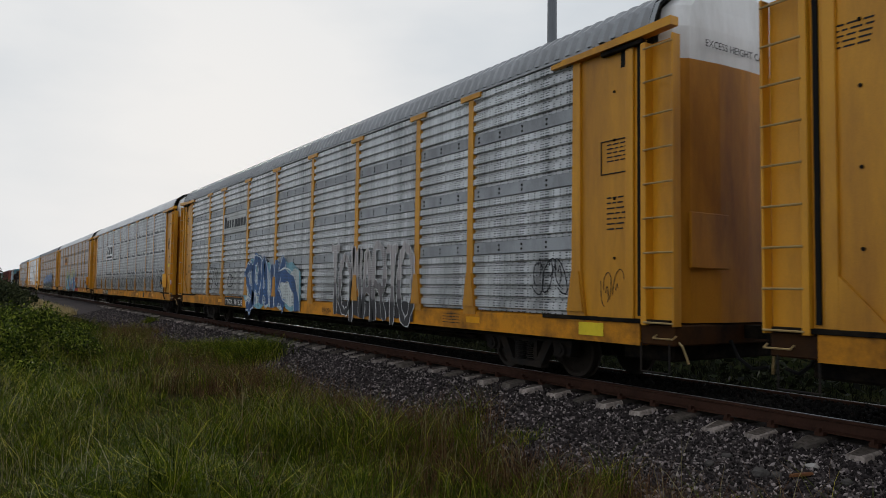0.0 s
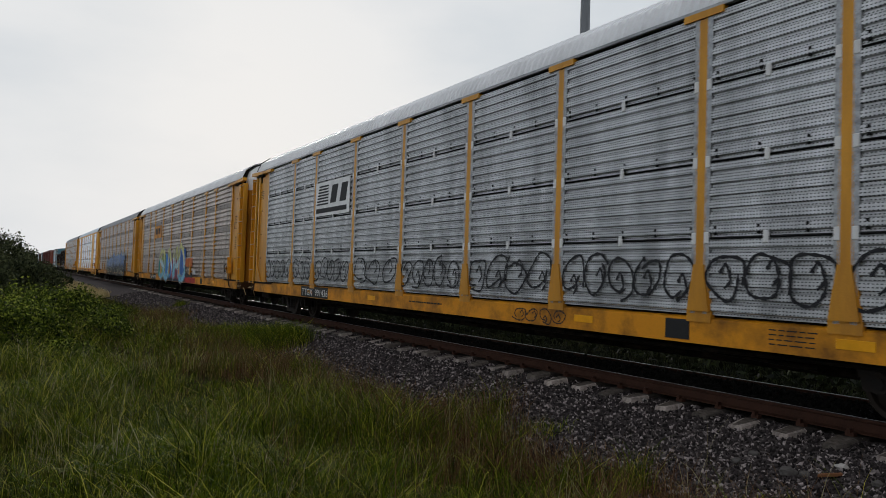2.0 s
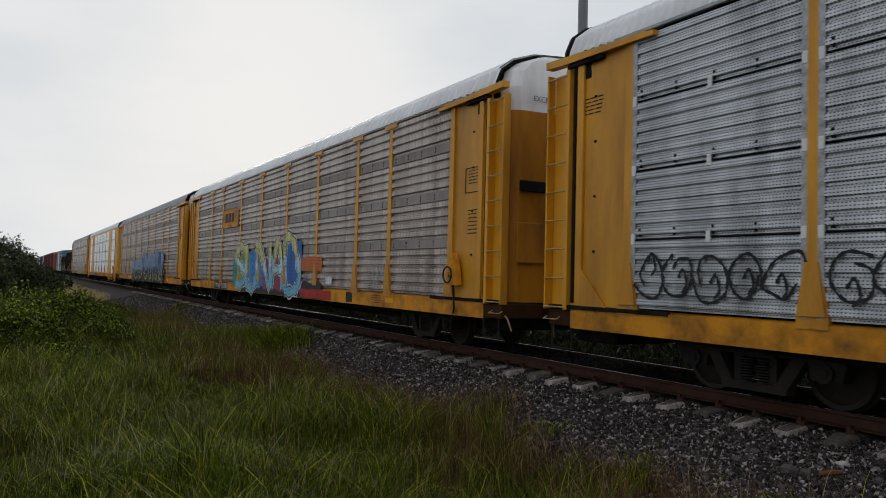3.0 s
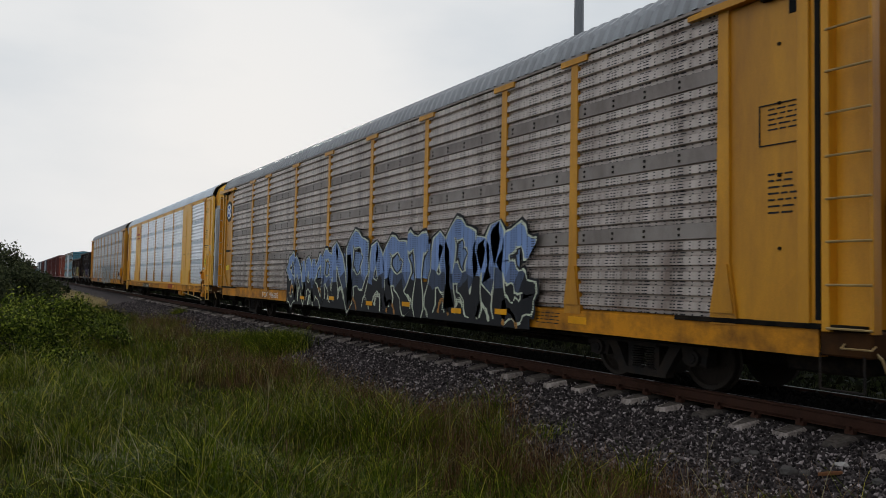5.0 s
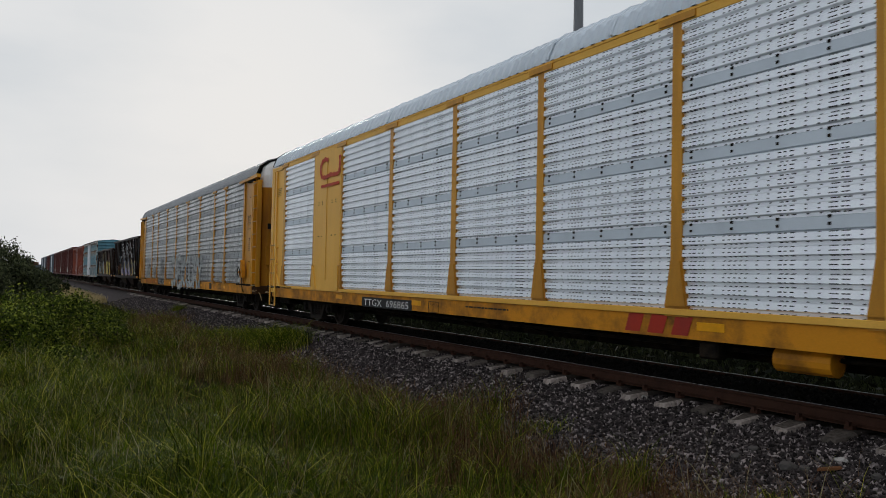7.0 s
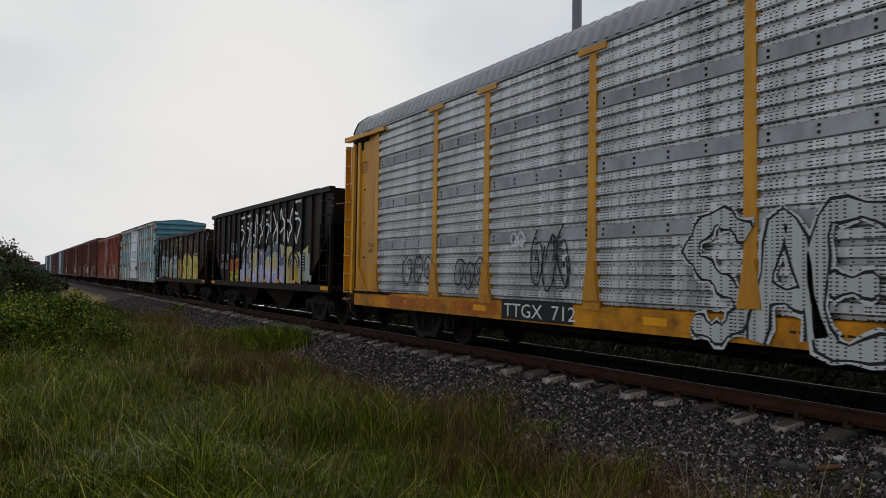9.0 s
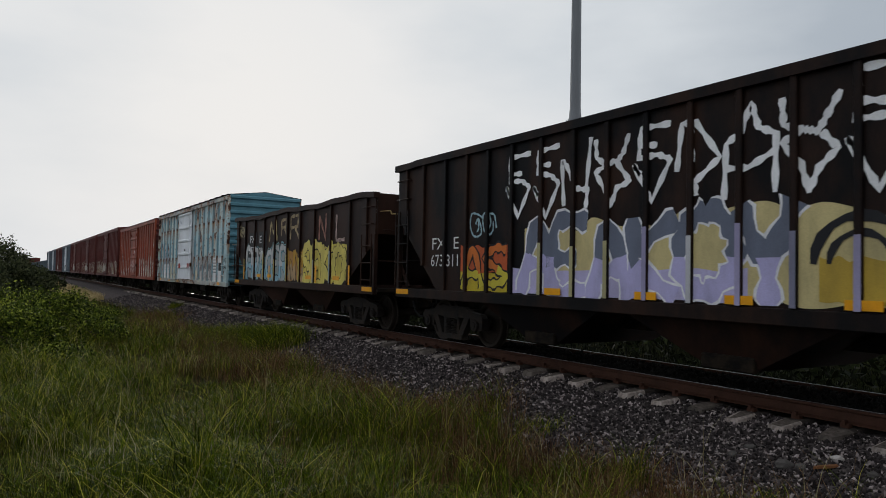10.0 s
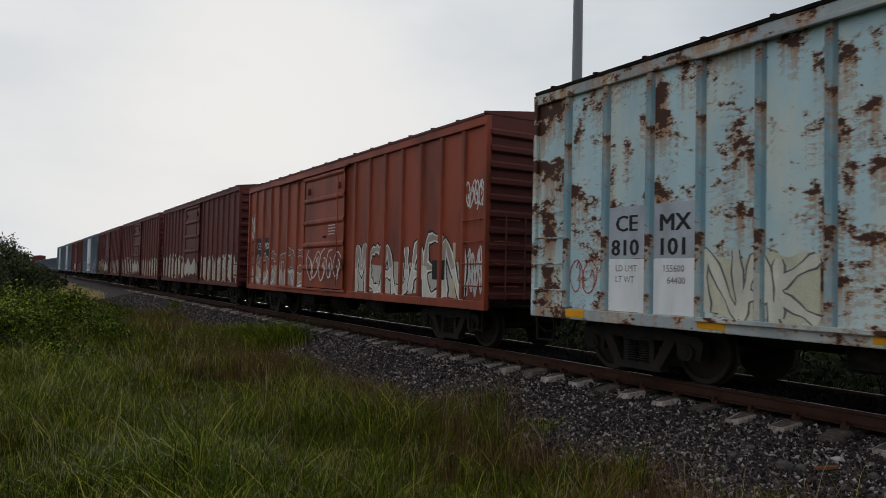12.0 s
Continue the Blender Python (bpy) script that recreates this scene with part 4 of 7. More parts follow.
def boxcar(label, wall, trim, length, door, ribs, eave=4.52, end_m=None, door_m=None, roof_m=None, pitch=0.865, rib_m=None):
    """A boxcar with vertical side posts, a sliding door and ribbed ends. door: (from, to) metres behind the +x end."""
    car = tagged(new("boxcar"), label, "freight wagon", "boxcars of the train")
    e = length / 2
    end_m, door_m, roof_m = end_m or wall, door_m or wall, roof_m or wall
    d0, d1 = e - door[0], e - door[1]
    part("side_wall", bbox(d0, e, SIDE + 0.06, SIDE + 0.10, 0.82, eave, 0.006), wall, car)
    part("side_wall", bbox(-e, d1, SIDE + 0.06, SIDE + 0.10, 0.82, eave, 0.006), wall, car)
    part("far_wall", bbox(-e, e, 1.46, 1.52, 0.82, eave, 0.006), wall, car)
    part("floor", bbox(-e + 0.02, e - 0.02, -1.40, 1.40, 0.86, 1.02, 0.01), UNDER, car)

    def rib():
        bm = bmesh.new()
        prof = [(-0.075, SIDE + 0.06), (-0.045, SIDE), (0.045, SIDE), (0.075, SIDE + 0.06)]
        lo = [bm.verts.new((x, y, 0.98)) for x, y in prof]
        hi = [bm.verts.new((x, y, eave - 0.16)) for x, y in prof]
        for i in range(3):
            bm.faces.new((lo[i], lo[i + 1], hi[i + 1], hi[i]))
        bm.faces.new(lo[::-1])
        bm.faces.new(hi)
        return bm
    rm = shared(("side_post", eave, wall.name), rib)
    xs = []
    x = e - 0.84
    while x > d0 + 0.2:
        xs.append(x)
        x -= pitch
    x = -e + 0.84
    while x < d1 - 0.2:
        xs.append(x)
        x += pitch
    for x in xs:
        o = part("side_post", rm, rib_m or wall, car)
        o.location.x = x
    for s in (-1, 1):
        part("corner_post", bbox(min(s * e, s * (e - 0.09)), max(s * e, s * (e - 0.09)), SIDE - 0.01, SIDE + 0.08, 0.82, eave, 0.01), wall, car)
    part("top_rail", bbox(-e, e, SIDE - 0.015, SIDE + 0.08, eave - 0.17, eave, 0.01), trim, car)
    part("side_sill", bbox(-e, e, SIDE - 0.01, SIDE + 0.09, 0.80, 0.97, 0.01), trim, car)
    # sliding door with horizontal pressings
    bm = bmesh.new()
    z, zs = 1.0, [1.0]
    w0, w1 = d1 - 0.05, d0 + 0.02
    hd = (eave - 1.22) / 5
    zs = [1.0 + hd * k for k in range(6)]
    prof = []
    for z in zs[:-1]:
        prof += [(SIDE - 0.02, z + 0.02 * hd), (SIDE - 0.02, z + 0.74 * hd), (SIDE - 0.07, z + 0.84 * hd), (SIDE - 0.07, z + 0.94 * hd)]
    prof += [(SIDE - 0.02, zs[-1]), (SIDE + 0.06, zs[-1]), (SIDE + 0.06, zs[0])]
    extrude_x(bm, prof, w0, w1)
    dr = part("sliding_door", bm, door_m, car, "sliding door with pressed horizontal ribs")
    for x in (w0, w1 - 0.08):
        part("door_post", bbox(x, x + 0.08, SIDE - 0.05, SIDE + 0.02, 0.98, eave - 0.2, 0.008), door_m, dr)
    part("lock_bar", rods([(w1 - 0.35, SIDE - 0.09, 1.1), (w1 - 0.35, SIDE - 0.09, eave - 0.4)], 0.014), door_m, dr)
    part("door_handle", bbox(w1 - 1.35, w1 - 1.15, SIDE - 0.10, SIDE - 0.07, 2.40, 2.47, 0.01), TRUCKM, dr)
    for xk in (w0 + 0.35, w1 - 0.45):
        part("door_bracket", bbox(xk, xk + 0.12, SIDE - 0.10, SIDE - 0.02, eave - 0.75, eave - 0.58, 0.012), door_m, dr)
    part("door_hasp", bbox(w1 - 0.06, w1 + 0.10, SIDE - 0.10, SIDE - 0.04, 1.62, 1.80, 0.01), RUST, dr)
    part("door_rail", bbox(w0 - 2.6, w1 + 0.2, SIDE - 0.08, SIDE - 0.01, 0.93, 0.985, 0.006), trim, car)
    part("door_rail", bbox(w0 - 2.6, w1 + 0.2, SIDE - 0.08, SIDE - 0.015, eave - 0.21, eave - 0.15, 0.006), trim, car)
    # roof with cross seams
    bm = extrude_x(bmesh.new(), [(SIDE - 0.03, eave), (SIDE - 0.03, eave + 0.05), (0, eave + 0.24), (1.55, eave + 0.05), (1.55, eave)], -e + 0.06, e - 0.06)
    rf = part("roof", bm, roof_m, car)
    seam = shared(("roof_seam", eave, roof_m.name), lambda: extrude_x(bmesh.new(), [(SIDE - 0.04, eave + 0.03), (SIDE - 0.04, eave + 0.075), (0, eave + 0.265), (1.565, eave + 0.075), (1.565, eave + 0.03)], -0.025, 0.025))
    k = -e + 0.5
    while k < e:
        part("roof_seam", seam, roof_m, rf).location.x = k
        k += 1.0
    for s in (-1, 1):
        # ribbed end sheets
        bm = bmesh.new()
        prof = []
        z = 0.85
        while z < eave - 0.25:
            prof += [(0.0, z), (0.0, z + 0.12), (0.07, z + 0.17), (0.07, z + 0.25), (0.0, z + 0.30)]
            z += 0.31
        prof += [(0.0, z), (0.0, eave + 0.04)]
        a = [bm.verts.new((s * (e - 0.04 + x), -1.48, z)) for x, z in prof]
        b = [bm.verts.new((s * (e - 0.04 + x), 1.48, z)) for x, z in prof]
        for i in range(len(prof) - 1):
            q = (a[i], b[i], b[i + 1], a[i + 1])
            bm.faces.new(q if s > 0 else q[::-1])
        top = [bm.verts.new((s * (e - 0.04), y, z)) for y, z in ((-1.5, eave + 0.03), (0, eave + 0.22), (1.5, eave + 0.03))]
        bm.faces.new(top if s < 0 else top[::-1])
        part("ribbed_end", bm, end_m, car)
        for k in range(4):
            z = 1.25 + 0.42 * k
            grab = [(s * (e - 0.75), SIDE + 0.04, z), (s * (e - 0.75), SIDE - 0.05, z), (s * (e - 0.12), SIDE - 0.05, z), (s * (e - 0.12), SIDE + 0.04, z)]
            part("grab_iron", rods(grab, 0.014), wall, car)
            grab = [(s * (e + 0.0), -1.35, z), (s * (e + 0.10), -1.35, z), (s * (e + 0.10), -0.85, z), (s * (e + 0.0), -0.85, z)]
            part("grab_iron", rods(grab, 0.014), wall, car)
        step = [(s * (e - 0.55), SIDE + 0.05, 0.82), (s * (e - 0.55), SIDE + 0.05, 0.42), (s * (e - 0.12), SIDE + 0.05, 0.42), (s * (e - 0.12), SIDE + 0.05, 0.82)]
        part("sill_step", rods(step, 0.02), UNDER, car)
        part("end_platform", bbox(min(s * e, s * (e + 0.35)), max(s * e, s * (e + 0.35)), -0.9, 0.9, 0.86, 0.90, 0.006), UNDER, car)
        coupler(car, s * (e + 0.03), s)
        part("ladder", ladder_mesh(s * (e + 0.16), -1.2, 1.0, 2.6), end_m, car)
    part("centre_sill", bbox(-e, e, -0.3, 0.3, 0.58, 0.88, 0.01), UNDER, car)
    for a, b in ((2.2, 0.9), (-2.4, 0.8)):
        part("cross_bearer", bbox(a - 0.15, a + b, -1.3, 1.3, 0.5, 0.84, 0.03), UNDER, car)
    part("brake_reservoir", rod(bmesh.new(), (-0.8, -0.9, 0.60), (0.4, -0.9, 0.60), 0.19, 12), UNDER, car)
    trucks(car, (-e + 2.0, e - 2.0))
    return car


def ladder_mesh(x, y, z0, z1, width=0.45):
    bm = bmesh.new()
    for yy in (y, y + width):
        rod(bm, (x, yy, z0), (x, yy, z1), 0.016)
    z = z0 + 0.1
    while z < z1:
        rod(bm, (x, y, z), (x, y + width, z), 0.013)
        z += 0.4
    return bm


def hopper(label, body, length, top, ribs, raised=0.0, wavy=0.0):
    """An open-top hopper: ribbed sides, sloping end sheets over open end platforms, bottom chutes."""
    car = tagged(new("hopper_car"), label, "freight wagon", "open hoppers of the train")
    e = length / 2
    bot = 1.14
    cut = 1.75      # where the lower corner of the side sheet is cut back
    side = [(-e, top), (e, top), (e, top - 1.15), (e - cut, bot), (-e + cut, bot), (-e, top - 1.15)]
    for yy, nm in ((SIDE + 0.06, "side_sheet"), (1.42, "far_sheet")):
        part(nm, prism_y(bmesh.new(), side, yy, yy + 0.03), body, car)
    for x in ribs:
        xx = e - x
        lo = bot if abs(xx) < e - cut else max(bot, top - 1.15 - (top - 1.15 - bot) * (e - abs(xx)) / cut)
        part("side_post", bbox(xx - 0.045, xx + 0.045, SIDE, SIDE + 0.06, lo, top - 0.02, 0.012), body, car)
    # rims, with a raised middle stretch or a beaten wavy edge
    n = 40
    pts = []
    for i in range(n + 1):
        x = -e - 0.05 + (2 * e + 0.1) * i / n
        z = top + (raised if abs(x) < e - 0.95 and raised else 0) + wavy * (math.sin(i * 1.05) * 0.5 + math.sin(i * 0.37 + 1))
        pts.append((x, z))
    for y0, y1 in ((SIDE - 0.03, SIDE + 0.14), (1.40, 1.56)):
        bm = bmesh.new()
        rows = [[bm.verts.new(p) for p in ((x, y0, z - 0.10), (x, y1, z - 0.10), (x, y1, z + 0.04), (x, y0, z + 0.04))] for x, z in pts]
        for a, b in zip(rows, rows[1:]):
            for i in range(4):
                j = (i + 1) % 4
                bm.faces.new((a[i], a[j], b[j], b[i]))
        bm.faces.new(rows[0][::-1])
        bm.faces.new(rows[-1])
        bmesh.ops.recalc_face_normals(bm, faces=bm.faces[:])
        part("top_rim", bm, body, car, "beaten black top rim")
    part("side_sill", bbox(-e, e, SIDE + 0.02, SIDE + 0.14, bot - 0.20, bot, 0.012), body, car)
    part("far_sill", bbox(-e, e, 1.38, 1.5, bot - 0.20, bot, 0.012), body, car)
    for s in (-1, 1):
        part("end_wall", prism_x(s * e, [(-1.46, top), (1.46, top), (1.46, top - 1.0), (-1.46, top - 1.0)], 0.04), body, car)
        bm = bmesh.new()
        a = [bm.verts.new(p) for p in ((s * e, -1.44, top - 1.0), (s * e, 1.44, top - 1.0), (s * (e - cut - 1.0), 1.44, bot), (s * (e - cut - 1.0), -1.44, bot))]
        bm.faces.new(a if s < 0 else a[::-1])
        part("slope_sheet", bm, body, car)
        for yy in (SIDE + 0.04, 1.38):
            part("end_post", bbox(min(s * e, s * (e - 0.10)), max(s * e, s * (e - 0.10)), yy, yy + 0.10, bot - 0.1, top - 1.0, 0.01), body, car)
        part("brace", rods([(s * (e - 0.1), -0.5, bot), (s * (e - 0.9), -0.5, 2.1)], 0.05), body, car)
        part("brace", rods([(s * (e - 0.1), 0.5, bot), (s * (e - 0.9), 0.5, 2.1)], 0.05), body, car)
        bm = bmesh.new()
        for xx in (e - 0.05, e - 0.62):
            rod(bm, (s * xx, SIDE - 0.02, bot), (s * xx, SIDE - 0.02, top - 1.0), 0.018)
        z = bot + 0.15
        while z < top - 1.0:
            rod(bm, (s * (e - 0.05), SIDE - 0.02, z), (s * (e - 0.62), SIDE - 0.02, z), 0.014)
            z += 0.42
        part("ladder", bm, body, car)
        part("hand_rail", rods([(s * (e + 0.02), -1.3, top - 0.9), (s * (e + 0.12), -1.3, top - 0.9), (s * (e + 0.12), -0.6, top - 0.9), (s * (e + 0.02), -0.6, top - 0.9)], 0.014), body, car)
        for k in range(2):
            zg = top - 0.75 + 0.42 * k
            part("grab_iron", rods([(s * (e - 0.60), SIDE + 0.06, zg), (s * (e - 0.60), SIDE - 0.02, zg), (s * (e - 0.08), SIDE - 0.02, zg), (s * (e - 0.08), SIDE + 0.06, zg)], 0.013), body, car)
        zigzag = [(s * (e + 0.03), -1.38, top - 0.45), (s * (e + 0.10), -1.38, top - 0.45), (s * (e + 0.10), -1.15, top - 0.42), (s * (e + 0.10), -1.12, top - 0.50), (s * (e + 0.10), -0.85, top - 0.48), (s * (e + 0.03), -0.85, top - 0.48)]
        part("grab_iron", rods(zigzag, 0.014), RUNGM, car, "pale bent grab iron")
        part("end_rail", rods([(s * (e + 0.06), -1.42, bot + 0.62), (s * (e + 0.06), 1.42, bot + 0.62)], 0.018), body, car)
        part("end_platform", bbox(min(s * (e - 1.2), s * (e + 0.12)), max(s * (e - 1.2), s * (e + 0.12)), -1.45, 1.45, bot - 0.14, bot - 0.05, 0.01), UNDER, car)
        part("reflector", bbox(min(s * (e - 0.05), s * (e - 0.62)), max(s * (e - 0.05), s * (e - 0.62)), SIDE + 0.008, SIDE + 0.018, bot - 0.13, bot - 0.02, 0.003), REFL, car)
        coupler(car, s * (e + 0.02), s)
    for cx in (-1.9, 1.9):
        bm = bmesh.new()
        hi = [bm.verts.new(p) for p in ((cx - 1.8, -1.42, bot - 0.1), (cx + 1.8, -1.42, bot - 0.1), (cx + 1.8, 1.42, bot - 0.1), (cx - 1.8, 1.42, bot - 0.1))]
        lo = [bm.verts.new(p) for p in ((cx - 0.35, -1.15, 0.32), (cx + 0.35, -1.15, 0.32), (cx + 0.35, 1.15, 0.32), (cx - 0.35, 1.15, 0.32))]
        for i in range(4):
            j = (i + 1) % 4
            bm.faces.new((lo[i], lo[j], hi[j], hi[i]))
        bm.faces.new(lo[::-1])
        ch = part("chute", bm, body, car, "sloping hopper chute")
        part("chute_gate", bbox(cx - 0.4, cx + 0.4, -1.25, -1.12, 0.30, 0.50, 0.02), UNDER, ch)
    part("centre_sill", bbox(-e, e, -0.3, 0.3, 0.62, 0.95, 0.01), UNDER, car)
    trucks(car, (-e + 1.75, e - 1.75))
    return car


def prism_x(x, outline, t):
    bm = bmesh.new()
    a = [bm.verts.new((x - t / 2, y, z)) for y, z in outline]
    b = [bm.verts.new((x + t / 2, y, z)) for y, z in outline]
    n = len(outline)
    for i in range(n):
        j = (i + 1) % n
        bm.faces.new((a[i], a[j], b[j], b[i]))
    bm.faces.new(a[::-1])
    bm.faces.new(b)
    bmesh.ops.recalc_face_normals(bm, faces=bm.faces[:])
    return bm


TRAIN = []      # (thing, x of its centre at 0 s)


def run(t):
    """How far the train has rolled after t seconds."""
    return 17.37 * t + 0.0127 * t * t


P0, PITCH = -6.23 - HALF, 28.34
rack_a = rack_car("perf", "yellow rack car with grey perforated side sheets and graffiti, on rails", GREYP, GREYS, ROOFG, YEL, WHITE, brake=False)
rack_p = rack_car("perf", "yellow rack car with grey ribbed side sheets, on rails", GREYP, GREYS, ROOFG, YEL, WHITE, brake=False)
rack_n = rack_car("fine", "yellow rack car with finely ribbed galvanised sides and black graffiti", FINEP, GREYS, ROOFW, YEL, WHITE)
rack_c = rack_car("perf", "yellow rack car with brown-stained sides and multicoloured graffiti", BROWNP, BROWNS, ROOFW, YEL, WHITE)
rack_b = rack_car("perf", "yellow rack car with brown-grey sides and long blue and black graffiti", BROWNP, BROWNS, ROOFG, YEL, WHITE, brake=False)
rack_s = rack_car("silver", "bright galvanised rack car in a fresh yellow frame", GALV, GALVS, GALVS, YEL2, YEL2)
rack_l = rack_car("perf", "yellow rack car with grey perforated sides and pale graffiti", GREYP, GREYS, ROOFG, YEL, WHITE)
for i, c in enumerate((rack_p, rack_a, rack_n, rack_c, rack_b, rack_s, rack_l)):
    TRAIN.append((c, P0 - PITCH * (i - 1)))
H1_RIBS = [0.62, 1.44, 2.26, 3.01, 3.74, 4.46, 5.20, 5.97, 6.74, 7.49, 8.30, 9.12, 9.87, 10.6, 11.4, 12.3, 13.05]
H2_RIBS = [0.46, 1.49, 2.78, 4.03, 5.21, 6.39, 7.62, 8.79, 9.92, 11.1, 11.95]
hop_1 = hopper("black open hopper with white and multicoloured graffiti", HOPM, 13.5, 3.88, H1_RIBS, raised=0.02)
TRAIN.append((hop_1, -176.2 - 6.75))
hop_2 = hopper("rusty brown open hopper with yellow and pale graffiti", HOPB, 12.4, 3.42, H2_RIBS, wavy=0.03)
TRAIN.append((hop_2, -190.9 - 6.2))
box_t = boxcar("faded teal boxcar with rust patches and a white door", TEALR, TEALTRIM, 15.5, (6.5, 9.42), [], end_m=TEALD, door_m=DOORW, roof_m=UNDER, rib_m=TEALRIB)
TRAIN.append((box_t, -204.5 - 7.75))
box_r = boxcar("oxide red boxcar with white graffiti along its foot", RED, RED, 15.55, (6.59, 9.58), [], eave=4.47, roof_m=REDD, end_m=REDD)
TRAIN.append((box_r, -221.4 - 7.775))
box_d = boxcar("dark red boxcar with pale graffiti along its foot", REDD, REDD, 16.0, (6.6, 9.6), [], eave=4.72, roof_m=REDD)
box_g = boxcar("slate grey boxcar with pale graffiti", SLATE, SLATE, 16.0, (6.6, 9.6), [], eave=4.74, door_m=DOORW)

# ---- lettering, emblems and graffiti on the cars ----
GLYPHS = {"A": "00 38 60;13 53", "B": "00 08 47 45 04;04 54 51 00", "C": "67 48 16 12 40 61", "D": "00 08 47 62 40 00", "E": "68 08 00 60;04 44", "F": "00 08 68;04 44",
          "H": "00 08;60 68;04 64", "I": "30 38", "J": "58 52 30 01", "K": "00 08;68 04 60", "L": "08 00 60", "M": "00 18 33 58 60", "N": "00 08 60 68", "O": "38 06 02 30 62 66 38",
          "P": "00 08 58 54 04", "R": "00 08 58 54 04;34 60", "S": "67 38 06 34 62 30 01", "T": "08 68;38 30", "U": "08 02 30 62 68", "V": "08 30 68", "W": "08 20 35 50 68",
          "Y": "08 34 68;34 30", "s": "68 18 15 45 64 30 04 13;16 46", "y": "08 06 25 35 45 56 68;25 04 22 30;45 63 42 30", "d": "03 18 38 64 32 30;24 28", "a": "00 05 26 38 46 65 60;03 33 64", "n": "00 06 15 32 52 68;52 50", "Z": "08 68 00 60", "1": "00 20 36 48;24 68", "2": "38 05 32 50;30 68", "3": "08 66 24 60;40 00"}


def strokes(word, x0, x1, z0, z1, seed=1, wobble=0.05, curved=True):
    """The strokes of each letter of a word stretched over a field of the car side."""
    rnd = random.Random(seed)
    step = (x1 - x0) / len(word)
    letters = []
    for i, ch in enumerate(word):
        zl, zh = z0 + rnd.uniform(-0.06, 0.06), z1 + rnd.uniform(-0.08, 0.08)
        out = []
        for path in GLYPHS[ch].split(";"):
            pts = [(x0 + step * (i + 0.06 + 0.88 * (int(p[0]) / 6 + rnd.uniform(-wobble, wobble))), zl + (zh - zl) * (int(p[1]) / 8 + rnd.uniform(-wobble, wobble))) for p in path.split()]
            out.append(smooth(pts, 6) if curved else [(a[0] + (b[0] - a[0]) * k / 6, a[1] + (b[1] - a[1]) * k / 6) for a, b in zip(pts, pts[1:]) for k in range(6)] + [pts[-1]])
        letters.append(out)
    return letters


def piece(parent, word, x0, x1, z0, z1, tones, outline, y, width=0.2, rim=0.06, halo=None, seed=1, label="", curved=True, wobble=0.05, old=False):
    """Spray-painted letters: thick strokes whose colour changes with height, dark outline, optional pale halo."""
    cols = [c for _, c in tones] + [outline] + ([halo] if halo else [])
    slotted = parent in (rack_a, rack_b, rack_c, rack_l)
    mats = [flaked(c, (0.022, 0.012, 0.010)) if old else paint(c, slotted) for c in cols]
    for paths in strokes(word, x0, x1, z0, z1, seed, wobble, curved):
        bm = bmesh.new()
        if halo:
            for p in paths:
                ribbon(bm, p, width + 4.2 * rim, y, len(tones) + 1)
        for p in paths:
            ribbon(bm, p, width + 2 * rim, y - 0.002, len(tones))
        for k, p in enumerate(paths):
            n0 = len(bm.faces)
            ribbon(bm, p, width, y - 0.004 - 0.0004 * (k % 4))
            bm.faces.ensure_lookup_table()
            for f in bm.faces[n0:]:
                h = (f.calc_center_median().z - z0) / (z1 - z0)
                f.material_index = next((i for i, (top, _) in enumerate(tones) if h <= top), len(tones) - 1)
        part("graffiti_letter", bm, mats, parent, label)


def cloud(parent, x0, x1, z0, z1, color, y, seed=1, flat_foot=False, rough=0.16):
    """An uneven field of sprayed colour behind the letters."""
    rnd = random.Random(seed)
    n = max(8, int((x1 - x0) * 3))
    up = [(x0 + (x1 - x0) * i / n, z1 - (z1 - z0) * rough * rnd.random()) for i in range(n + 1)]
    dn = [(x0 + (x1 - x0) * i / n, z0 + (0 if flat_foot else (z1 - z0) * rough * 0.6 * rnd.random())) for i in range(n + 1)]
    up, dn = smooth(up, 3), smooth(dn, 3)
    bm = bmesh.new()
    a = [bm.verts.new((px, y, pz)) for px, pz in up]
    b = [bm.verts.new((px, y, pz)) for px, pz in dn]
    for i in range(len(a) - 1):
        bm.faces.new((b[i], b[i + 1], a[i + 1], a[i]))
    return part("paint_field", bm, paint(color, parent in (rack_a, rack_b, rack_c, rack_l)), parent)


def painted_ribs(parent, xs, z0, z1, colors, seed=1):
    rnd = random.Random(seed)
    for x in xs:
        part("painted_post_face", bbox(x - 0.038, x + 0.038, SIDE - 0.004, SIDE + 0.002, z0, z1 - rnd.uniform(0, 0.3), 0.001), paint(rnd.choice(colors)), parent)


K, Wt, CREAM, BLUE = (0.015, 0.015, 0.018), (0.75, 0.76, 0.78), (0.62, 0.66, 0.50), (0.20, 0.30, 0.52)
G = SIDE - 0.030

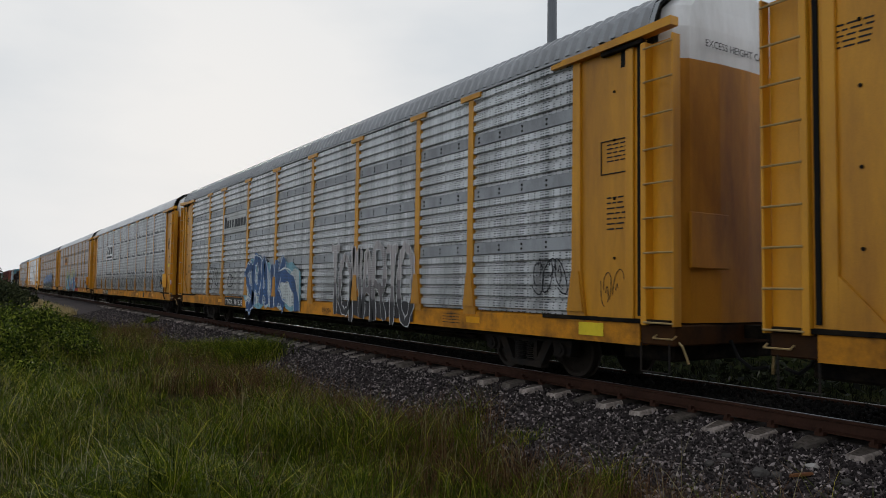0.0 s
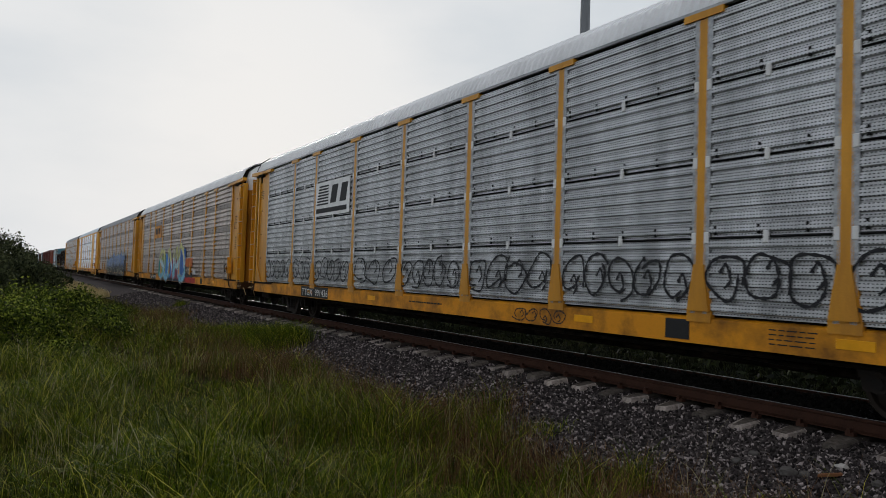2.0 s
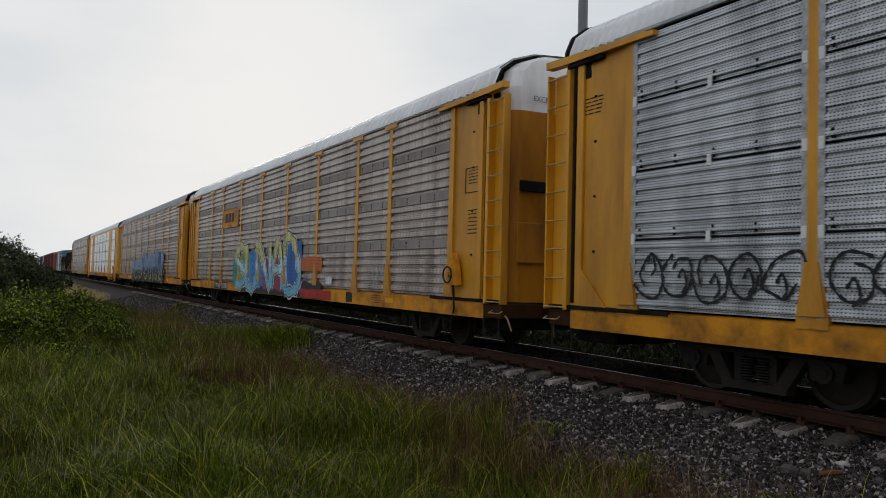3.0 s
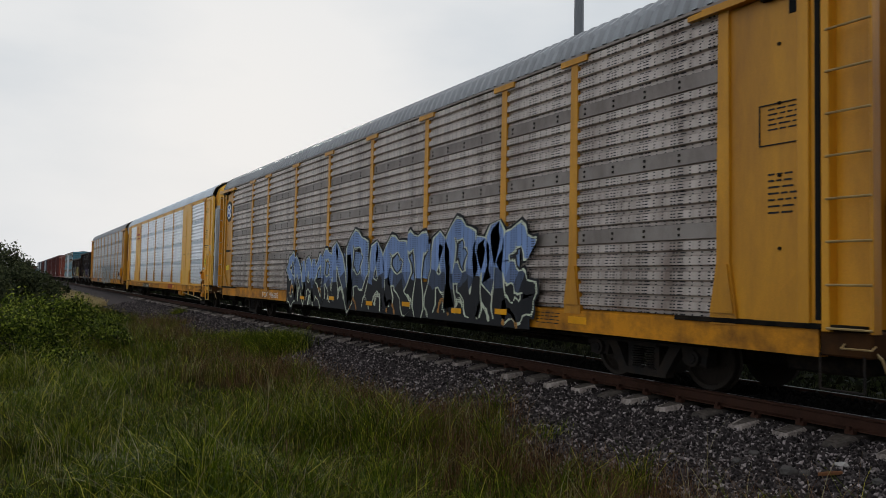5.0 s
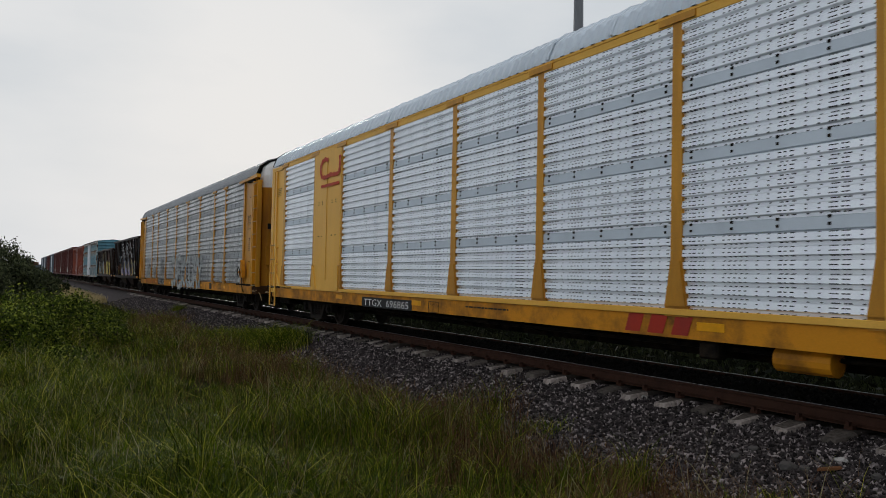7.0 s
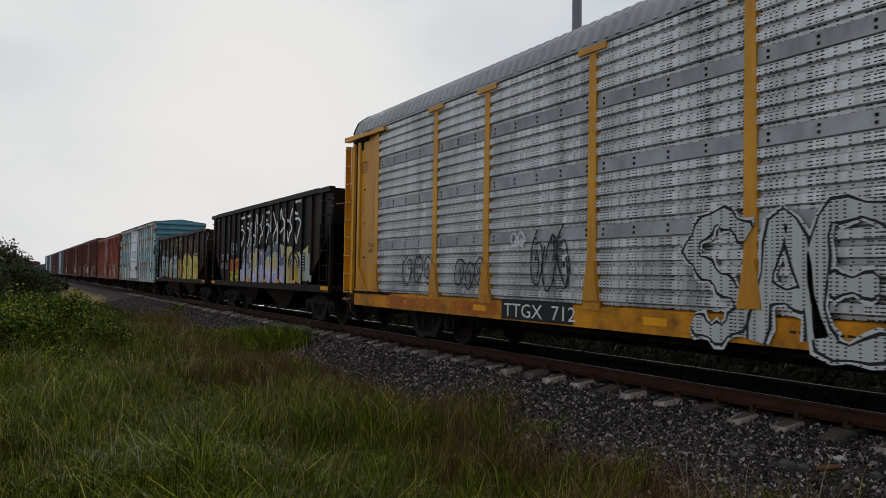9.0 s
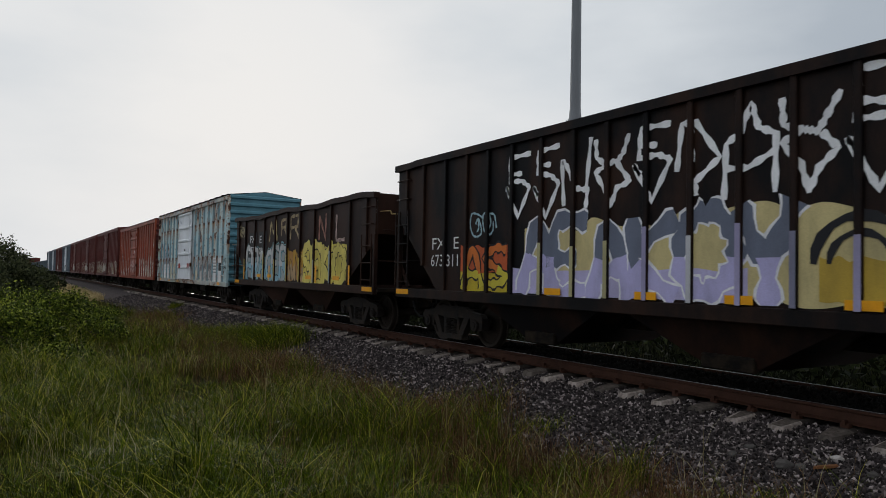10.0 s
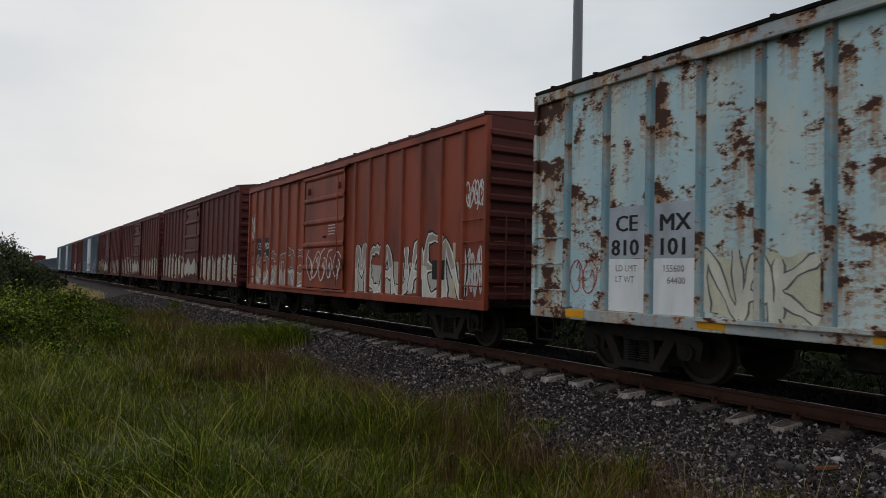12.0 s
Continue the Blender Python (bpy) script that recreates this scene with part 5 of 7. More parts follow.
# car with grey sheets
cloud(rack_a, -4.3, 0.75, 0.70, 2.32, (0.22, 0.44, 0.52), G + 0.004, 2, False, 0.30)
cloud(rack_a, -4.1, 0.6, 0.72, 2.15, (0.62, 0.66, 0.64), G + 0.002, 3, False, 0.30)
piece(rack_a, "SPAIK", -4.05, -0.5, 0.76, 2.12, [(0.35, (0.045, 0.10, 0.24)), (0.6, (0.07, 0.16, 0.36)), (1.5, (0.05, 0.11, 0.25))], (0.80, 0.84, 0.84), G - 0.002, 0.34, 0.045, (0.09, 0.20, 0.42), 3, "blue and white bubble graffiti", True, 0.07)
bm = bmesh.new()
for r, wd, c in ((0.95, 0.42, 0), (0.72, 0.05, 1), (1.17, 0.06, 1)):
    ribbon(bm, [(-0.45 + r * math.cos(k * math.pi / 16), 0.74 + 1.05 * r * math.sin(k * math.pi / 16)) for k in range(11)], wd, G - 0.008 - 0.002 * c, c)
part("graffiti", bm, [paint((0.06, 0.13, 0.30), True), paint((0.78, 0.82, 0.82), True)], rack_a, "blue arch with white outlines")
cloud(rack_a, 3.1, 6.9, 0.70, 1.22, (0.045, 0.042, 0.045), G + 0.001, 6, False, 0.4)
piece(rack_a, "TOMARTO", 2.75, 6.9, 0.72, 2.3, [(0.30, (0.05, 0.048, 0.05)), (0.55, (0.20, 0.18, 0.18)), (1.5, (0.46, 0.42, 0.41))], (0.76, 0.76, 0.75), G, 0.20, 0.030, None, 5, "black and white outline graffiti with pale pink")
scribble(rack_a, -8.6, -7.4, 1.2, 2.2, 2, K, G, 8, 0.05, "black graffiti tag")
scribble(rack_a, -6.2, -5.55, 1.3, 1.95, 1, K, G, 9, 0.05)
scribble(rack_a, 10.7, 11.5, 1.3, 2.0, 3, K, G, 10, 0.03, "black graffiti tag")
scribble(rack_a, 12.2, 12.6, 1.15, 1.8, 2, (0.10, 0.06, 0.02), SIDE + 0.02, 11, 0.02)
smooth_me = extrude_x(bmesh.new(), [(SIDE + 0.02, 3.28), (SIDE - 0.014, 3.30), (SIDE - 0.014, 3.40), (SIDE - 0.004, 3.42), (SIDE - 0.014, 3.44), (SIDE - 0.014, 3.86), (SIDE - 0.004, 3.88), (SIDE - 0.014, 3.90), (SIDE - 0.014, 4.0), (SIDE + 0.02, 4.02)], -6.90, -4.28)
part("smooth_panel", smooth_me, mat("pale_smooth_sheet", (0.52, 0.52, 0.50), 0.5, 0.2, 0.1, 1.2, (0.3, 0.29, 0.27), 0.6, 3.0), rack_a, "plain pale sheet with a dark painted emblem")
for k, (w, h) in enumerate(((0.24, 0.40), (0.21, 0.27), (0.15, 0.27), (0.15, 0.27), (0.23, 0.27), (0.34, 0.27), (0.22, 0.27), (0.23, 0.27))):
    xa = -6.80 + 0.30 * k + (0.1 if k > 5 else 0.0)
    bm = prism_y(bmesh.new(), [(xa, 3.50), (xa + w, 3.50), (xa + w + 0.04, 3.50 + h), (xa + 0.04, 3.50 + h)], SIDE - 0.022, SIDE - 0.016)
    part("emblem_block", bm, paint((0.05, 0.05, 0.052)), rack_a, "dark slanted emblem block")
plate(rack_a, -6.5, "TTGX 981638", 0.19)
part("warning_sign", bbox(11.76, 12.26, SIDE - 0.012, SIDE - 0.003, 0.78, 0.97, 0.003), YSIGN, rack_a)
lettering("car_class", "BSH22A", 0.12, 2.2, SIDE - 0.006, 0.78, INK, rack_a)
# first car: only its tail end is seen
part("yellow_sign", bbox(-12.1, -11.75, SIDE + 0.015, SIDE + 0.028, 3.55, 4.25, 0.004), ORANGE, rack_p, "orange notice board with small writing")
bars("notice", -12.05, SIDE + 0.012, 4.15, 0.26, 4, INK, rack_p, 0.13, 0.06, 13)
scribble(rack_p, -12.0, -11.2, 1.2, 2.6, 3, K, SIDE + 0.01, 14, 0.05, "black graffiti tag")
# finely ribbed car
for a, b, n, sd in ((8.9, 11.6, 4, 1), (7.1, 8.8, 3, 2), (4.3, 6.9, 5, 3), (1.5, 4.0, 4, 4), (-1.3, 1.2, 5, 5), (-4.0, -1.5, 3, 6), (-6.8, -4.3, 5, 7), (-8.7, -7.1, 3, 8), (-11.5, -9.0, 5, 9)):
    scribble(rack_n, a, b, 1.16, 1.92, n, K, G, 20 + sd, 0.05, "black looping graffiti tag")
part("emblem_board", bbox(-6.93, -4.42, SIDE - 0.028, SIDE - 0.018, 3.08, 4.06, 0.004), WHITE, rack_n, "white board with a black striped emblem")
bm = bmesh.new()
for k in range(7):
    z = 3.40 + 0.085 * k
    prism_y(bm, [(-6.84 + 0.03 * k, z), (-5.95 + 0.0 * k, z), (-5.92 + 0.0 * k, z + 0.045), (-6.82 + 0.03 * k, z + 0.045)], SIDE - 0.034, SIDE - 0.029)
part("emblem_stripes", bm, INK, rack_n)
for x in (-5.78, -5.10):
    part("emblem_block", prism_y(bmesh.new(), [(x, 3.42), (x + 0.42, 3.42), (x + 0.56, 3.92), (x + 0.14, 3.92)], SIDE - 0.034, SIDE - 0.029), INK, rack_n)
part("emblem_bar", bbox(-6.84, -4.6, SIDE - 0.034, SIDE - 0.029, 3.17, 3.30, 0.002), INK, rack_n)
plate(rack_n, -7.85, "TTGX 991436", 0.20)
scribble(rack_n, 3.0, 4.4, 0.72, 1.0, 4, (0.05, 0.03, 0.02), SIDE - 0.006, 33, 0.03)
part("warning_sign", bbox(12.2, 12.55, SIDE + 0.012, SIDE + 0.026, 2.25, 2.42, 0.003), YSIGN, rack_n)
bm = bmesh.new()
for k in range(12):
    t0, t1 = k * math.pi / 6, (k + 1) * math.pi / 6
    ribbon(bm, [(13.30 + 0.13 * math.cos(t0), 1.55 + 0.13 * math.sin(t0)), (13.30 + 0.13 * math.cos(t1), 1.55 + 0.13 * math.sin(t1))], 0.04, SIDE - 0.072)
ribbon(bm, [(13.21, 1.64), (13.39, 1.46)], 0.035, SIDE - 0.073)
part("round_sign_ring", bm, paint((0.55, 0.03, 0.02)), rack_n, "red prohibition ring")
part("round_sign", prism_y(bmesh.new(), [(13.30 + 0.13 * math.cos(k * math.pi / 10), 1.55 + 0.13 * math.sin(k * math.pi / 10)) for k in range(20)], SIDE - 0.068, SIDE - 0.060), WHITE, rack_n)
# brown-stained car with the multicoloured piece
cloud(rack_c, -4.2, 4.7, 0.72, 1.25, (0.03, 0.03, 0.035), G + 0.003, 41, True)
for a, b, z0, z1, col in ((-4.9, -4.0, 0.9, 2.0, (0.02, 0.30, 0.28)), (-4.0, -2.6, 0.8, 2.3, (0.25, 0.36, 0.06)), (-2.7, -0.9, 0.85, 2.3, (0.04, 0.22, 0.60)), (-0.9, 1.2, 0.8, 2.1, (0.30, 0.06, 0.10)),
                          (1.2, 3.0, 0.8, 2.6, (0.03, 0.14, 0.45)), (3.0, 4.7, 1.5, 2.0, (0.55, 0.14, 0.03)), (3.0, 5.4, 0.72, 1.02, (0.45, 0.03, 0.02))):
    cloud(rack_c, a, b, z0, z1, col, G, 42 + int(a * 10))
piece(rack_c, "SUNAD", -4.6, 2.9, 0.95, 2.5, [(0.35, (0.20, 0.50, 0.65)), (0.6, (0.50, 0.72, 0.80)), (1.5, (0.62, 0.60, 0.25))], K, G - 0.004, 0.34, 0.05, Wt, 44, "multicoloured graffiti lettering")
cloud(rack_c, 5.0, 5.5, 1.15, 1.4, Wt, G - 0.006, 46)
scribble(rack_c, 8.1, 8.9, 1.2, 1.9, 3, (0.5, 0.5, 0.5), G, 47, 0.03)
part("emblem_patch", bbox(-7.05, -4.45, SIDE - 0.026, SIDE - 0.016, 3.25, 4.0, 0.004), ORANGE, rack_c, "faded orange emblem patch")
for k in range(3):
    part("emblem_block", bbox(-6.5 + 0.5 * k, -6.12 + 0.5 * k, SIDE - 0.031, SIDE - 0.027, 3.48, 3.85, 0.002), INK, rack_c)
plate(rack_c, -8.0, "TTGX 160752", 0.2)
# brown-grey car with the long blue piece
GB = SIDE - 0.074
cloud(rack_b, -4.6, 7.9, 0.66, 1.55, (0.016, 0.016, 0.018), GB + 0.003, 51, True, 0.16)
cloud(rack_b, -4.3, -0.4, 1.45, 1.95, BLUE, GB + 0.002, 52)
cloud(rack_b, -0.2, 3.9, 1.42, 2.22, BLUE, GB + 0.002, 53)
cloud(rack_b, 3.8, 7.6, 1.42, 2.30, BLUE, GB + 0.002, 54)
T3 = [(0.40, (0.014, 0.014, 0.017)), (0.48, (0.06, 0.08, 0.13)), (0.56, (0.14, 0.20, 0.36)), (1.5, (0.22, 0.33, 0.60))]
piece(rack_b, "SNAKR", -4.5, -0.8, 0.80, 1.98, T3, CREAM, GB - 0.002, 0.30, 0.06, K, 55, "long blue, black and cream graffiti lettering")
piece(rack_b, "NPAR", -0.7, 3.6, 0.82, 2.18, T3, CREAM, GB - 0.002, 0.44, 0.06, K, 56, "", True, 0.09)
piece(rack_b, "TARMS", 3.5, 8.0, 0.84, 2.28, T3, CREAM, GB - 0.002, 0.44, 0.06, K, 57, "", True, 0.09)
rnd_b = random.Random(59)
for k in range(16):
    xa, za = -4.2 + 0.75 * k + rnd_b.uniform(-0.1, 0.1), rnd_b.uniform(0.72, 1.0)
    bm = bmesh.new()
    ribbon(bm, smooth([(xa, za - 0.05), (xa + 0.12, za + 0.22), (xa + 0.32, za + 0.12), (xa + 0.42, za - 0.08)], 6), rnd_b.uniform(0.05, 0.13), GB - 0.006)
    part("paint_swirl", bm, paint(CREAM if k % 3 else (0.42, 0.20, 0.05), True), rack_b)
for k, x in enumerate((-3.3, -1.0, 1.4, 3.3, 5.4, 6.9)):
    part("reflector", bbox(x, x + 0.36, GB - 0.016, GB - 0.009, 0.82 + 0.05 * (k % 2), 0.92 + 0.05 * (k % 2), 0.002), REFL, rack_b)
plate(rack_b, -7.4, "TGX 986605", 0.19, False)
disc = [(-12.28 + 0.42 * math.cos(k * math.pi / 14), 4.12 + 0.42 * math.sin(k * math.pi / 14)) for k in range(28)]
part("round_emblem", prism_y(bmesh.new(), disc, SIDE + 0.012, SIDE + 0.026), INK, rack_b, "round black, white and blue emblem")
for r, m_, yy in ((0.30, WHITE, 0.008), (0.24, paint((0.05, 0.12, 0.40)), 0.004)):
    part("emblem_disc", prism_y(bmesh.new(), [(-12.28 + r * math.cos(k * math.pi / 12), 4.12 + r * math.sin(k * math.pi / 12)) for k in range(24)], SIDE + yy, SIDE + 0.014), m_, rack_b)
for a in (0.35, -0.45):
    bm = bmesh.new()
    ribbon(bm, [(-12.55, 4.12 - a * 0.5), (-12.0, 4.12 + a * 0.5)], 0.09, SIDE + 0.002)
    part("emblem_stripe", bm, WHITE, rack_b)
bars("car_number", -12.7, SIDE + 0.02, 2.55, 0.75, 1, INK, rack_b, 0.1, 0.13, 58)
part("warning_sign", bbox(-12.55, -12.05, SIDE + 0.012, SIDE + 0.026, 1.72, 1.92, 0.003), YSIGN, rack_b)
# galvanised car
part("number_board", bbox(-5.71, -3.08, SIDE - 0.008, SIDE - 0.002, 0.685, 0.925, 0.002), INK, rack_s)
lettering("car_number", "TTGX  696865", 0.17, -5.58, SIDE - 0.013, 0.72, WINK, rack_s, "white stencilled car number", 1.62)
part("plate_frame", rods([(-2.34, SIDE - 0.004, 0.71), (-1.94, SIDE - 0.004, 0.71), (-1.94, SIDE - 0.004, 0.93), (-2.34, SIDE - 0.004, 0.93), (-2.34, SIDE - 0.004, 0.71)], 0.006), INK, rack_s)
lettering("stencil_words", "PLATE", 0.05, -2.27, SIDE - 0.005, 0.845, INK, rack_s)
lettering("stencil_words", "J", 0.08, -2.17, SIDE - 0.005, 0.735, INK, rack_s)
for k in range(3):
    part("emblem_block", prism_y(bmesh.new(), [(3.34 + 0.42 * k, 0.74), (3.62 + 0.42 * k, 0.74), (3.70 + 0.42 * k, 0.99), (3.42 + 0.42 * k, 0.99)], SIDE - 0.008, SIDE - 0.003), paint((0.40, 0.035, 0.018)), rack_s, "red painted emblem block")
# brake cylinder and valve under the sill
part("brake_cylinder", rod(bmesh.new(), (5.6, SIDE + 0.25, 0.56), (6.3, SIDE + 0.25, 0.56), 0.15, 14), ORANGE, rack_s, "yellow brake cylinder under the sill")
part("valve_body", bbox(4.55, 4.85, SIDE + 0.08, SIDE + 0.3, 0.46, 0.69, 0.03), UNDER, rack_s)
for k in range(3):
    part("hanger_bracket", bbox(7.2 + 1.3 * k, 7.27 + 1.3 * k, SIDE + 0.01, SIDE + 0.05, 0.50, 0.72, 0.008), YEL2, rack_s)
RC = paint((0.55, 0.07, 0.03))
bm = bmesh.new()
ribbon(bm, smooth([(-8.05, 4.66), (-8.30, 4.72), (-8.56, 4.62), (-8.62, 4.42), (-8.50, 4.24), (-8.20, 4.20), (-7.90, 4.24), (-7.55, 4.22), (-7.30, 4.24), (-7.22, 4.45), (-7.22, 4.70)], 5), 0.15, SIDE - 0.056)
part("emblem_mark", bm, RC, rack_s, "red looped emblem on the yellow panel")
part("emblem_bar", bbox(-8.55, -7.25, SIDE - 0.058, SIDE - 0.052, 3.92, 4.0, 0.001), RC, rack_s)
lettering("chalk_mark", "BI", 0.25, 12.85, SIDE - 0.006, 2.60, WINK, rack_s)
sign = part("warning_sign", bbox(11.88, 12.44, SIDE + 0.012, SIDE + 0.026, 1.98, 2.26, 0.003), YSIGN, rack_s, "yellow sign with black words")
lettering("sign_words", "THIS CAR", 0.075, 11.98, SIDE + 0.008, 2.14, INK, sign)
lettering("sign_words", "EXCESS HEIGHT", 0.075, 11.90, SIDE + 0.008, 2.02, INK, sign, narrow=0.72)
bars("notice", 12.78, SIDE + 0.022, 1.45, 0.25, 2, INK, rack_s, 0.05, 0.02, 24)
for y0, z, w, h, m_ in ((-0.98, 1.45, 0.16, 0.16, REFL), (-0.98, 1.18, 0.20, 0.22, WHITE), (-0.80, 1.72, 0.05, 0.22, BLACK), (-0.30, 1.55, 0.05, 0.5, BLACK), (-0.45, 1.62, 0.35, 0.05, BLACK), (-0.28, 2.05, 0.09, 0.12, BLACK)):
    part("door_sticker" if m_ is not BLACK else "lock_rod", bbox(HALF - 0.10, HALF + 0.02, y0, y0 + w, z, z + h, 0.004), m_, rack_s)
for z in (1.3, 2.35, 3.4):
    part("hinge_plate", bbox(HALF - 0.40, HALF - 0.28, -1.47, -1.40, z, z + 0.2, 0.01), GALVS, rack_s)
part("underline", bbox(11.75, 12.5, SIDE + 0.015, SIDE + 0.028, 2.84, 2.87, 0.002), INK, rack_s)
for y0, dz in ((-1.1, 0.5), (-0.6, 1.1)):
    part("door_seam", bbox(HALF - 0.06, HALF + 0.012, y0, y0 + 0.05, 1.05, 4.4, 0.006), GALVS, rack_s)
for k in range(9):
    part("door_notice", bbox(HALF - 0.02, HALF + 0.004, -0.45 + 0.03 * (k % 2), -0.1, 3.3 - 0.1 * k, 3.34 - 0.1 * k, 0.001), INK, rack_s)
part("door_post", bbox(HALF - 0.28, HALF - 0.16, -1.45, -1.30, 1.05, 4.45, 0.02), GALVS, rack_s, "galvanised corner post")
# last rack car
piece(rack_l, "SAEKCUAY", -2.3, 5.0, 0.78, 2.2, [(1.5, (0.50, 0.52, 0.50))], K, G, 0.26, 0.045, (0.58, 0.60, 0.60), 61, "grey-white graffiti lettering with black outlines")
for a, b, z1, sd in ((-10.2, -8.9, 2.0, 1), (-8.05, -7.0, 1.85, 2), (-5.6, -4.6, 2.3, 3)):
    scribble(rack_l, a, b, 1.2, z1, 3, K, G, 70 + sd, 0.045, "black graffiti tag")
scribble(rack_l, -11.1, -8.6, 0.74, 1.0, 9, (0.45, 0.10, 0.03), SIDE - 0.006, 75, 0.04, "red-orange graffiti scrawl")
scribble(rack_l, -8.2, -6.6, 0.74, 1.0, 6, (0.45, 0.10, 0.03), SIDE - 0.006, 76, 0.04)
scribble(rack_l, -6.2, -5.8, 1.95, 2.25, 2, Wt, G, 77, 0.05)
plate(rack_l, -6.4, "TTGX 712", 0.24)
lettering("car_number", "TINX", 0.10, -12.2, SIDE + 0.024, 2.15, INK, rack_l)
lettering("car_number", "4470", 0.10, -12.2, SIDE + 0.024, 2.0, INK, rack_l)
lettering("car_number", "TINX", 0.13, -12.2, SIDE + 0.024, 2.15, INK, rack_a)
lettering("car_number", "5160", 0.13, -12.2, SIDE + 0.024, 1.95, INK, rack_a)
part("yellow_strip", bbox(-13.06, -12.99, SIDE - 0.06, SIDE - 0.052, 1.0, 1.95, 0.002), REFL, rack_l)
for car in (rack_a, rack_p, rack_n, rack_c, rack_b, rack_l):
    cu = lettering("door_lettering", "EXCESS HEIGHT CAR", 0.105, -0.95, 0, 0, INK, car)
    cu.matrix_local = pose(HALF + 0.006, 0, 4.78, 0, 0, 90)
# black hopper
HS = SIDE + 0.054
e1 = 6.75
cloud(hop_1, -2.0, 5.0, 1.15, 2.42, (0.60, 0.50, 0.24), HS, 81, False, 0.22)
cloud(hop_1, -2.4, 2.4, 1.15, 1.62, (0.50, 0.46, 0.70), HS - 0.001, 82)
cloud(hop_1, 4.3, 5.3, 1.2, 2.1, (0.36, 0.40, 0.34), HS - 0.001, 83)
piece(hop_1, "AEAKOY", -2.1, 3.1, 1.20, 2.32, [(0.45, (0.47, 0.44, 0.70)), (1.5, (0.15, 0.17, 0.23))], (0.82, 0.82, 0.84), HS - 0.003, 0.34, 0.05, None, 84, "purple, grey and yellow graffiti lettering")
bm = bmesh.new()
for r, wd in ((0.52, 0.14), (0.34, 0.10)):
    ribbon(bm, [(3.75 + r * math.cos(k * math.pi / 10), 1.65 + r * math.sin(k * math.pi / 10)) for k in range(11)], wd, HS - 0.009)
part("graffiti", bm, paint(K), hop_1)
cloud(hop_1, 3.3, 4.2, 1.2, 1.75, (0.50, 0.34, 0.05), HS - 0.008, 85)
part("data_board", bbox(4.3, 4.75, HS - 0.010, HS - 0.004, 1.55, 2.1, 0.002), INK, hop_1)
bars("small_lettering", 4.33, HS - 0.014, 2.05, 0.38, 6, WINK, hop_1, 0.085, 0.04, 86)
piece(hop_1, "ssnysdays", -2.6, 4.35, 2.50, 3.62, [(1.5, (0.88, 0.88, 0.89))], (0.70, 0.70, 0.71), HS - 0.004, 0.10, 0.006, None, 87, "white angular graffiti letters", False, 0.045)
cloud(hop_1, -4.05, -2.5, 1.15, 1.55, (0.55, 0.42, 0.03), HS, 88)
cloud(hop_1, -4.05, -2.5, 1.5, 2.05, (0.50, 0.10, 0.03), HS - 0.001, 89)
piece(hop_1, "AS", -4.0, -2.5, 1.25, 2.05, [(0.4, (0.60, 0.50, 0.05)), (1.5, (0.60, 0.16, 0.03))], K, HS - 0.003, 0.18, 0.05, None, 90, "orange and yellow graffiti")
scribble(hop_1, -3.7, -2.9, 2.1, 2.7, 2, (0.35, 0.5, 0.55), HS - 0.003, 91, 0.05)
painted_ribs(hop_1, [e1 - r for r in H1_RIBS if -2.3 < e1 - r < 4.5], 1.15, 2.2, [(0.36, 0.33, 0.5), (0.42, 0.38, 0.2), (0.5, 0.5, 0.52), (0.2, 0.2, 0.28)], 92)
lettering("car_mark", "FX", 0.25, -5.20, HS - 0.004, 1.98, WINK, hop_1, narrow=1.35)
lettering("car_mark", "E", 0.25, -4.35, HS - 0.004, 1.98, WINK, hop_1, narrow=1.35)
lettering("car_number", "673 311", 0.25, -5.22, HS - 0.004, 1.63, WINK, hop_1)
for x in (-1.4, 0.6, 2.1, 3.6):
    part("reflector", bbox(x, x + 0.4, SIDE + 0.008, SIDE + 0.018, 1.16, 1.27, 0.002), REFL, hop_1)
# brown hopper
cloud(hop_2, -4.9, -0.2, 1.16, 2.15, (0.34, 0.36, 0.36), HS, 93)
cloud(hop_2, -0.2, 1.2, 1.16, 2.15, (0.40, 0.20, 0.05), HS - 0.001, 94)
cloud(hop_2, 1.1, 4.5, 1.16, 2.25, (0.62, 0.50, 0.10), HS - 0.001, 95)
piece(hop_2, "PRACER", -4.75, -0.2, 1.22, 2.15, [(0.5, (0.28, 0.48, 0.58)), (1.5, (0.50, 0.51, 0.50))], K, HS - 0.003, 0.25, 0.04, (0.20, 0.42, 0.46), 96, "pale blue and grey graffiti letters")
piece(hop_2, "WN", -0.2, 1.2, 1.22, 2.12, [(0.5, (0.45, 0.30, 0.16)), (1.5, (0.48, 0.26, 0.03))], K, HS - 0.003, 0.16, 0.04, None, 97)
piece(hop_2, "SEKO", 1.2, 4.4, 1.2, 2.2, [(1.5, (0.70, 0.58, 0.14))], K, HS - 0.003, 0.34, 0.04, None, 98, "yellow graffiti letters with black outlines")
for wd, a, b, z0, z1, c in (("M", -2.1, -1.2, 2.5, 3.2, (0.50, 0.40, 0.20)), ("R", -0.85, -0.25, 2.65, 3.18, (0.34, 0.26, 0.15)), ("R", 0.03, 0.92, 2.5, 3.25, (0.46, 0.36, 0.20)), ("N", 2.5, 3.05, 2.4, 3.15, (0.36, 0.18, 0.14)), ("L", 3.75, 4.4, 2.35, 3.1, (0.50, 0.36, 0.32))):
    piece(hop_2, wd, a, b, z0, z1, [(1.5, c)], (0.05, 0.03, 0.02), HS - 0.003, 0.13, 0.0, None, 99, "faded cream painted letter", False, 0.03, True)
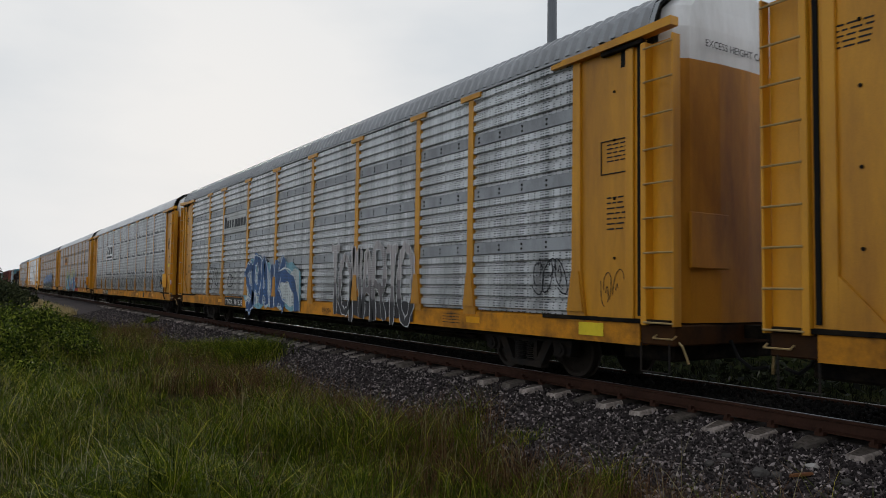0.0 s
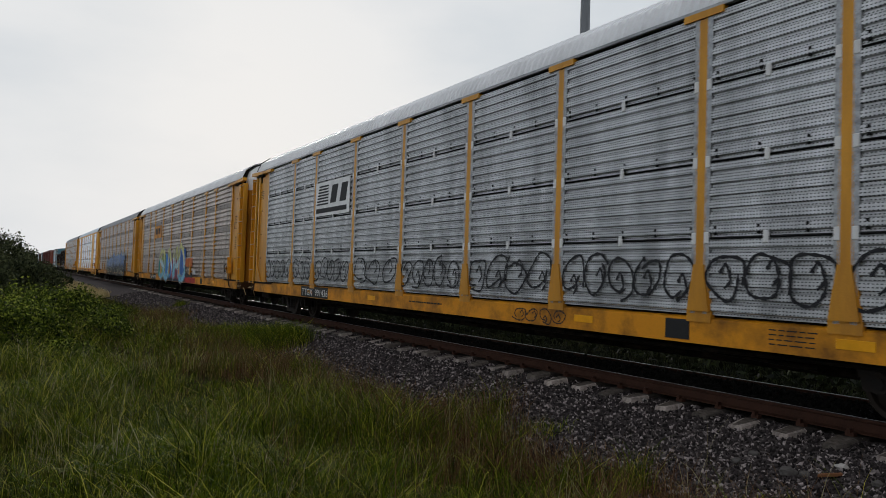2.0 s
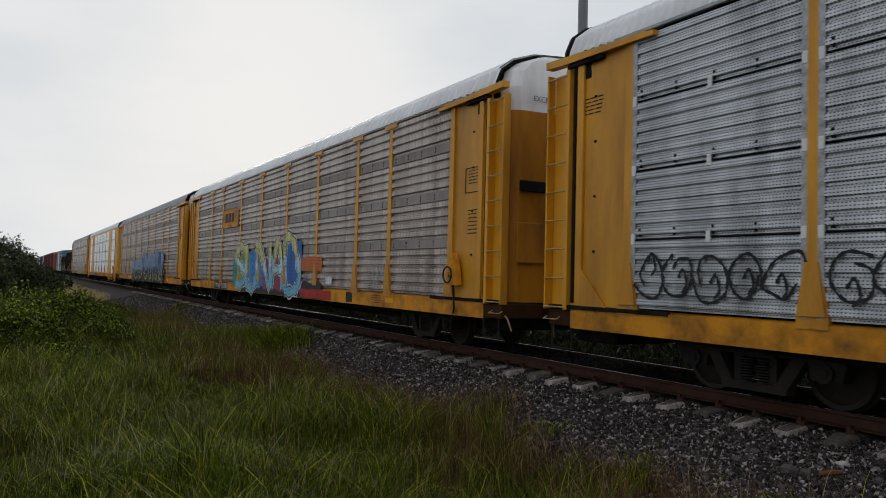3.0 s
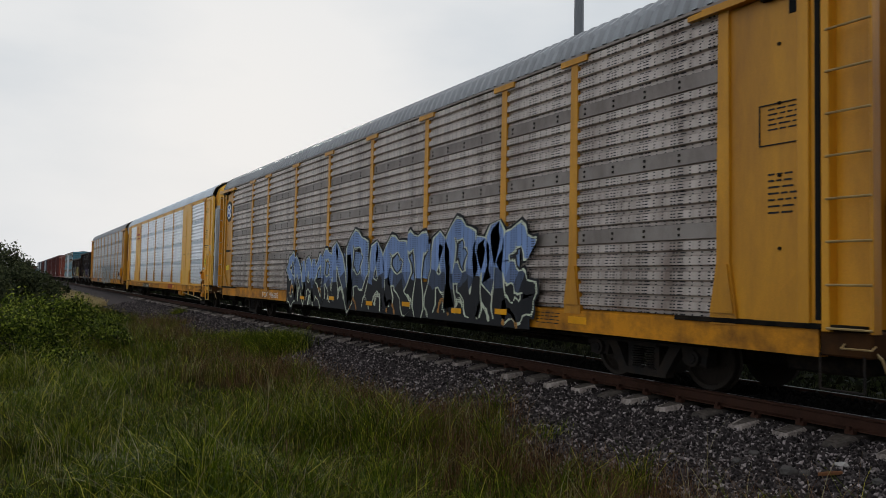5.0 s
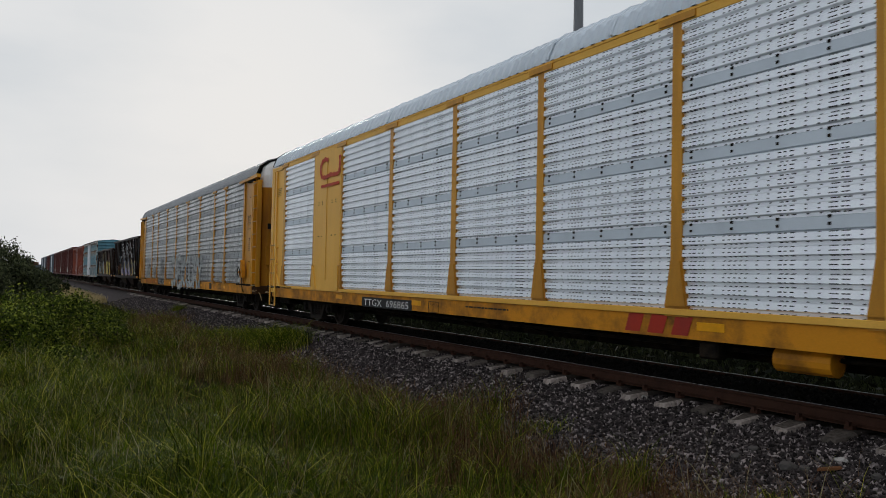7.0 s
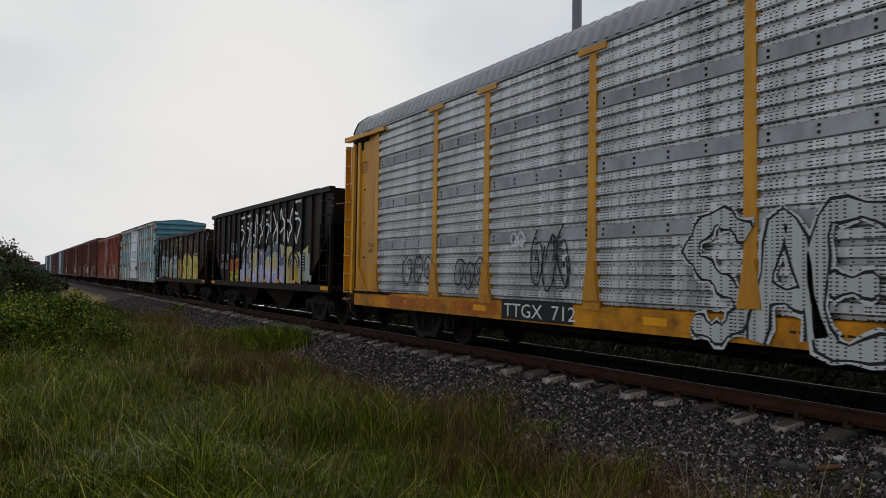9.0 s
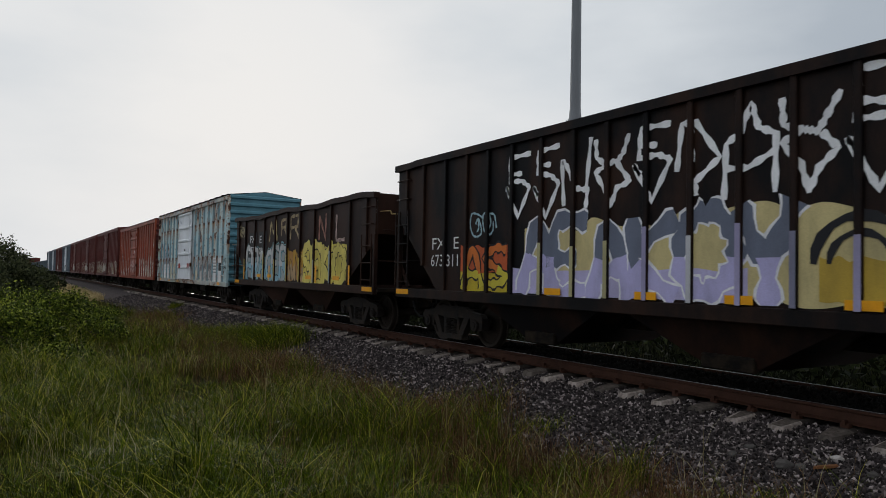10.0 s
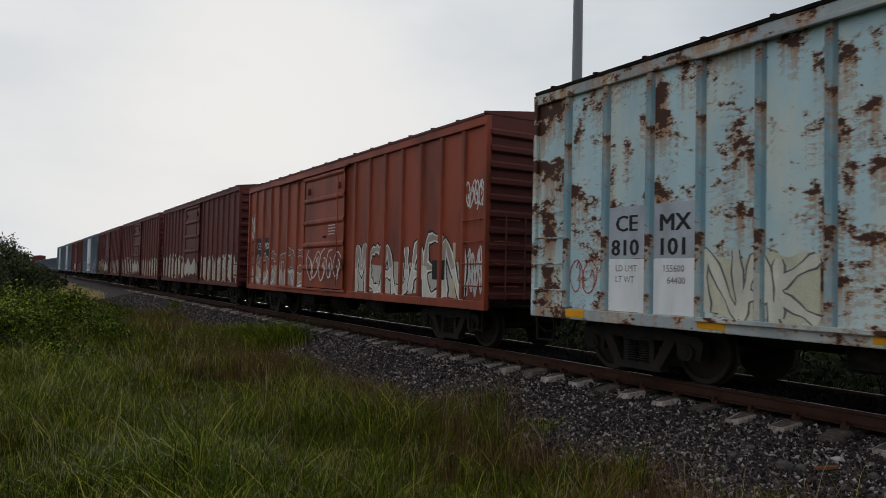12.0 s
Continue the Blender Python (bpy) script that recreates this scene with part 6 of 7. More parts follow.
painted_ribs(hop_2, [6.2 - r for r in H2_RIBS if -4.9 < 6.2 - r < 4.5], 1.16, 2.1, [(0.40, 0.40, 0.36), (0.30, 0.36, 0.38), (0.5, 0.4, 0.12)], 100)
part("number_panel", bbox(-4.55, -3.5, HS - 0.006, HS - 0.001, 1.95, 2.85, 0.002), INK, hop_2)
part("number_panel", bbox(-3.3, -2.35, HS - 0.006, HS - 0.001, 1.95, 2.85, 0.002), INK, hop_2)
for wd, x, z in (("FX", -4.35, 2.48), ("E", -3.2, 2.45), ("657", -4.45, 2.08), ("046", -3.22, 2.05)):
    lettering("car_number", wd, 0.27, x, HS - 0.010, z, WINK, hop_2, narrow=1.05 if len(wd) > 2 else 1.4)
scribble(hop_2, -5.9, -5.1, 2.7, 3.2, 4, (0.5, 0.42, 0.25), HS - 0.003, 101, 0.04)
for x in (-3.4, -2.2, 1.5, 3.6):
    part("reflector", bbox(x, x + 0.45, HS - 0.014, HS - 0.008, 1.25, 1.36, 0.002), REFL, hop_2)
for x in (-4.9, -1.9, 2.4, 4.75):
    part("reflector", bbox(x, x + 0.09, SIDE - 0.008, SIDE - 0.002, 1.15, 1.65, 0.002), REFL, hop_2)
# teal boxcar
BS = SIDE + 0.054
for a, b in ((-5.97, -5.26), (-5.10, -4.40)):
    part("paint_patch", bbox(a, b, BS, BS + 0.004, 1.75, 2.50, 0.001), paint((0.42, 0.44, 0.48)), box_t)
    part("paint_patch", bbox(a, b, BS, BS + 0.004, 0.98, 1.74, 0.001), WHITE, box_t)
for wd, x, z in (("CE", -5.85, 2.14), ("MX", -5.02, 2.12), ("810", -5.93, 1.79), ("101", -5.05, 1.79)):
    for dx in (0, 0.012, 0.024):
        lettering("car_number", wd, 0.24, x + dx, BS - 0.004 - dx * 0.02, z, INK, box_t, narrow=1.1)
for wd, x, z in (("155600", -4.94, 1.56), ("64400", -4.86, 1.40), ("LD LMT", -5.83, 1.56), ("LT WT", -5.83, 1.40)):
    lettering("weight_lettering", wd, 0.095, x, BS - 0.004, z, paint((0.14, 0.14, 0.15)), box_t, narrow=0.95)
cloud(box_t, -4.25, -2.7, 0.98, 1.82, (0.60, 0.58, 0.42), BS, 103)
piece(box_t, "NAK", -4.25, -2.7, 1.02, 1.75, [(1.5, (0.66, 0.64, 0.52))], (0.16, 0.15, 0.15), BS - 0.003, 0.15, 0.03, None, 104, "cream and grey graffiti")
for a, b in ((5.26, 5.97), (6.12, 6.84)):
    part("paint_patch", bbox(a, b, BS, BS + 0.004, 0.98, 2.0, 0.001), WHITE, box_t)
bars("small_lettering", 5.32, BS - 0.004, 1.92, 0.5, 5, INK, box_t, 0.13, 0.05, 105)
part("data_board", bbox(6.25, 6.65, BS - 0.006, BS - 0.001, 1.45, 1.78, 0.002), INK, box_t)
cloud(box_t, 1.85, 5.2, 0.98, 1.75, (0.34, 0.33, 0.33), BS, 106)
piece(box_t, "WZS", 1.85, 3.4, 1.0, 1.85, [(0.5, (0.60, 0.56, 0.40)), (1.5, (0.62, 0.61, 0.58))], K, BS - 0.002, 0.17, 0.04, (0.30, 0.36, 0.42), 106, "grey and cream graffiti", False)
piece(box_t, "VMERE", 2.9, 5.15, 1.0, 2.0, [(0.45, (0.60, 0.58, 0.54)), (0.7, (0.20, 0.19, 0.19)), (1.5, (0.44, 0.42, 0.40))], K, BS - 0.010, 0.20, 0.035, (0.50, 0.49, 0.47), 107, "grey and cream graffiti")
scribble(box_t, 7.05, 7.65, 1.75, 2.0, 4, K, BS - 0.003, 108, 0.025)
scribble(box_t, 7.05, 7.65, 1.5, 1.72, 5, K, BS - 0.003, 109, 0.025)
scribble(box_t, -6.85, -6.2, 1.1, 1.8, 2, (0.45, 0.08, 0.04), BS - 0.003, 110, 0.025)
painted_ribs(box_t, [x for x in (-3.45, 2.58, 3.45, 4.31, 5.18)], 1.0, 1.8, [(0.5, 0.48, 0.42), (0.35, 0.33, 0.33)], 111)
for x in (-6.85, -4.3, -2.1, 6.3):
    part("reflector", bbox(x, x + 0.42, SIDE - 0.018, SIDE - 0.011, 0.84, 0.96, 0.002), REFL, box_t)
for x in (-1.45, 0.55):
    part("red_placard", bbox(x, x + 0.42, SIDE - 0.076, SIDE - 0.071, 1.55, 1.78, 0.002), paint((0.40, 0.05, 0.03)), box_t)
# red boxcar
cloud(box_r, 1.8, 6.95, 0.98, 1.75, (0.50, 0.45, 0.38), BS, 112)
piece(box_r, "MCAJAEN", 1.8, 6.95, 1.05, 2.1, [(0.5, (0.62, 0.58, 0.50)), (1.5, (0.40, 0.32, 0.26))], (0.78, 0.75, 0.70), BS - 0.002, 0.16, 0.05, K, 113, "white and black outlined graffiti")
cloud(box_r, -7.4, -1.8, 0.98, 1.5, (0.40, 0.26, 0.19), BS, 119)
piece(box_r, "KOSTRE", -7.3, -1.9, 1.05, 1.95, [(0.5, (0.62, 0.60, 0.56)), (1.5, (0.30, 0.12, 0.08))], K, BS - 0.002, 0.16, 0.04, (0.60, 0.57, 0.52), 120, "white and black graffiti letters")
scribble(box_r, -1.4, 1.1, 1.15, 2.1, 5, (0.62, 0.60, 0.56), SIDE - 0.075, 114, 0.05, "white graffiti tag on the door")
scribble(box_r, 7.0, 7.6, 2.7, 3.3, 4, (0.62, 0.60, 0.56), BS, 115, 0.045)
scribble(box_r, 7.05, 7.6, 1.0, 2.05, 5, (0.62, 0.60, 0.56), BS, 116, 0.045)
scribble(box_r, -7.5, -6.9, 2.5, 3.5, 4, (0.62, 0.60, 0.56), BS, 117, 0.045)
part("number_panel", bbox(-6.85, -6.1, BS, BS + 0.004, 1.7, 2.6, 0.002), INK, box_r)
part("number_panel", bbox(-5.95, -5.25, BS, BS + 0.004, 1.7, 2.6, 0.002), INK, box_r)
lettering("car_number", "CE", 0.24, -6.75, BS - 0.004, 2.2, WINK, box_r)
lettering("car_number", "MX", 0.24, -5.9, BS - 0.004, 2.2, WINK, box_r)
part("data_board", bbox(5.75, 6.25, BS - 0.012, BS - 0.008, 1.35, 1.75, 0.002), INK, box_r)
part("yellow_strip", bbox(6.55, 6.65, BS - 0.004, BS + 0.0, 1.0, 2.1, 0.002), paint((0.55, 0.42, 0.25)), box_r)
bars("small_lettering", 0.2, SIDE - 0.074, 2.75, 0.5, 4, WINK, box_r, 0.08, 0.03, 118)
for k, x in enumerate((-6.9, -4.8, 4.0)):
    cloud(box_r, x, x + 0.8, 1.0, 1.7, (0.5, 0.36, 0.24), BS, 120 + k)

# ---- more of the train, far behind ----


def copy_car(ob):
    before = {o.name for o in ob.children_recursive if o.name.startswith("wheelset")}
    c = copy_thing(ob, pose(0, 0, 0))
    for w in c.children_recursive:
        if w.name.startswith("wheelset"):
            WHEELSETS.append((w, w.location.x, w.location.z))
    return c


pale = (0.62, 0.60, 0.52)
BSF = SIDE + 0.050
for car, seeds, cols in ((box_d, 31, ((0.55, 0.52, 0.42), (0.46, 0.42, 0.36), (0.50, 0.40, 0.25))), (box_g, 41, ((0.50, 0.50, 0.50), (0.40, 0.42, 0.46), (0.5, 0.5, 0.48)))):
    for k, (a, b, w) in enumerate(((-7.8, -1.6, "ANRESTO"), (1.6, 7.7, "KUAMSEA"))):
        cloud(car, a, b, 0.98, 2.1, cols[k % 2], BSF, seeds + k, False, 0.35)
        piece(car, w, a, b, 1.02, 2.05, [(0.5, cols[2]), (1.5, cols[0])], (0.05, 0.04, 0.035), BSF - 0.003, 0.16, 0.035, None, seeds + 5 + k, "pale spray-painted lettering along the foot")
    cloud(car, -1.4, 1.3, 1.1, 2.0, cols[1], SIDE - 0.074, seeds + 9, False, 0.4)
x = -238.3 - 8.0
for i, src in enumerate((box_d, box_d, box_d, box_g, box_d, box_g, box_g)):
    first = not any(c is src for c, _ in TRAIN)
    TRAIN.append((src if first else copy_car(src), x))
    x -= 17.3
x = -360.0 - 6.2
low = hopper("low dark hopper far back in the train", SLATE, 12.4, 3.0, H2_RIBS)
for i in range(9):
    TRAIN.append((low if i == 0 else copy_car(low), x))
    x -= 13.7
for i in range(2):
    TRAIN.append((copy_car(box_d), x - 2))
    x -= 17.3
for c, x0 in TRAIN:
    c.location = (x0, YC, 0)

# ---- ground, track ----
rng = np.random.default_rng(7)


def ground_z(x, y):
    """Height of the ground: an embankment under the track, a shallow dip, open country beyond."""
    x, y = np.asarray(x, float), np.asarray(y, float)
    a = np.abs(y - YC)
    bank = np.interp(a, [0, 0.95, 1.22, 1.40, 1.80, 3.3, 4.2, 9.5], [-0.30, -0.27, -0.33, -0.36, -0.40, -0.74, -0.78, -0.62])
    bank = bank - 0.5 * np.clip((y - YC - 3.0) / 4.0, 0, 1) * np.clip((60 - y) / 40, 0, 1)
    fade = np.clip((a - 3.0) / 3.0, 0, 1)
    lump = 0.05 * np.sin(x * 0.9 + y * 0.7) + 0.06 * np.sin(x * 0.37 - y * 1.1) + 0.10 * np.sin(x * 0.13 + y * 0.21)
    mound = 0.16 * np.clip(np.sin(x * 0.8 + 1.2 * np.sin(y * 0.55)) * np.sin(y * 1.05 + np.sin(x * 0.5)), -0.4, 1) * np.clip((YC - 3.9 - y) / 1.5, 0, 1)
    return bank + fade * lump + mound


def grid_mesh(name, xs, ys, material, extra=0.0):
    X, Y = np.meshgrid(xs, ys)
    Z = ground_z(X, Y) + extra
    nx, ny = len(xs), len(ys)
    verts = np.stack([X, Y, Z], -1).reshape(-1, 3)
    idx = np.arange(nx * ny).reshape(ny, nx)
    faces = np.stack([idx[:-1, :-1], idx[:-1, 1:], idx[1:, 1:], idx[1:, :-1]], -1).reshape(-1, 4)
    me = bpy.data.meshes.new(name)
    me.from_pydata(verts.tolist(), [], faces.tolist())
    me.materials.append(material)
    return new(name, me)


xs = np.concatenate([np.linspace(-2500, -120, 30), np.linspace(-110, -46, 40), np.linspace(-45, 12, 160), np.linspace(20, 1500, 25)])
ys = np.concatenate([np.linspace(-1500, -40, 25), np.linspace(-35, -4, 25), np.linspace(-3, 16, 90), np.linspace(18, 60, 25), np.linspace(80, 2500, 30)])
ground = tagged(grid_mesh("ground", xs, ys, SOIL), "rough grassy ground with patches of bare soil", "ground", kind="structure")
bx = np.concatenate([np.linspace(-500, -60, 60), np.linspace(-58, 12, 180), np.linspace(15, 300, 30)])
ballast = tagged(grid_mesh("ballast_bed", bx, YC + np.linspace(-3.15, 3.15, 30), BED, 0.02), "dark gravel ballast bed under the track", "ballast", kind="structure")


def scatter(name, verts, faces, material, label, category, kind="stuff", parent=None):
    me = bpy.data.meshes.new(name)
    nv, nf = len(verts), len(faces)
    me.vertices.add(nv)
    me.vertices.foreach_set("co", np.ascontiguousarray(verts, np.float32).ravel())
    k = faces.shape[1]
    me.loops.add(nf * k)
    me.loops.foreach_set("vertex_index", np.ascontiguousarray(faces, np.int32).ravel())
    me.polygons.add(nf)
    me.polygons.foreach_set("loop_start", np.arange(0, nf * k, k, dtype=np.int32))
    me.update(calc_edges=True)
    me.validate()
    me.materials.append(material)
    return tagged(new(name, me), label, category, kind=kind)


def stones(n, x0, x1, y0, y1, s0, s1, bias=1.0):
    base = np.array([(1, 0.2, 0), (-1, -0.1, 0.1), (0.1, 1, 0), (-0.2, -1, 0.1), (0.15, 0.1, 0.85), (0, 0, -0.8)])
    tri = np.array([(0, 2, 4), (2, 1, 4), (1, 3, 4), (3, 0, 4), (2, 0, 5), (1, 2, 5), (3, 1, 5), (0, 3, 5)])
    px = x1 - (x1 - x0) * rng.random(n) ** bias
    py = y0 + (y1 - y0) * rng.random(n)
    s = s0 + (s1 - s0) * rng.random(n) ** 2
    v = base[None] * (1 + rng.uniform(-0.35, 0.35, (n, 6, 3))) * s[:, None, None] * rng.uniform(0.6, 1.2, (n, 1, 3)) * np.array([1.15, 0.9, 0.7])
    for i, j in ((0, 2), (1, 2), (0, 1)):
        th = rng.random(n) * 2 * np.pi
        c, q = np.cos(th)[:, None], np.sin(th)[:, None]
        a, b = v[..., i] * c - v[..., j] * q, v[..., i] * q + v[..., j] * c
        v[..., i], v[..., j] = a, b
    pos = np.stack([px, py, ground_z(px, py) + 0.02 + s * 0.25], -1)
    v = v + pos[:, None]
    f = tri[None] + 6 * np.arange(n)[:, None, None]
    return v.reshape(-1, 3), f.reshape(-1, 3)


# Near-black stones for the bed between the rails.
BLACKST = island_mat("black_ballast_stone", (0.004, 0.004, 0.004), (0.02, 0.018, 0.016), 0.9)
STONE = island_mat("ballast_stone", (0.009, 0.0078, 0.0075), (0.40, 0.34, 0.325), 0.9, (0.76, (0.056, 0.046, 0.045)))
v, f = stones(150000, -55, 3, YC - 3.7, YC - 0.83, 0.012, 0.040, 1.8)
scatter("ballast_stones", v, f, STONE, "loose dark ballast stones beside the rails", "gravel")
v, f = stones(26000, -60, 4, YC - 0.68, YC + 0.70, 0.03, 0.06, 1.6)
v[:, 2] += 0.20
scatter("ballast_stones", v, f, BLACKST, "oily black ballast stones between the rails", "gravel")


def rail(y, name):
    r = tagged(new(name), "worn steel rail with rust-brown web", "rail", kind="structure")
    prof = [(-0.075, -0.175), (0.075, -0.175), (0.075, -0.163), (0.012, -0.145), (0.010, -0.045), (0.036, -0.035), (0.036, -0.004), (-0.036, -0.004), (-0.036, -0.035), (-0.010, -0.045), (-0.012, -0.145), (-0.075, -0.163)]
    part("rail_body", extrude_x(bmesh.new(), [(y + a, b) for a, b in prof][::-1], -700, 320), RAILM, r)
    part("rail_head", extrude_x(bmesh.new(), [(y + 0.008, -0.004), (y + 0.011, 0.0), (y + 0.027, 0.0), (y + 0.034, -0.004)][::-1], -700, 320), RAILT, r, "polished running surface")
    return r


rail(YC - 0.755, "rail")
rail(YC + 0.755, "rail")

# ties: one shared worn concrete block


def tie_mesh(seed):
    rnd = random.Random(seed)
    bm = bmesh.new()
    n = 9
    rows = []
    for i in range(n):
        y = -1.27 + 2.54 * i / (n - 1)
        drop = -0.03 if abs(y) < 0.5 else 0
        edge = 0.045 if i in (0, n - 1) else 0
        hw = 0.135 + rnd.uniform(-0.012, 0.012) - edge * rnd.uniform(0.3, 1.2)
        z = -0.178 + drop - edge * rnd.uniform(0.4, 1.1)
        rows.append([bm.verts.new((-hw - 0.03, y, -0.38)), bm.verts.new((-hw, y, z - 0.02)), bm.verts.new((-hw + rnd.uniform(0.02, 0.05), y, z - rnd.uniform(0, 0.5) * edge)), bm.verts.new((hw - rnd.uniform(0.02, 0.05), y, z - rnd.uniform(0, 0.5) * edge)), bm.verts.new((hw, y, z - 0.02)), bm.verts.new((hw + 0.03, y, -0.38))])
    for a, b in zip(rows, rows[1:]):
        for i in range(5):
            f = bm.faces.new((a[i], a[i + 1], b[i + 1], b[i]))
            f.material_index = 1 if min(abs(a[0].co.y), abs(b[0].co.y)) < 0.93 else 2 if i == 2 else 0
    bm.faces.new(rows[0][::-1])
    bm.faces.new(rows[-1])
    bmesh.ops.recalc_face_normals(bm, faces=bm.faces[:])
    return bm


tie_bed = tagged(new("track_ties"), "pale concrete ties half sunk in dark ballast", "railway ties", kind="structure")
tie_meshes = [shared(("tie", k), lambda k=k: tie_mesh(k)) for k in range(6)]
clip_me = shared(("rail_clip",), lambda: box(box(bmesh.new(), -0.05, 0.05, -0.14, -0.06, -0.18, -0.13), -0.02, 0.02, -0.16, -0.10, -0.14, -0.09))
TIE_X, TIE_STEP = -9.02, 0.612
for k in range(-86, 14):
    o = part("tie", tie_meshes[(k * 7) % 6], [CONCM if (k * 7) % 6 in (1, 4) else CONC, CONCD, TIETOP], tie_bed)
    o.location = (TIE_X + TIE_STEP * k, YC + random.uniform(-0.06, 0.06), random.uniform(-0.05, 0.005))
    o.rotation_euler.z = random.uniform(-0.02, 0.02)
    if k > -40:
        c = part("rail_clip", clip_me, RAILM, o)
        c.location.y = -0.755

# ---- plants ----


def blades(n, px, py, h0, h1, width, lean):
    """Tapered bent blades, three segments each."""
    pz = ground_z(px, py) - 0.03
    hgt = h0 + (h1 - h0) * rng.random(n) ** 1.4
    ang = rng.random(n) * 2 * np.pi
    bend = lean * rng.uniform(0.3, 1.2, n)
    dx, dy = np.cos(ang), np.sin(ang)
    ts = np.array([0, 0.5, 0.8, 1.0])
    ws = np.array([1.0, 0.85, 0.5, 0.06]) * 0.5
    wid = width * rng.uniform(0.6, 1.3, n)
    side = rng.random(n) * 2 * np.pi
    sx, sy = np.cos(side), np.sin(side)
    verts = np.empty((n, 8, 3))
    for k, (t, w) in enumerate(zip(ts, ws)):
        off = bend * hgt * t ** 2.6
        cx, cy, cz = px + dx * off, py + dy * off, pz + hgt * (t - 0.42 * bend * t ** 3.4)
        for j, sg in enumerate((-1, 1)):
            verts[:, 2 * k + j, 0] = cx + sg * sx * w * wid
            verts[:, 2 * k + j, 1] = cy + sg * sy * w * wid
            verts[:, 2 * k + j, 2] = cz
    q = np.array([(0, 1, 3, 2), (2, 3, 5, 4), (4, 5, 7, 6)])
    faces = (q[None] + 8 * np.arange(n)[:, None, None]).reshape(-1, 4)
    return verts.reshape(-1, 3), faces


def field(n, x0, x1, y0, y1, near=2.0):
    """Places, denser near x1."""
    px = x1 - (x1 - x0) * rng.random(n) ** near
    py = y0 + (y1 - y0) * rng.random(n)
    return px, py


GRASS = island_mat("meadow_grass", (0.008, 0.014, 0.001), (0.52, 0.48, 0.06), 0.5, (0.80, (0.098, 0.142, 0.004)), 0.28)
OLIVE = island_mat("olive_grass", (0.012, 0.012, 0.003), (0.40, 0.34, 0.10), 0.6, (0.80, (0.095, 0.090, 0.012)), 0.25)
DRY = island_mat("dry_seeding_grass", (0.05, 0.022, 0.012), (0.30, 0.19, 0.085), 0.7, (0.55, (0.125, 0.058, 0.03)), 0.25)
STRAW = island_mat("pale_straw", (0.20, 0.16, 0.07), (0.42, 0.38, 0.20), 0.7, None, 0.3)
LEAF = island_mat("shrub_leaves", (0.006, 0.012, 0.002), (0.34, 0.38, 0.05), 0.5, (0.70, (0.075, 0.11, 0.011)), 0.25)
DARKLEAF = island_mat("dark_scrub_leaves", (0.006, 0.009, 0.004), (0.050, 0.060, 0.024), 0.7, (0.6, (0.018, 0.024, 0.009)), 0.2)
# Leaf colours taken near black for the shade seen under the cars.
SHADELEAF = island_mat("shade_dark_undergrowth", (0.003, 0.004, 0.002), (0.020, 0.022, 0.010), 0.8, (0.6, (0.008, 0.010, 0.004)), 0.1)
# Distant trees: leaf colours paled to carry the haze.
TREELEAF = island_mat("haze_paled_tree_leaves", (0.012, 0.016, 0.008), (0.11, 0.12, 0.055), 0.7, (0.6, (0.045, 0.055, 0.024)), 0.25)
BARK = mat("grey_bark", (0.09, 0.075, 0.06), 0.9, 0, 0.3, 8.0)


def lumps(x, y):
    """Where the grass grows taller and thicker, 0 to 1."""
    return np.clip(0.5 + 0.28 * np.sin(x * 1.1 + 1.3 * np.sin(y * 0.9)) + 0.28 * np.sin(y * 1.7 + 1.1 * np.sin(x * 0.7 + 2)) + 0.2 * np.sin(x * 3.1 - y * 2.3), 0, 1)


def edge(x):
    """The ragged line where the grass meets the ballast."""
    return 5.75 + 0.35 * np.sin(x * 0.55 + 0.6) + 0.22 * np.sin(x * 1.9) + 0.10 * np.sin(x * 5.3)


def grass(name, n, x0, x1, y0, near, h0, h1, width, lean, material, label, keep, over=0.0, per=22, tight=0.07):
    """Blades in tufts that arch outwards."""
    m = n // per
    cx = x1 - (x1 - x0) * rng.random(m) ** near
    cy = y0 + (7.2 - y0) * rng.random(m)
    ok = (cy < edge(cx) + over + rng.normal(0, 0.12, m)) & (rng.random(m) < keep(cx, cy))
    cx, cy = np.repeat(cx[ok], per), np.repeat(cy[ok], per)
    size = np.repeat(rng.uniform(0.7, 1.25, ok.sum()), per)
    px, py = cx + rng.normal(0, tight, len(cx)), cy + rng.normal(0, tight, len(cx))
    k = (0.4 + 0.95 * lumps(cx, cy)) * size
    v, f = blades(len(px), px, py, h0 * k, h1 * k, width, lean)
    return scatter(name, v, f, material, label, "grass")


def greenness(x, y):
    return np.clip(0.35 + 0.5 * np.sin(x * 0.42 + 2.2) * np.cos(y * 0.8) + 0.35 * np.exp(-((x + 7) / 4) ** 2 - ((y - 2.5) / 2.5) ** 2), 0, 1)


def red_zone(x, y):
    return np.exp(-((y - edge(x) + 0.65) / 0.95) ** 2)


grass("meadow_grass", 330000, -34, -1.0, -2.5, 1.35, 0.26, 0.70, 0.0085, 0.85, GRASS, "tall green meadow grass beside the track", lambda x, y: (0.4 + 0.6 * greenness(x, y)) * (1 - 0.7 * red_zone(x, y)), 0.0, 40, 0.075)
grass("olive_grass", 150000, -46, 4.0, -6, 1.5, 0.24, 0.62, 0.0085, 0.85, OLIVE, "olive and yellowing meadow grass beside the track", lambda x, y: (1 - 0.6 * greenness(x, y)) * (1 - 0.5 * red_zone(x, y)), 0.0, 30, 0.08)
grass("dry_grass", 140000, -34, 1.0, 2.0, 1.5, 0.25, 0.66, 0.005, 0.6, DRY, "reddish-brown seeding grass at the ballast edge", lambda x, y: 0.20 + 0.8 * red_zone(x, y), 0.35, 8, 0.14)
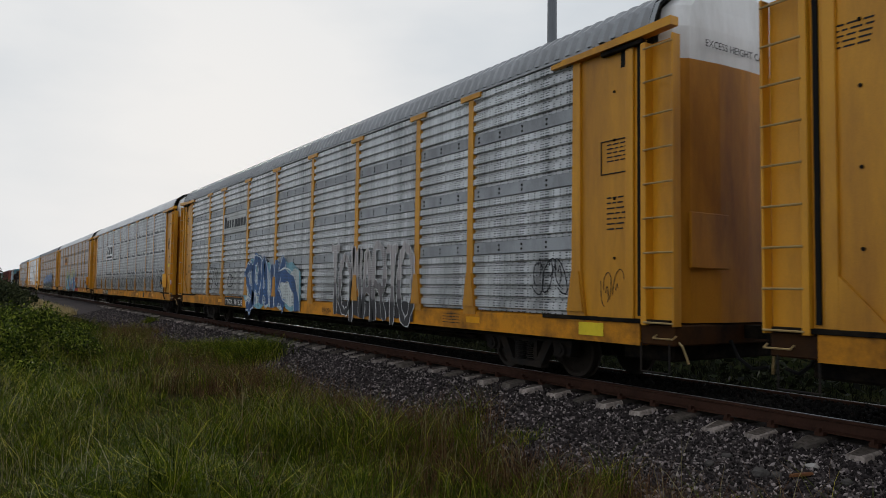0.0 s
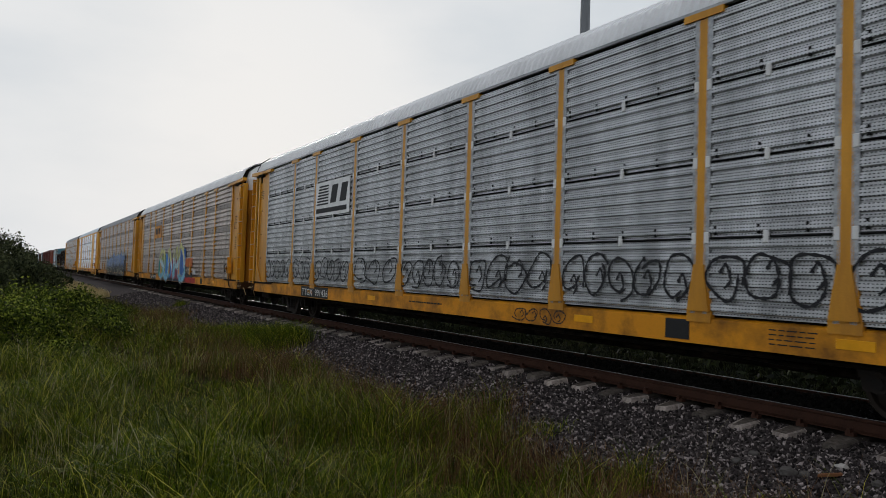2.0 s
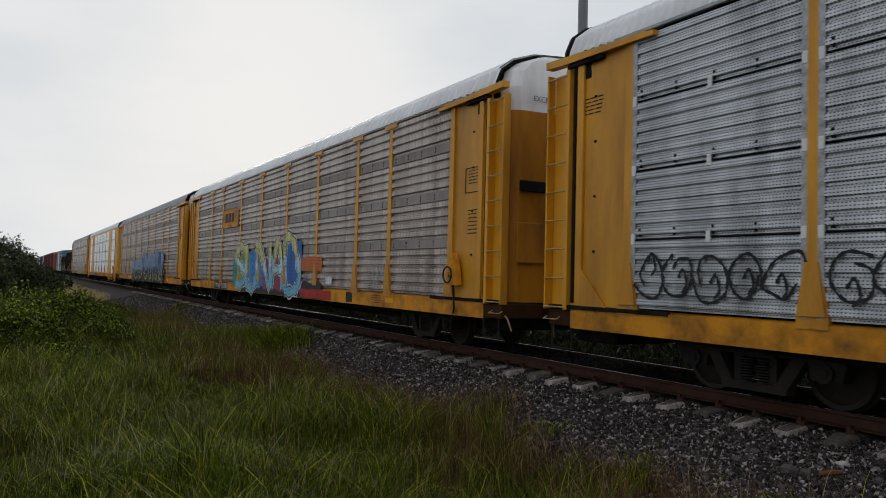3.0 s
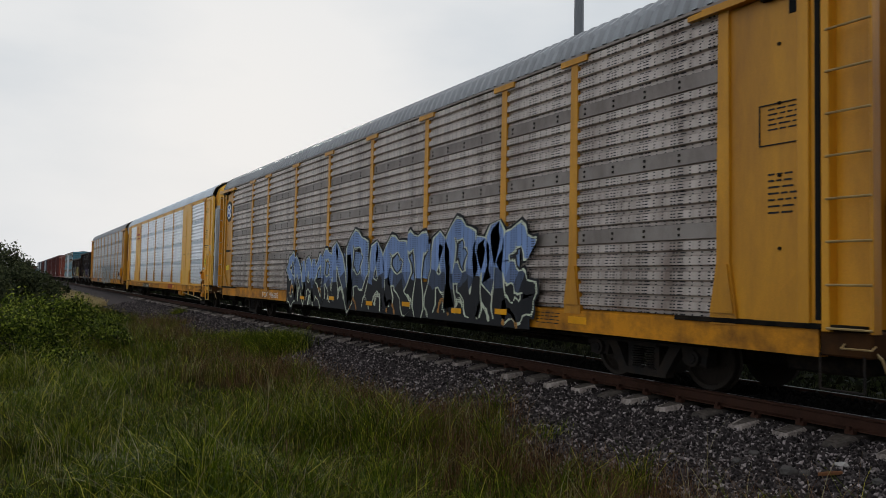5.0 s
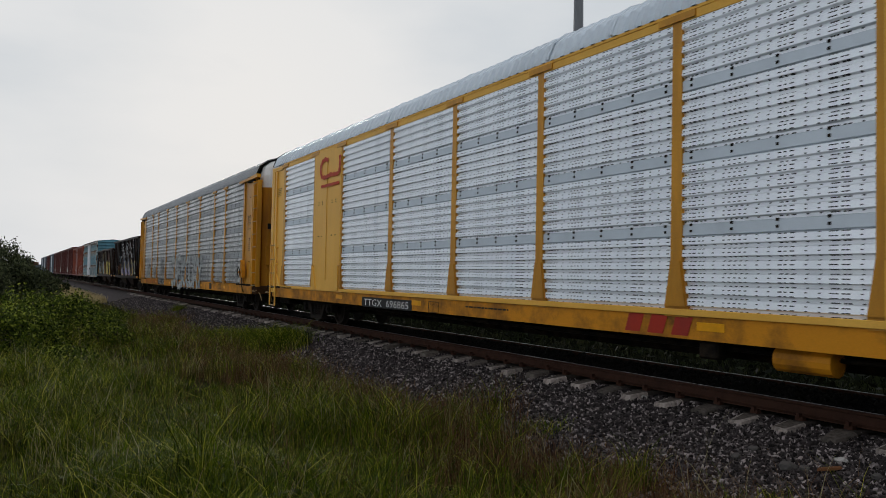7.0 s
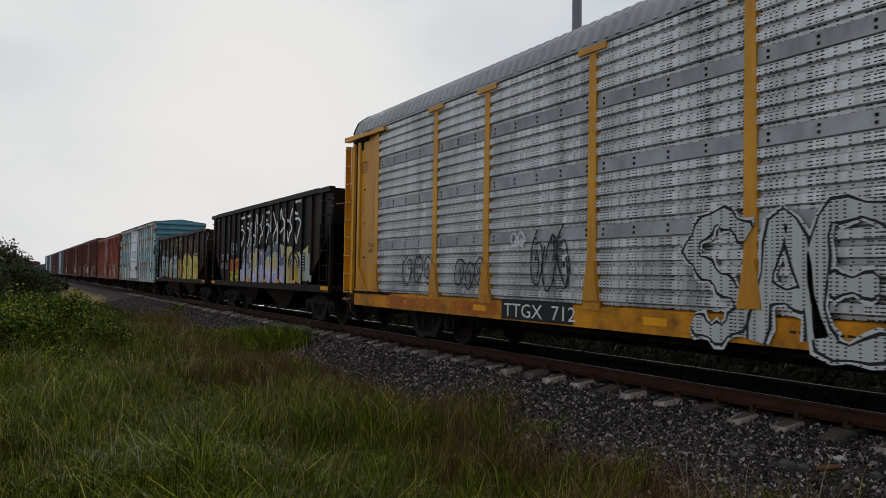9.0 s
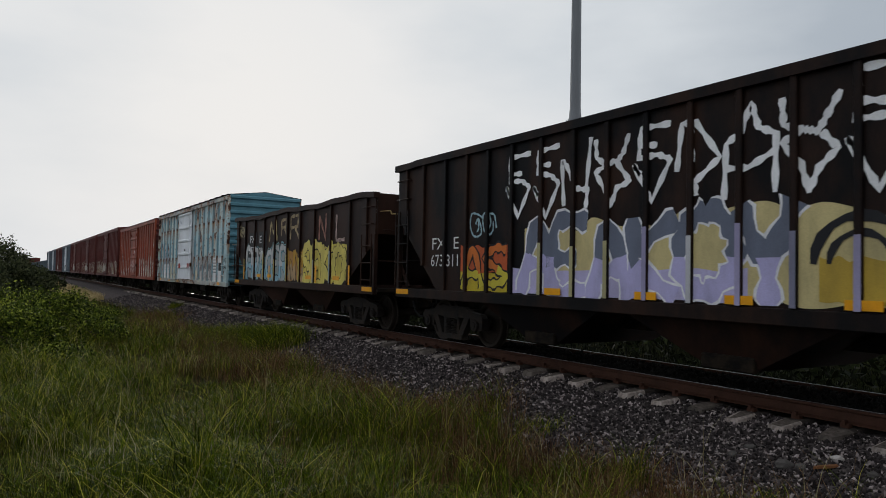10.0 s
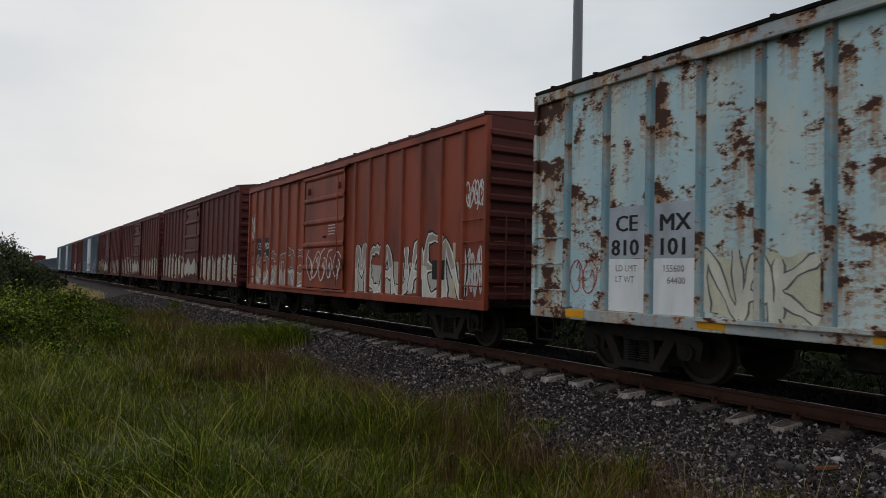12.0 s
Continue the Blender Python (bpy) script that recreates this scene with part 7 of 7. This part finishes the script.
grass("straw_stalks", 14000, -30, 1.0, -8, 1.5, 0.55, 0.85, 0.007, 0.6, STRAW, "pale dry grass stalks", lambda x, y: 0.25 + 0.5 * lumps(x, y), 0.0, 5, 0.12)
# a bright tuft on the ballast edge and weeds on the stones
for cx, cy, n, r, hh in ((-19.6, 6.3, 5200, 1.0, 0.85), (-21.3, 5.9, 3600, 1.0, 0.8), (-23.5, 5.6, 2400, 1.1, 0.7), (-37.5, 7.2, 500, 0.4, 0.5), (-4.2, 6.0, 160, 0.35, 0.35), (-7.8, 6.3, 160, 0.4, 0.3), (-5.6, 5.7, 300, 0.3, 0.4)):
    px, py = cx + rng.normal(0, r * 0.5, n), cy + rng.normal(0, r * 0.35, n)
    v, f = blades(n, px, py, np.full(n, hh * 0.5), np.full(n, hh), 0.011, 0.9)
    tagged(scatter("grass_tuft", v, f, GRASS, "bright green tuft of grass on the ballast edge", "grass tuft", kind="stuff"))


def leaves(centres, spread, n, size, flat=0.6):
    """Leaf quads in clumps round the centres."""
    c = centres[rng.integers(0, len(centres), n)]
    p = c + rng.normal(0, 1, (n, 3)) * spread
    u = rng.normal(0, 1, (n, 3))
    u /= np.linalg.norm(u, axis=1)[:, None]
    w = np.cross(u, rng.normal(0, 1, (n, 3)))
    w /= np.linalg.norm(w, axis=1)[:, None]
    s = size * rng.uniform(0.5, 1.2, n)[:, None]
    v = np.stack([p - u * s, p + w * s * 0.45, p + u * s, p - w * s * 0.45], 1)
    return v.reshape(-1, 3), np.arange(4 * n).reshape(-1, 4)


def shrub(name, x, y, height, radius, clumps, n, size, leaf_m, label, category, stems=6, squash=1.0):
    """Stems and limbs from the ground with clumps of leaves at and between their tips."""
    th = tagged(new(name), label, category)
    z0 = float(ground_z(x, y)) - 0.05
    tips = []
    for k in range(stems):
        bm = bmesh.new()
        a = 2 * math.pi * k / stems + random.uniform(-0.4, 0.4)
        out = radius * random.uniform(0.25, 0.8)
        base = Vector((random.uniform(-0.1, 0.1), random.uniform(-0.1, 0.1), 0))
        knee = Vector((math.cos(a) * out * 0.4, math.sin(a) * out * 0.4, height * random.uniform(0.35, 0.5)))
        tip = Vector((math.cos(a) * out, math.sin(a) * out, height * random.uniform(0.6, 0.92)))
        r = 0.012 * height + 0.008
        rod(bm, base, knee, r, 5)
        rod(bm, knee, tip, r * 0.55, 5)
        tips += [knee.lerp(tip, 0.5), tip]
        for _ in range(2):
            t2 = knee.lerp(tip, random.uniform(0.2, 0.8))
            side = t2 + Vector((random.uniform(-1, 1), random.uniform(-1, 1), random.uniform(0.1, 0.6))) * radius * 0.4
            rod(bm, t2, side, r * 0.35, 4)
            tips.append(side)
        part("stem", bm, BARK, th)
    cs = [tuple(t) for t in tips]
    while len(cs) < clumps:
        a, q = random.uniform(0, 2 * math.pi), random.random() ** 0.6
        cs.append((math.cos(a) * q * radius * 1.1, math.sin(a) * q * radius * 1.1, height * random.uniform(0.08, 1.08) * (1 - 0.55 * q * q)))
    v, f = leaves(np.array(cs), np.array([0.065, 0.065, 0.10]) * radius * squash, n, size)
    me = scatter("leaves", v, f, leaf_m, "", "")
    me.parent = th
    th.location = (x, y, z0)
    return th


random.seed(4)
for x, y, hh, r, n in ((-20.5, 0.1, 1.15, 1.2, 4200), (-23.5, 1.2, 1.35, 1.3, 4500), (-27.5, 2.6, 0.85, 1.0, 2500), (-25.0, -0.3, 1.35, 1.6, 4500), (-19.0, -1.6, 1.1, 1.4, 3500), (-22.2, 2.3, 0.75, 0.8, 1600), (-18.0, 1.1, 0.70, 0.7, 1500), (-30.5, 1.8, 1.1, 1.2, 2500), (-32.0, 3.6, 0.7, 0.9, 1600)):
    shrub("green_shrub", x, y, hh, r, 110, int(n * 2.3), 0.048, LEAF, "leafy yellow-green shrub in the grass", "shrub")
for x, y, hh, r, n in ((-78, -2.0, 4.8, 3.8, 5600), (-88, -0.4, 3.5, 3.0, 5000), (-70, -5.0, 5.6, 4.4, 5400), (-62, 0.0, 2.2, 3.2, 4500), (-72, 1.8, 1.6, 2.6, 4000), (-100, 2.4, 2.0, 3.0, 4000), (-56, -2.8, 2.4, 3.0, 4500)):
    shrub("scrub_tree", x, y, hh, r, 90, int(n * 1.5), 0.15, TREELEAF, "dark bushy scrub tree beside the track", "tree", 8)
# low scrub that lines the far side of the track
random.seed(9)
n = 900
px, py = rng.uniform(-150, 25, n), YC + 5.0 + 40 * rng.random(n) ** 1.5
hh = rng.uniform(0.4, 1.3, n) * np.where(py < YC + 9, 0.55, 1.0)
cs = np.stack([px, py, ground_z(px, py) + hh * 0.4], -1)
v, f = leaves(cs, np.array([0.75, 0.75, 0.32]), 60000, 0.13)
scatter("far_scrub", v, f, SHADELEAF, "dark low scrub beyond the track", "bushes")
n = 2600
px, py = 25 - 420 * rng.random(n) ** 1.3, YC + 8.0 + 9 * rng.random(n)
cs = np.stack([px, py, rng.uniform(-1.2, 0.95, n)], -1)
v, f = leaves(cs, np.array([0.7, 0.6, 0.22]), 90000, 0.17)
scatter("hedge_scrub", v, f, DARKLEAF, "dark thicket along the far side of the track", "bushes")
px, py = rng.uniform(-70, 12, 30000), YC + 3.4 + 9 * rng.random(30000)
v, f = blades(30000, px, py, np.full(30000, 0.25), np.full(30000, 0.7), 0.02, 0.7)
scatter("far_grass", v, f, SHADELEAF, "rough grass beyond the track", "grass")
px, py = -54 - 60 * rng.random(9000), 3.6 + 2.2 * rng.random(9000)
v, f = blades(9000, px, py, np.full(9000, 0.3), np.full(9000, 0.75), 0.045, 0.6)
scatter("dry_verge", v, f, island_mat("bleached_verge_grass", (0.34, 0.25, 0.11), (0.62, 0.50, 0.27), 0.8, None, 0.3), "pale dry grass on the verge", "grass")

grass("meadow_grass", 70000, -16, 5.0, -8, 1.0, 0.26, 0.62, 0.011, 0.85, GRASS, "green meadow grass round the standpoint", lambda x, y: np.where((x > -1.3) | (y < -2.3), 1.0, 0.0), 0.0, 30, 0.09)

# loose pieces on the ballast


def lump(name, x, y, size, material, label, category, seed):
    rnd = random.Random(seed)
    bm = bmesh.new()
    bmesh.ops.create_icosphere(bm, subdivisions=2, radius=size)
    for v in bm.verts:
        v.co = Vector((v.co.x * 1.25, v.co.y, v.co.z * 0.7)) * rnd.uniform(0.78, 1.12)
    me = bpy.data.meshes.new(name)
    bm.to_mesh(me)
    bm.free()
    me.materials.append(material)
    ob = tagged(new(name, me), label, category)
    ob.location = (x, y, float(ground_z(x, y)) + 0.02 + size * 0.35)
    ob.rotation_euler.z = rnd.uniform(0, 6)
    return ob


PALE = mat("pale_stone", (0.42, 0.39, 0.36), 0.9, 0, 0.3, 12.0, None, 0.6, 1.0, 0.5, 40, 0.1)
GREYST = mat("grey_stone", (0.09, 0.082, 0.076), 0.9, 0, 0.3, 12.0, None, 0.6, 1.0, 0.5, 40, 0.1)
for k, (x, y, sz) in enumerate(((-7.69, 8.08, 0.045), (-4.65, 6.97, 0.075), (-4.49, 7.01, 0.06), (-4.33, 7.39, 0.055), (-5.2, 7.19, 0.05), (-3.88, 7.22, 0.05), (-5.23, 6.93, 0.05), (-5.19, 6.25, 0.04))):
    lump("pale_stone" if k in (0, 3) else "grey_stone", x, y, sz, PALE if k in (0, 3) else GREYST, "large loose stone on the dark ballast", "stone", k)
WOOD = mat("orange_splintered_wood", (0.17, 0.07, 0.028), 0.8, 0, 0.3, 20.0, (0.12, 0.05, 0.02), 0.7)
bm = prism_y(bmesh.new(), [(-0.16, 0.0), (0.10, 0.015), (0.17, 0.035), (0.15, 0.055), (-0.05, 0.045), (-0.15, 0.03)], -0.03, 0.03)
me = bpy.data.meshes.new("wood_splinter")
bm.to_mesh(me)
bm.free()
me.materials.append(WOOD)
splinter = tagged(new("wood_splinter", me), "broken piece of orange-brown wood on the ballast", "wood scrap")
splinter.location = (-4.27, 7.09, float(ground_z(-4.27, 7.09)) + 0.05)
splinter.scale = (0.7, 0.7, 0.7)
splinter.rotation_euler = (0.1, -0.15, 0.5)

# distant low hills
HILL = mat("hazy_hill", (0.10, 0.125, 0.10), 1.0, 0, 0.25, 0.02, (0.14, 0.15, 0.11), 0.6, 1.0, 0.0, 0.2, 0.0)
ang = np.radians(np.linspace(60, 200, 200))
bm = bmesh.new()
ring = []
for k, a in enumerate(ang):
    top = 14 + 7 * math.sin(k * 0.11) + 5 * math.sin(k * 0.31 + 1) + 1.5 * math.sin(k * 1.3)
    ring.append([bm.verts.new((math.cos(a) * d, math.sin(a) * d, z)) for d, z in ((1300, -2), (1420, top * 0.6), (1550, top), (1800, -4))])
for a, b in zip(ring, ring[1:]):
    for i in range(3):
        bm.faces.new((a[i], b[i], b[i + 1], a[i + 1]))
hills = part("distant_hills", bm, HILL, None)
tagged(hills, "low hazy hills on the horizon", "hills", kind="structure")

# ---- tall steel pole beyond the track ----


def pole():
    p = tagged(new("monopole_tower"), "tall galvanised steel monopole with flanged joint", "pole")
    def seg(z0, z1, r0, r1, n=12):
        bm = bmesh.new()
        a = [bm.verts.new((r0 * math.cos(2 * math.pi * i / n), r0 * math.sin(2 * math.pi * i / n), z0)) for i in range(n)]
        b = [bm.verts.new((r1 * math.cos(2 * math.pi * i / n), r1 * math.sin(2 * math.pi * i / n), z1)) for i in range(n)]
        for i in range(n):
            j = (i + 1) % n
            bm.faces.new((a[i], a[j], b[j], b[i]))
        bm.faces.new(a[::-1])
        bm.faces.new(b)
        return bm
    part("lower_shaft", seg(-0.8, 12.0, 0.52, 0.44), STEELP, p)
    part("flange", seg(11.93, 12.10, 0.68, 0.68), STEELP, p)
    part("upper_shaft", seg(12.1, 40.0, 0.38, 0.22), STEELP, p)
    g = part("collar", seg(12.1, 13.0, 0.46, 0.38), STEELP, p)
    for a in range(12):
        t = a * math.pi / 6
        part("bolt", rod(bmesh.new(), (0.6 * math.cos(t), 0.6 * math.sin(t), 11.85), (0.6 * math.cos(t), 0.6 * math.sin(t), 12.2), 0.035), STEELP, p)
    p.location = (-37.6, 33.0, 0)
    return p


pole()


def motions():
    times = [0, 0.1, 0.3] + [k * 0.5 for k in range(1, 24)] + [11.7, 11.9, 12.0]
    for c, x0 in TRAIN:
        walk(c, [(t, pose(x0 + run(t), YC, 0)) for t in times])
    for w, x, r in WHEELSETS:
        walk(w, [(k / FPS, pose(x, 0, r, 0, math.degrees(run(k / FPS) / r), 0)) for k in range(0, 361)])


motions()
